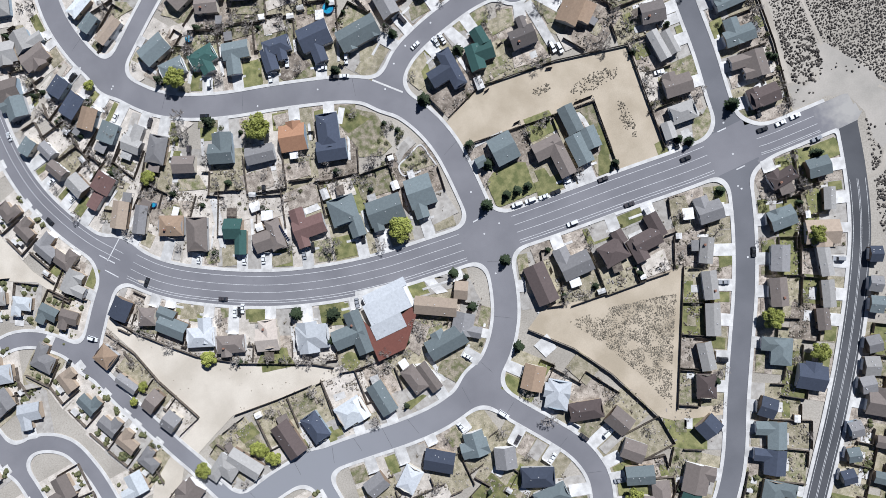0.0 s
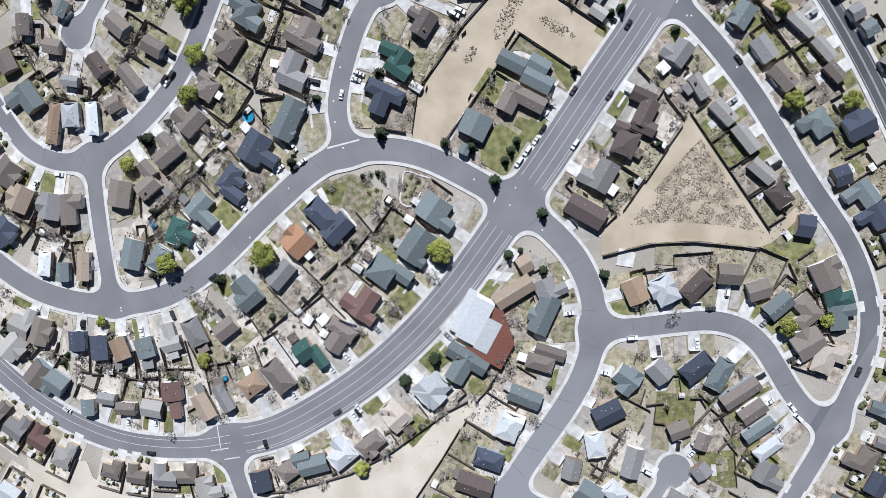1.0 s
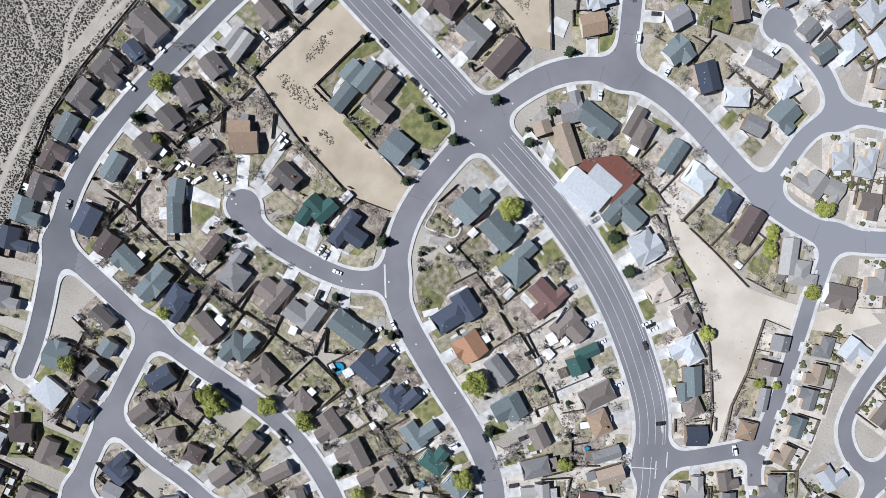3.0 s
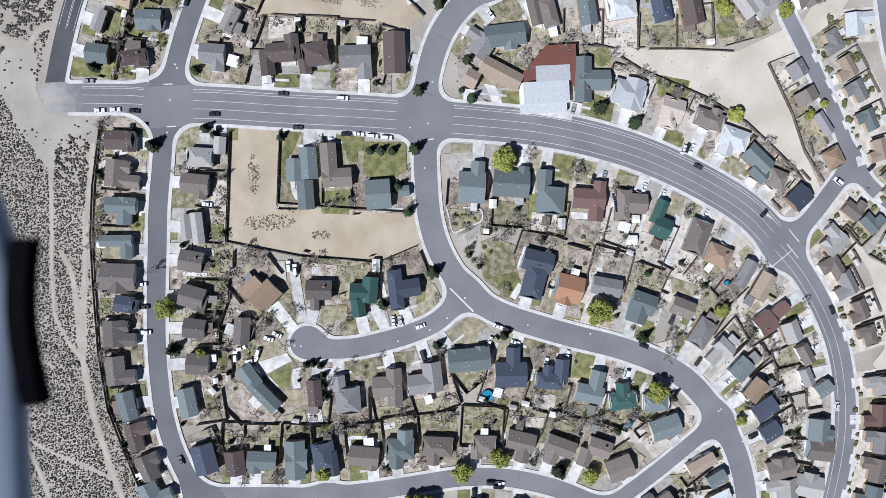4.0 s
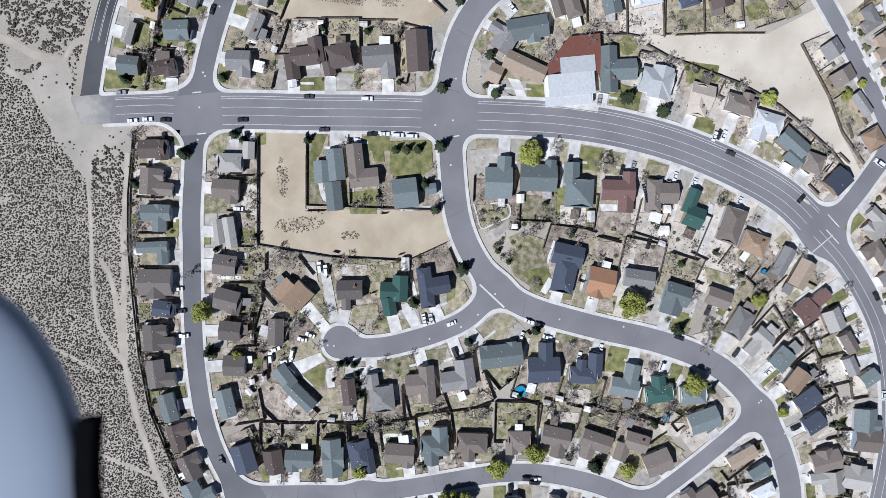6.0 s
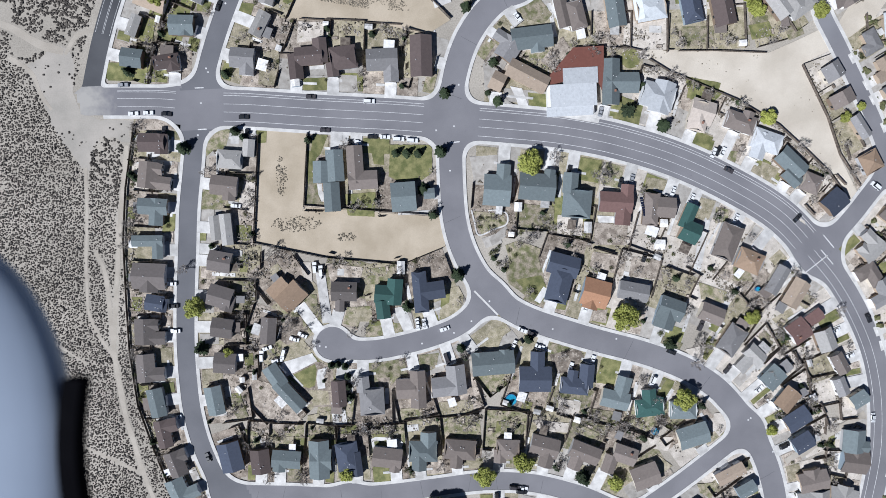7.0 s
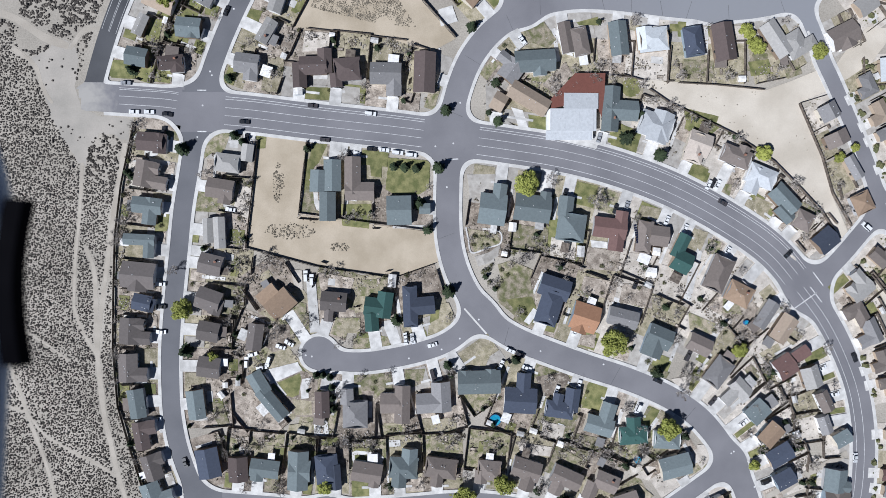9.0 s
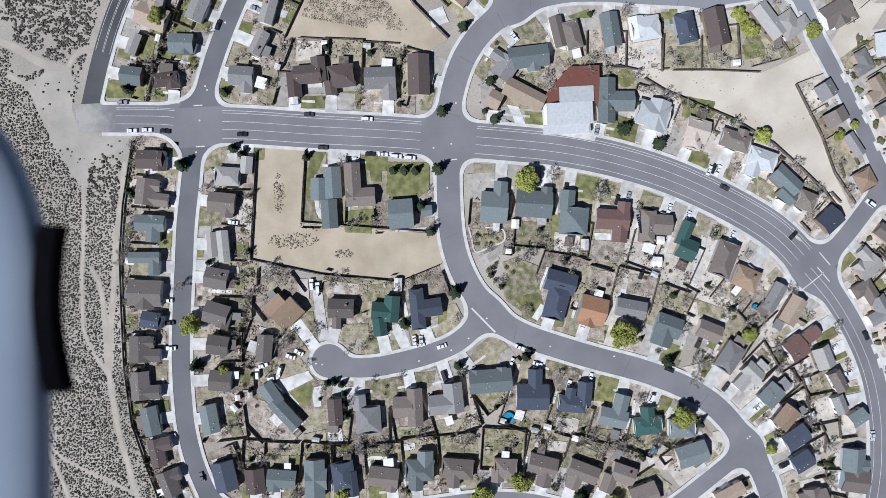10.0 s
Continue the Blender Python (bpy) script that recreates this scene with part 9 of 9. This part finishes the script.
for i, (x, y, rot, w, d, gap, back, left, right, gx_, front, wx0, wx1, near_home, rng) in enumerate(HOUSES):
    m = pose(x, y, 0, 0, 0, rot)
    heap = (drng.uniform(-left, right), drng.uniform(d / 2 + 1.5, back))
    for k in range(112 if near_home else 60):
        if k % 3 == 0:
            lx, ly = heap[0] + drng.gauss(0, 1.6), heap[1] + drng.gauss(0, 1.2)
        elif drng.random() < 0.8:
            lx, ly = drng.uniform(-left + 0.4, right - 0.4), drng.uniform(d / 2 + 0.8, back - 0.3)
        else:
            lx, ly = drng.choice((-1, 1)) * (w / 2 + drng.uniform(0.4, 1.6)), drng.uniform(-d / 2, d / 2)
        if ly > back - 0.2:
            continue
        p = m @ Vector((lx, ly, 0))
        if kerb_distance(p.x, p.y) < 2.2:
            continue
        dist = np.hypot(HOUSE_XY[:, 0] - p.x, HOUSE_XY[:, 1] - p.y)
        if dist.argmin() != i and dist.min() < 7.5:
            continue
        if drng.random() < 0.45:
            lobes = drng.choice((1, 1, 1, 2, 5))
            for _ in range(lobes):
                brush(dry, p.x + drng.gauss(0, 0.14 * lobes), p.y + drng.gauss(0, 0.14 * lobes), 0.2, drng.uniform(0.12, 0.46) * (1.25 if lobes > 2 else 1), drng)
        elif k % 2:
            a, b_ = drng.uniform(0.12, 0.5) * (1.8 if drng.random() < 0.2 else 1), drng.uniform(0.1, 0.4)
            o = len(stones.v)
            stones.box(-a, a, -b_, b_, 0, drng.uniform(0.1, 0.4), drng.uniform(0.7, 0.95))
            tm = pose(p.x, p.y, 0.2, 0, 0, rot + drng.choice((0, 90, drng.uniform(0, 180))))
            stones.v[o:] = [tuple(tm @ Vector(v)) for v in stones.v[o:]]
tagged(new("yard_debris", stones.done("yard_debris", M_DEBRIS)), "scattered pale and dark stones, boards and yard debris", "debris", kind="stuff")
tagged(new("dry_brush", dry.done("dry_brush", M_BRUSH)), "low dry brush and weeds in the back yards", "brush", kind="stuff")

# ---- cars on driveways ----
vrng = random.Random(19)
for i, (x, y, rot, w, d, gap, back, left, right, gx_, front, wx0, wx1, near_home, rng) in enumerate(HOUSES):
    if vrng.random() < 0.32 and gap > 5.5:
        p = pose(x, y, 0, 0, 0, rot) @ Vector((gx_ + vrng.choice((-1.2, 1.2)), front - 3.0, 0))
        if kerb_distance(p.x, p.y) > 1.2 and all(math.hypot(p.x - q[0], p.y - q[1]) > 4 for q in CAR_XY):
            car(p.x, p.y, rot + 90, vrng.choice(("wh", "wh", "bk", "gr", "kb")), vrng.choice(("car", "car", "van")))

# ---- planter beds and boulders in the back yards ----
g = Geo()
g.box(-1.2, 1.2, -0.5, 0.5, 0, 0.35)
BED = g.done("soil", YARDS["dirt"])
g = Geo()
for x0, x1, y0, y1 in ((-1.3, 1.3, -0.6, -0.5), (-1.3, 1.3, 0.5, 0.6), (-1.3, -1.2, -0.5, 0.5), (1.2, 1.3, -0.5, 0.5)):
    g.box(x0, x1, y0, y1, 0, 0.45)
BED_FRAME = g.done("frame", M_FENCE)
crng = random.Random(9)
for i, (x, y, rot, w, d, gap, back, left, right, gx_, front, wx0, wx1, near_home, rng) in enumerate(HOUSES):
    if not near_home or back - d / 2 < 5 or crng.random() < 0.45:
        continue
    m = pose(x, y, 0, 0, 0, rot)
    p = m @ Vector((crng.uniform(-left + 2, right - 2), crng.uniform(d / 2 + 3, back - 1.5), 0))
    if np.min(np.hypot(HOUSE_XY[:, 0] - p.x, HOUSE_XY[:, 1] - p.y)) < 8 or kerb_distance(p.x, p.y) < 3:
        continue
    e = thing("planter_bed", p.x, p.y, 0.2, rot + crng.choice((0, 90)), "timber-edged planter bed in a back yard", "planter", "planter beds")
    part("soil", BED, e)
    part("frame", BED_FRAME, e)

# ---- the airframe part that hangs beside the camera ----
def airframe(eye_pose):
    """A long rounded fairing about a metre below and beside the eye, with a black strip along its edge."""
    e = thing("airframe_fairing", 0, 0, 0, 0, "smooth pale blue-grey aircraft fairing with a black edge strip", "aircraft part")
    e.matrix_basis = eye_pose @ pose(-0.655, 0.059, -1.0)
    g = Geo()
    n, rings = 32, 40
    for j in range(rings + 1):
        u = j / rings
        y = 0.26 - 1.5 * u
        if y > -0.1:
            rad = math.sqrt(max(0.0, 1 - ((y + 0.1) / 0.36) ** 2))
        elif y < -0.9:
            rad = math.sqrt(max(0.0, 1 - ((y + 0.9) / 0.34) ** 2))
        else:
            rad = 1.0
        for k in range(n):
            a = 2 * math.pi * k / n
            g.v.append((-0.272 - 0.03 * y + 0.25 * rad * math.cos(a), y, -0.03 + 0.07 * rad * math.sin(a)))
    for j in range(rings):
        for k in range(n):
            q = (k + 1) % n
            g.f.append((j * n + k, (j + 1) * n + k, (j + 1) * n + q, j * n + q))
    me = g.done("shell", M_AIRFRAME)
    for p in me.polygons:
        p.use_smooth = True
    part("shell", me, e)
    g = Geo()
    m = 18
    for j in range(m + 1):
        v = j / m
        for dx, dz in ((-0.014, -0.03), (0.014, -0.03), (0.016, 0.004), (-0.016, 0.004)):
            g.v.append((dx + 0.018 * v * v - 0.012 * math.sin(math.pi * v), -0.285 * v, dz))
    for j in range(m):
        for k in range(4):
            q = (k + 1) % 4
            g.f.append((j * 4 + k, j * 4 + 4 + k, j * 4 + 4 + q, j * 4 + q))
    g.f += [(0, 1, 2, 3), tuple(m * 4 + k for k in (3, 2, 1, 0))]
    part("edge_strip", g.done("edge_strip", M_STRIP), e, "black rubber edge strip")


airframe(pose(8.897, 2.955, 271.885, -1.334, -1.623, -4.600))
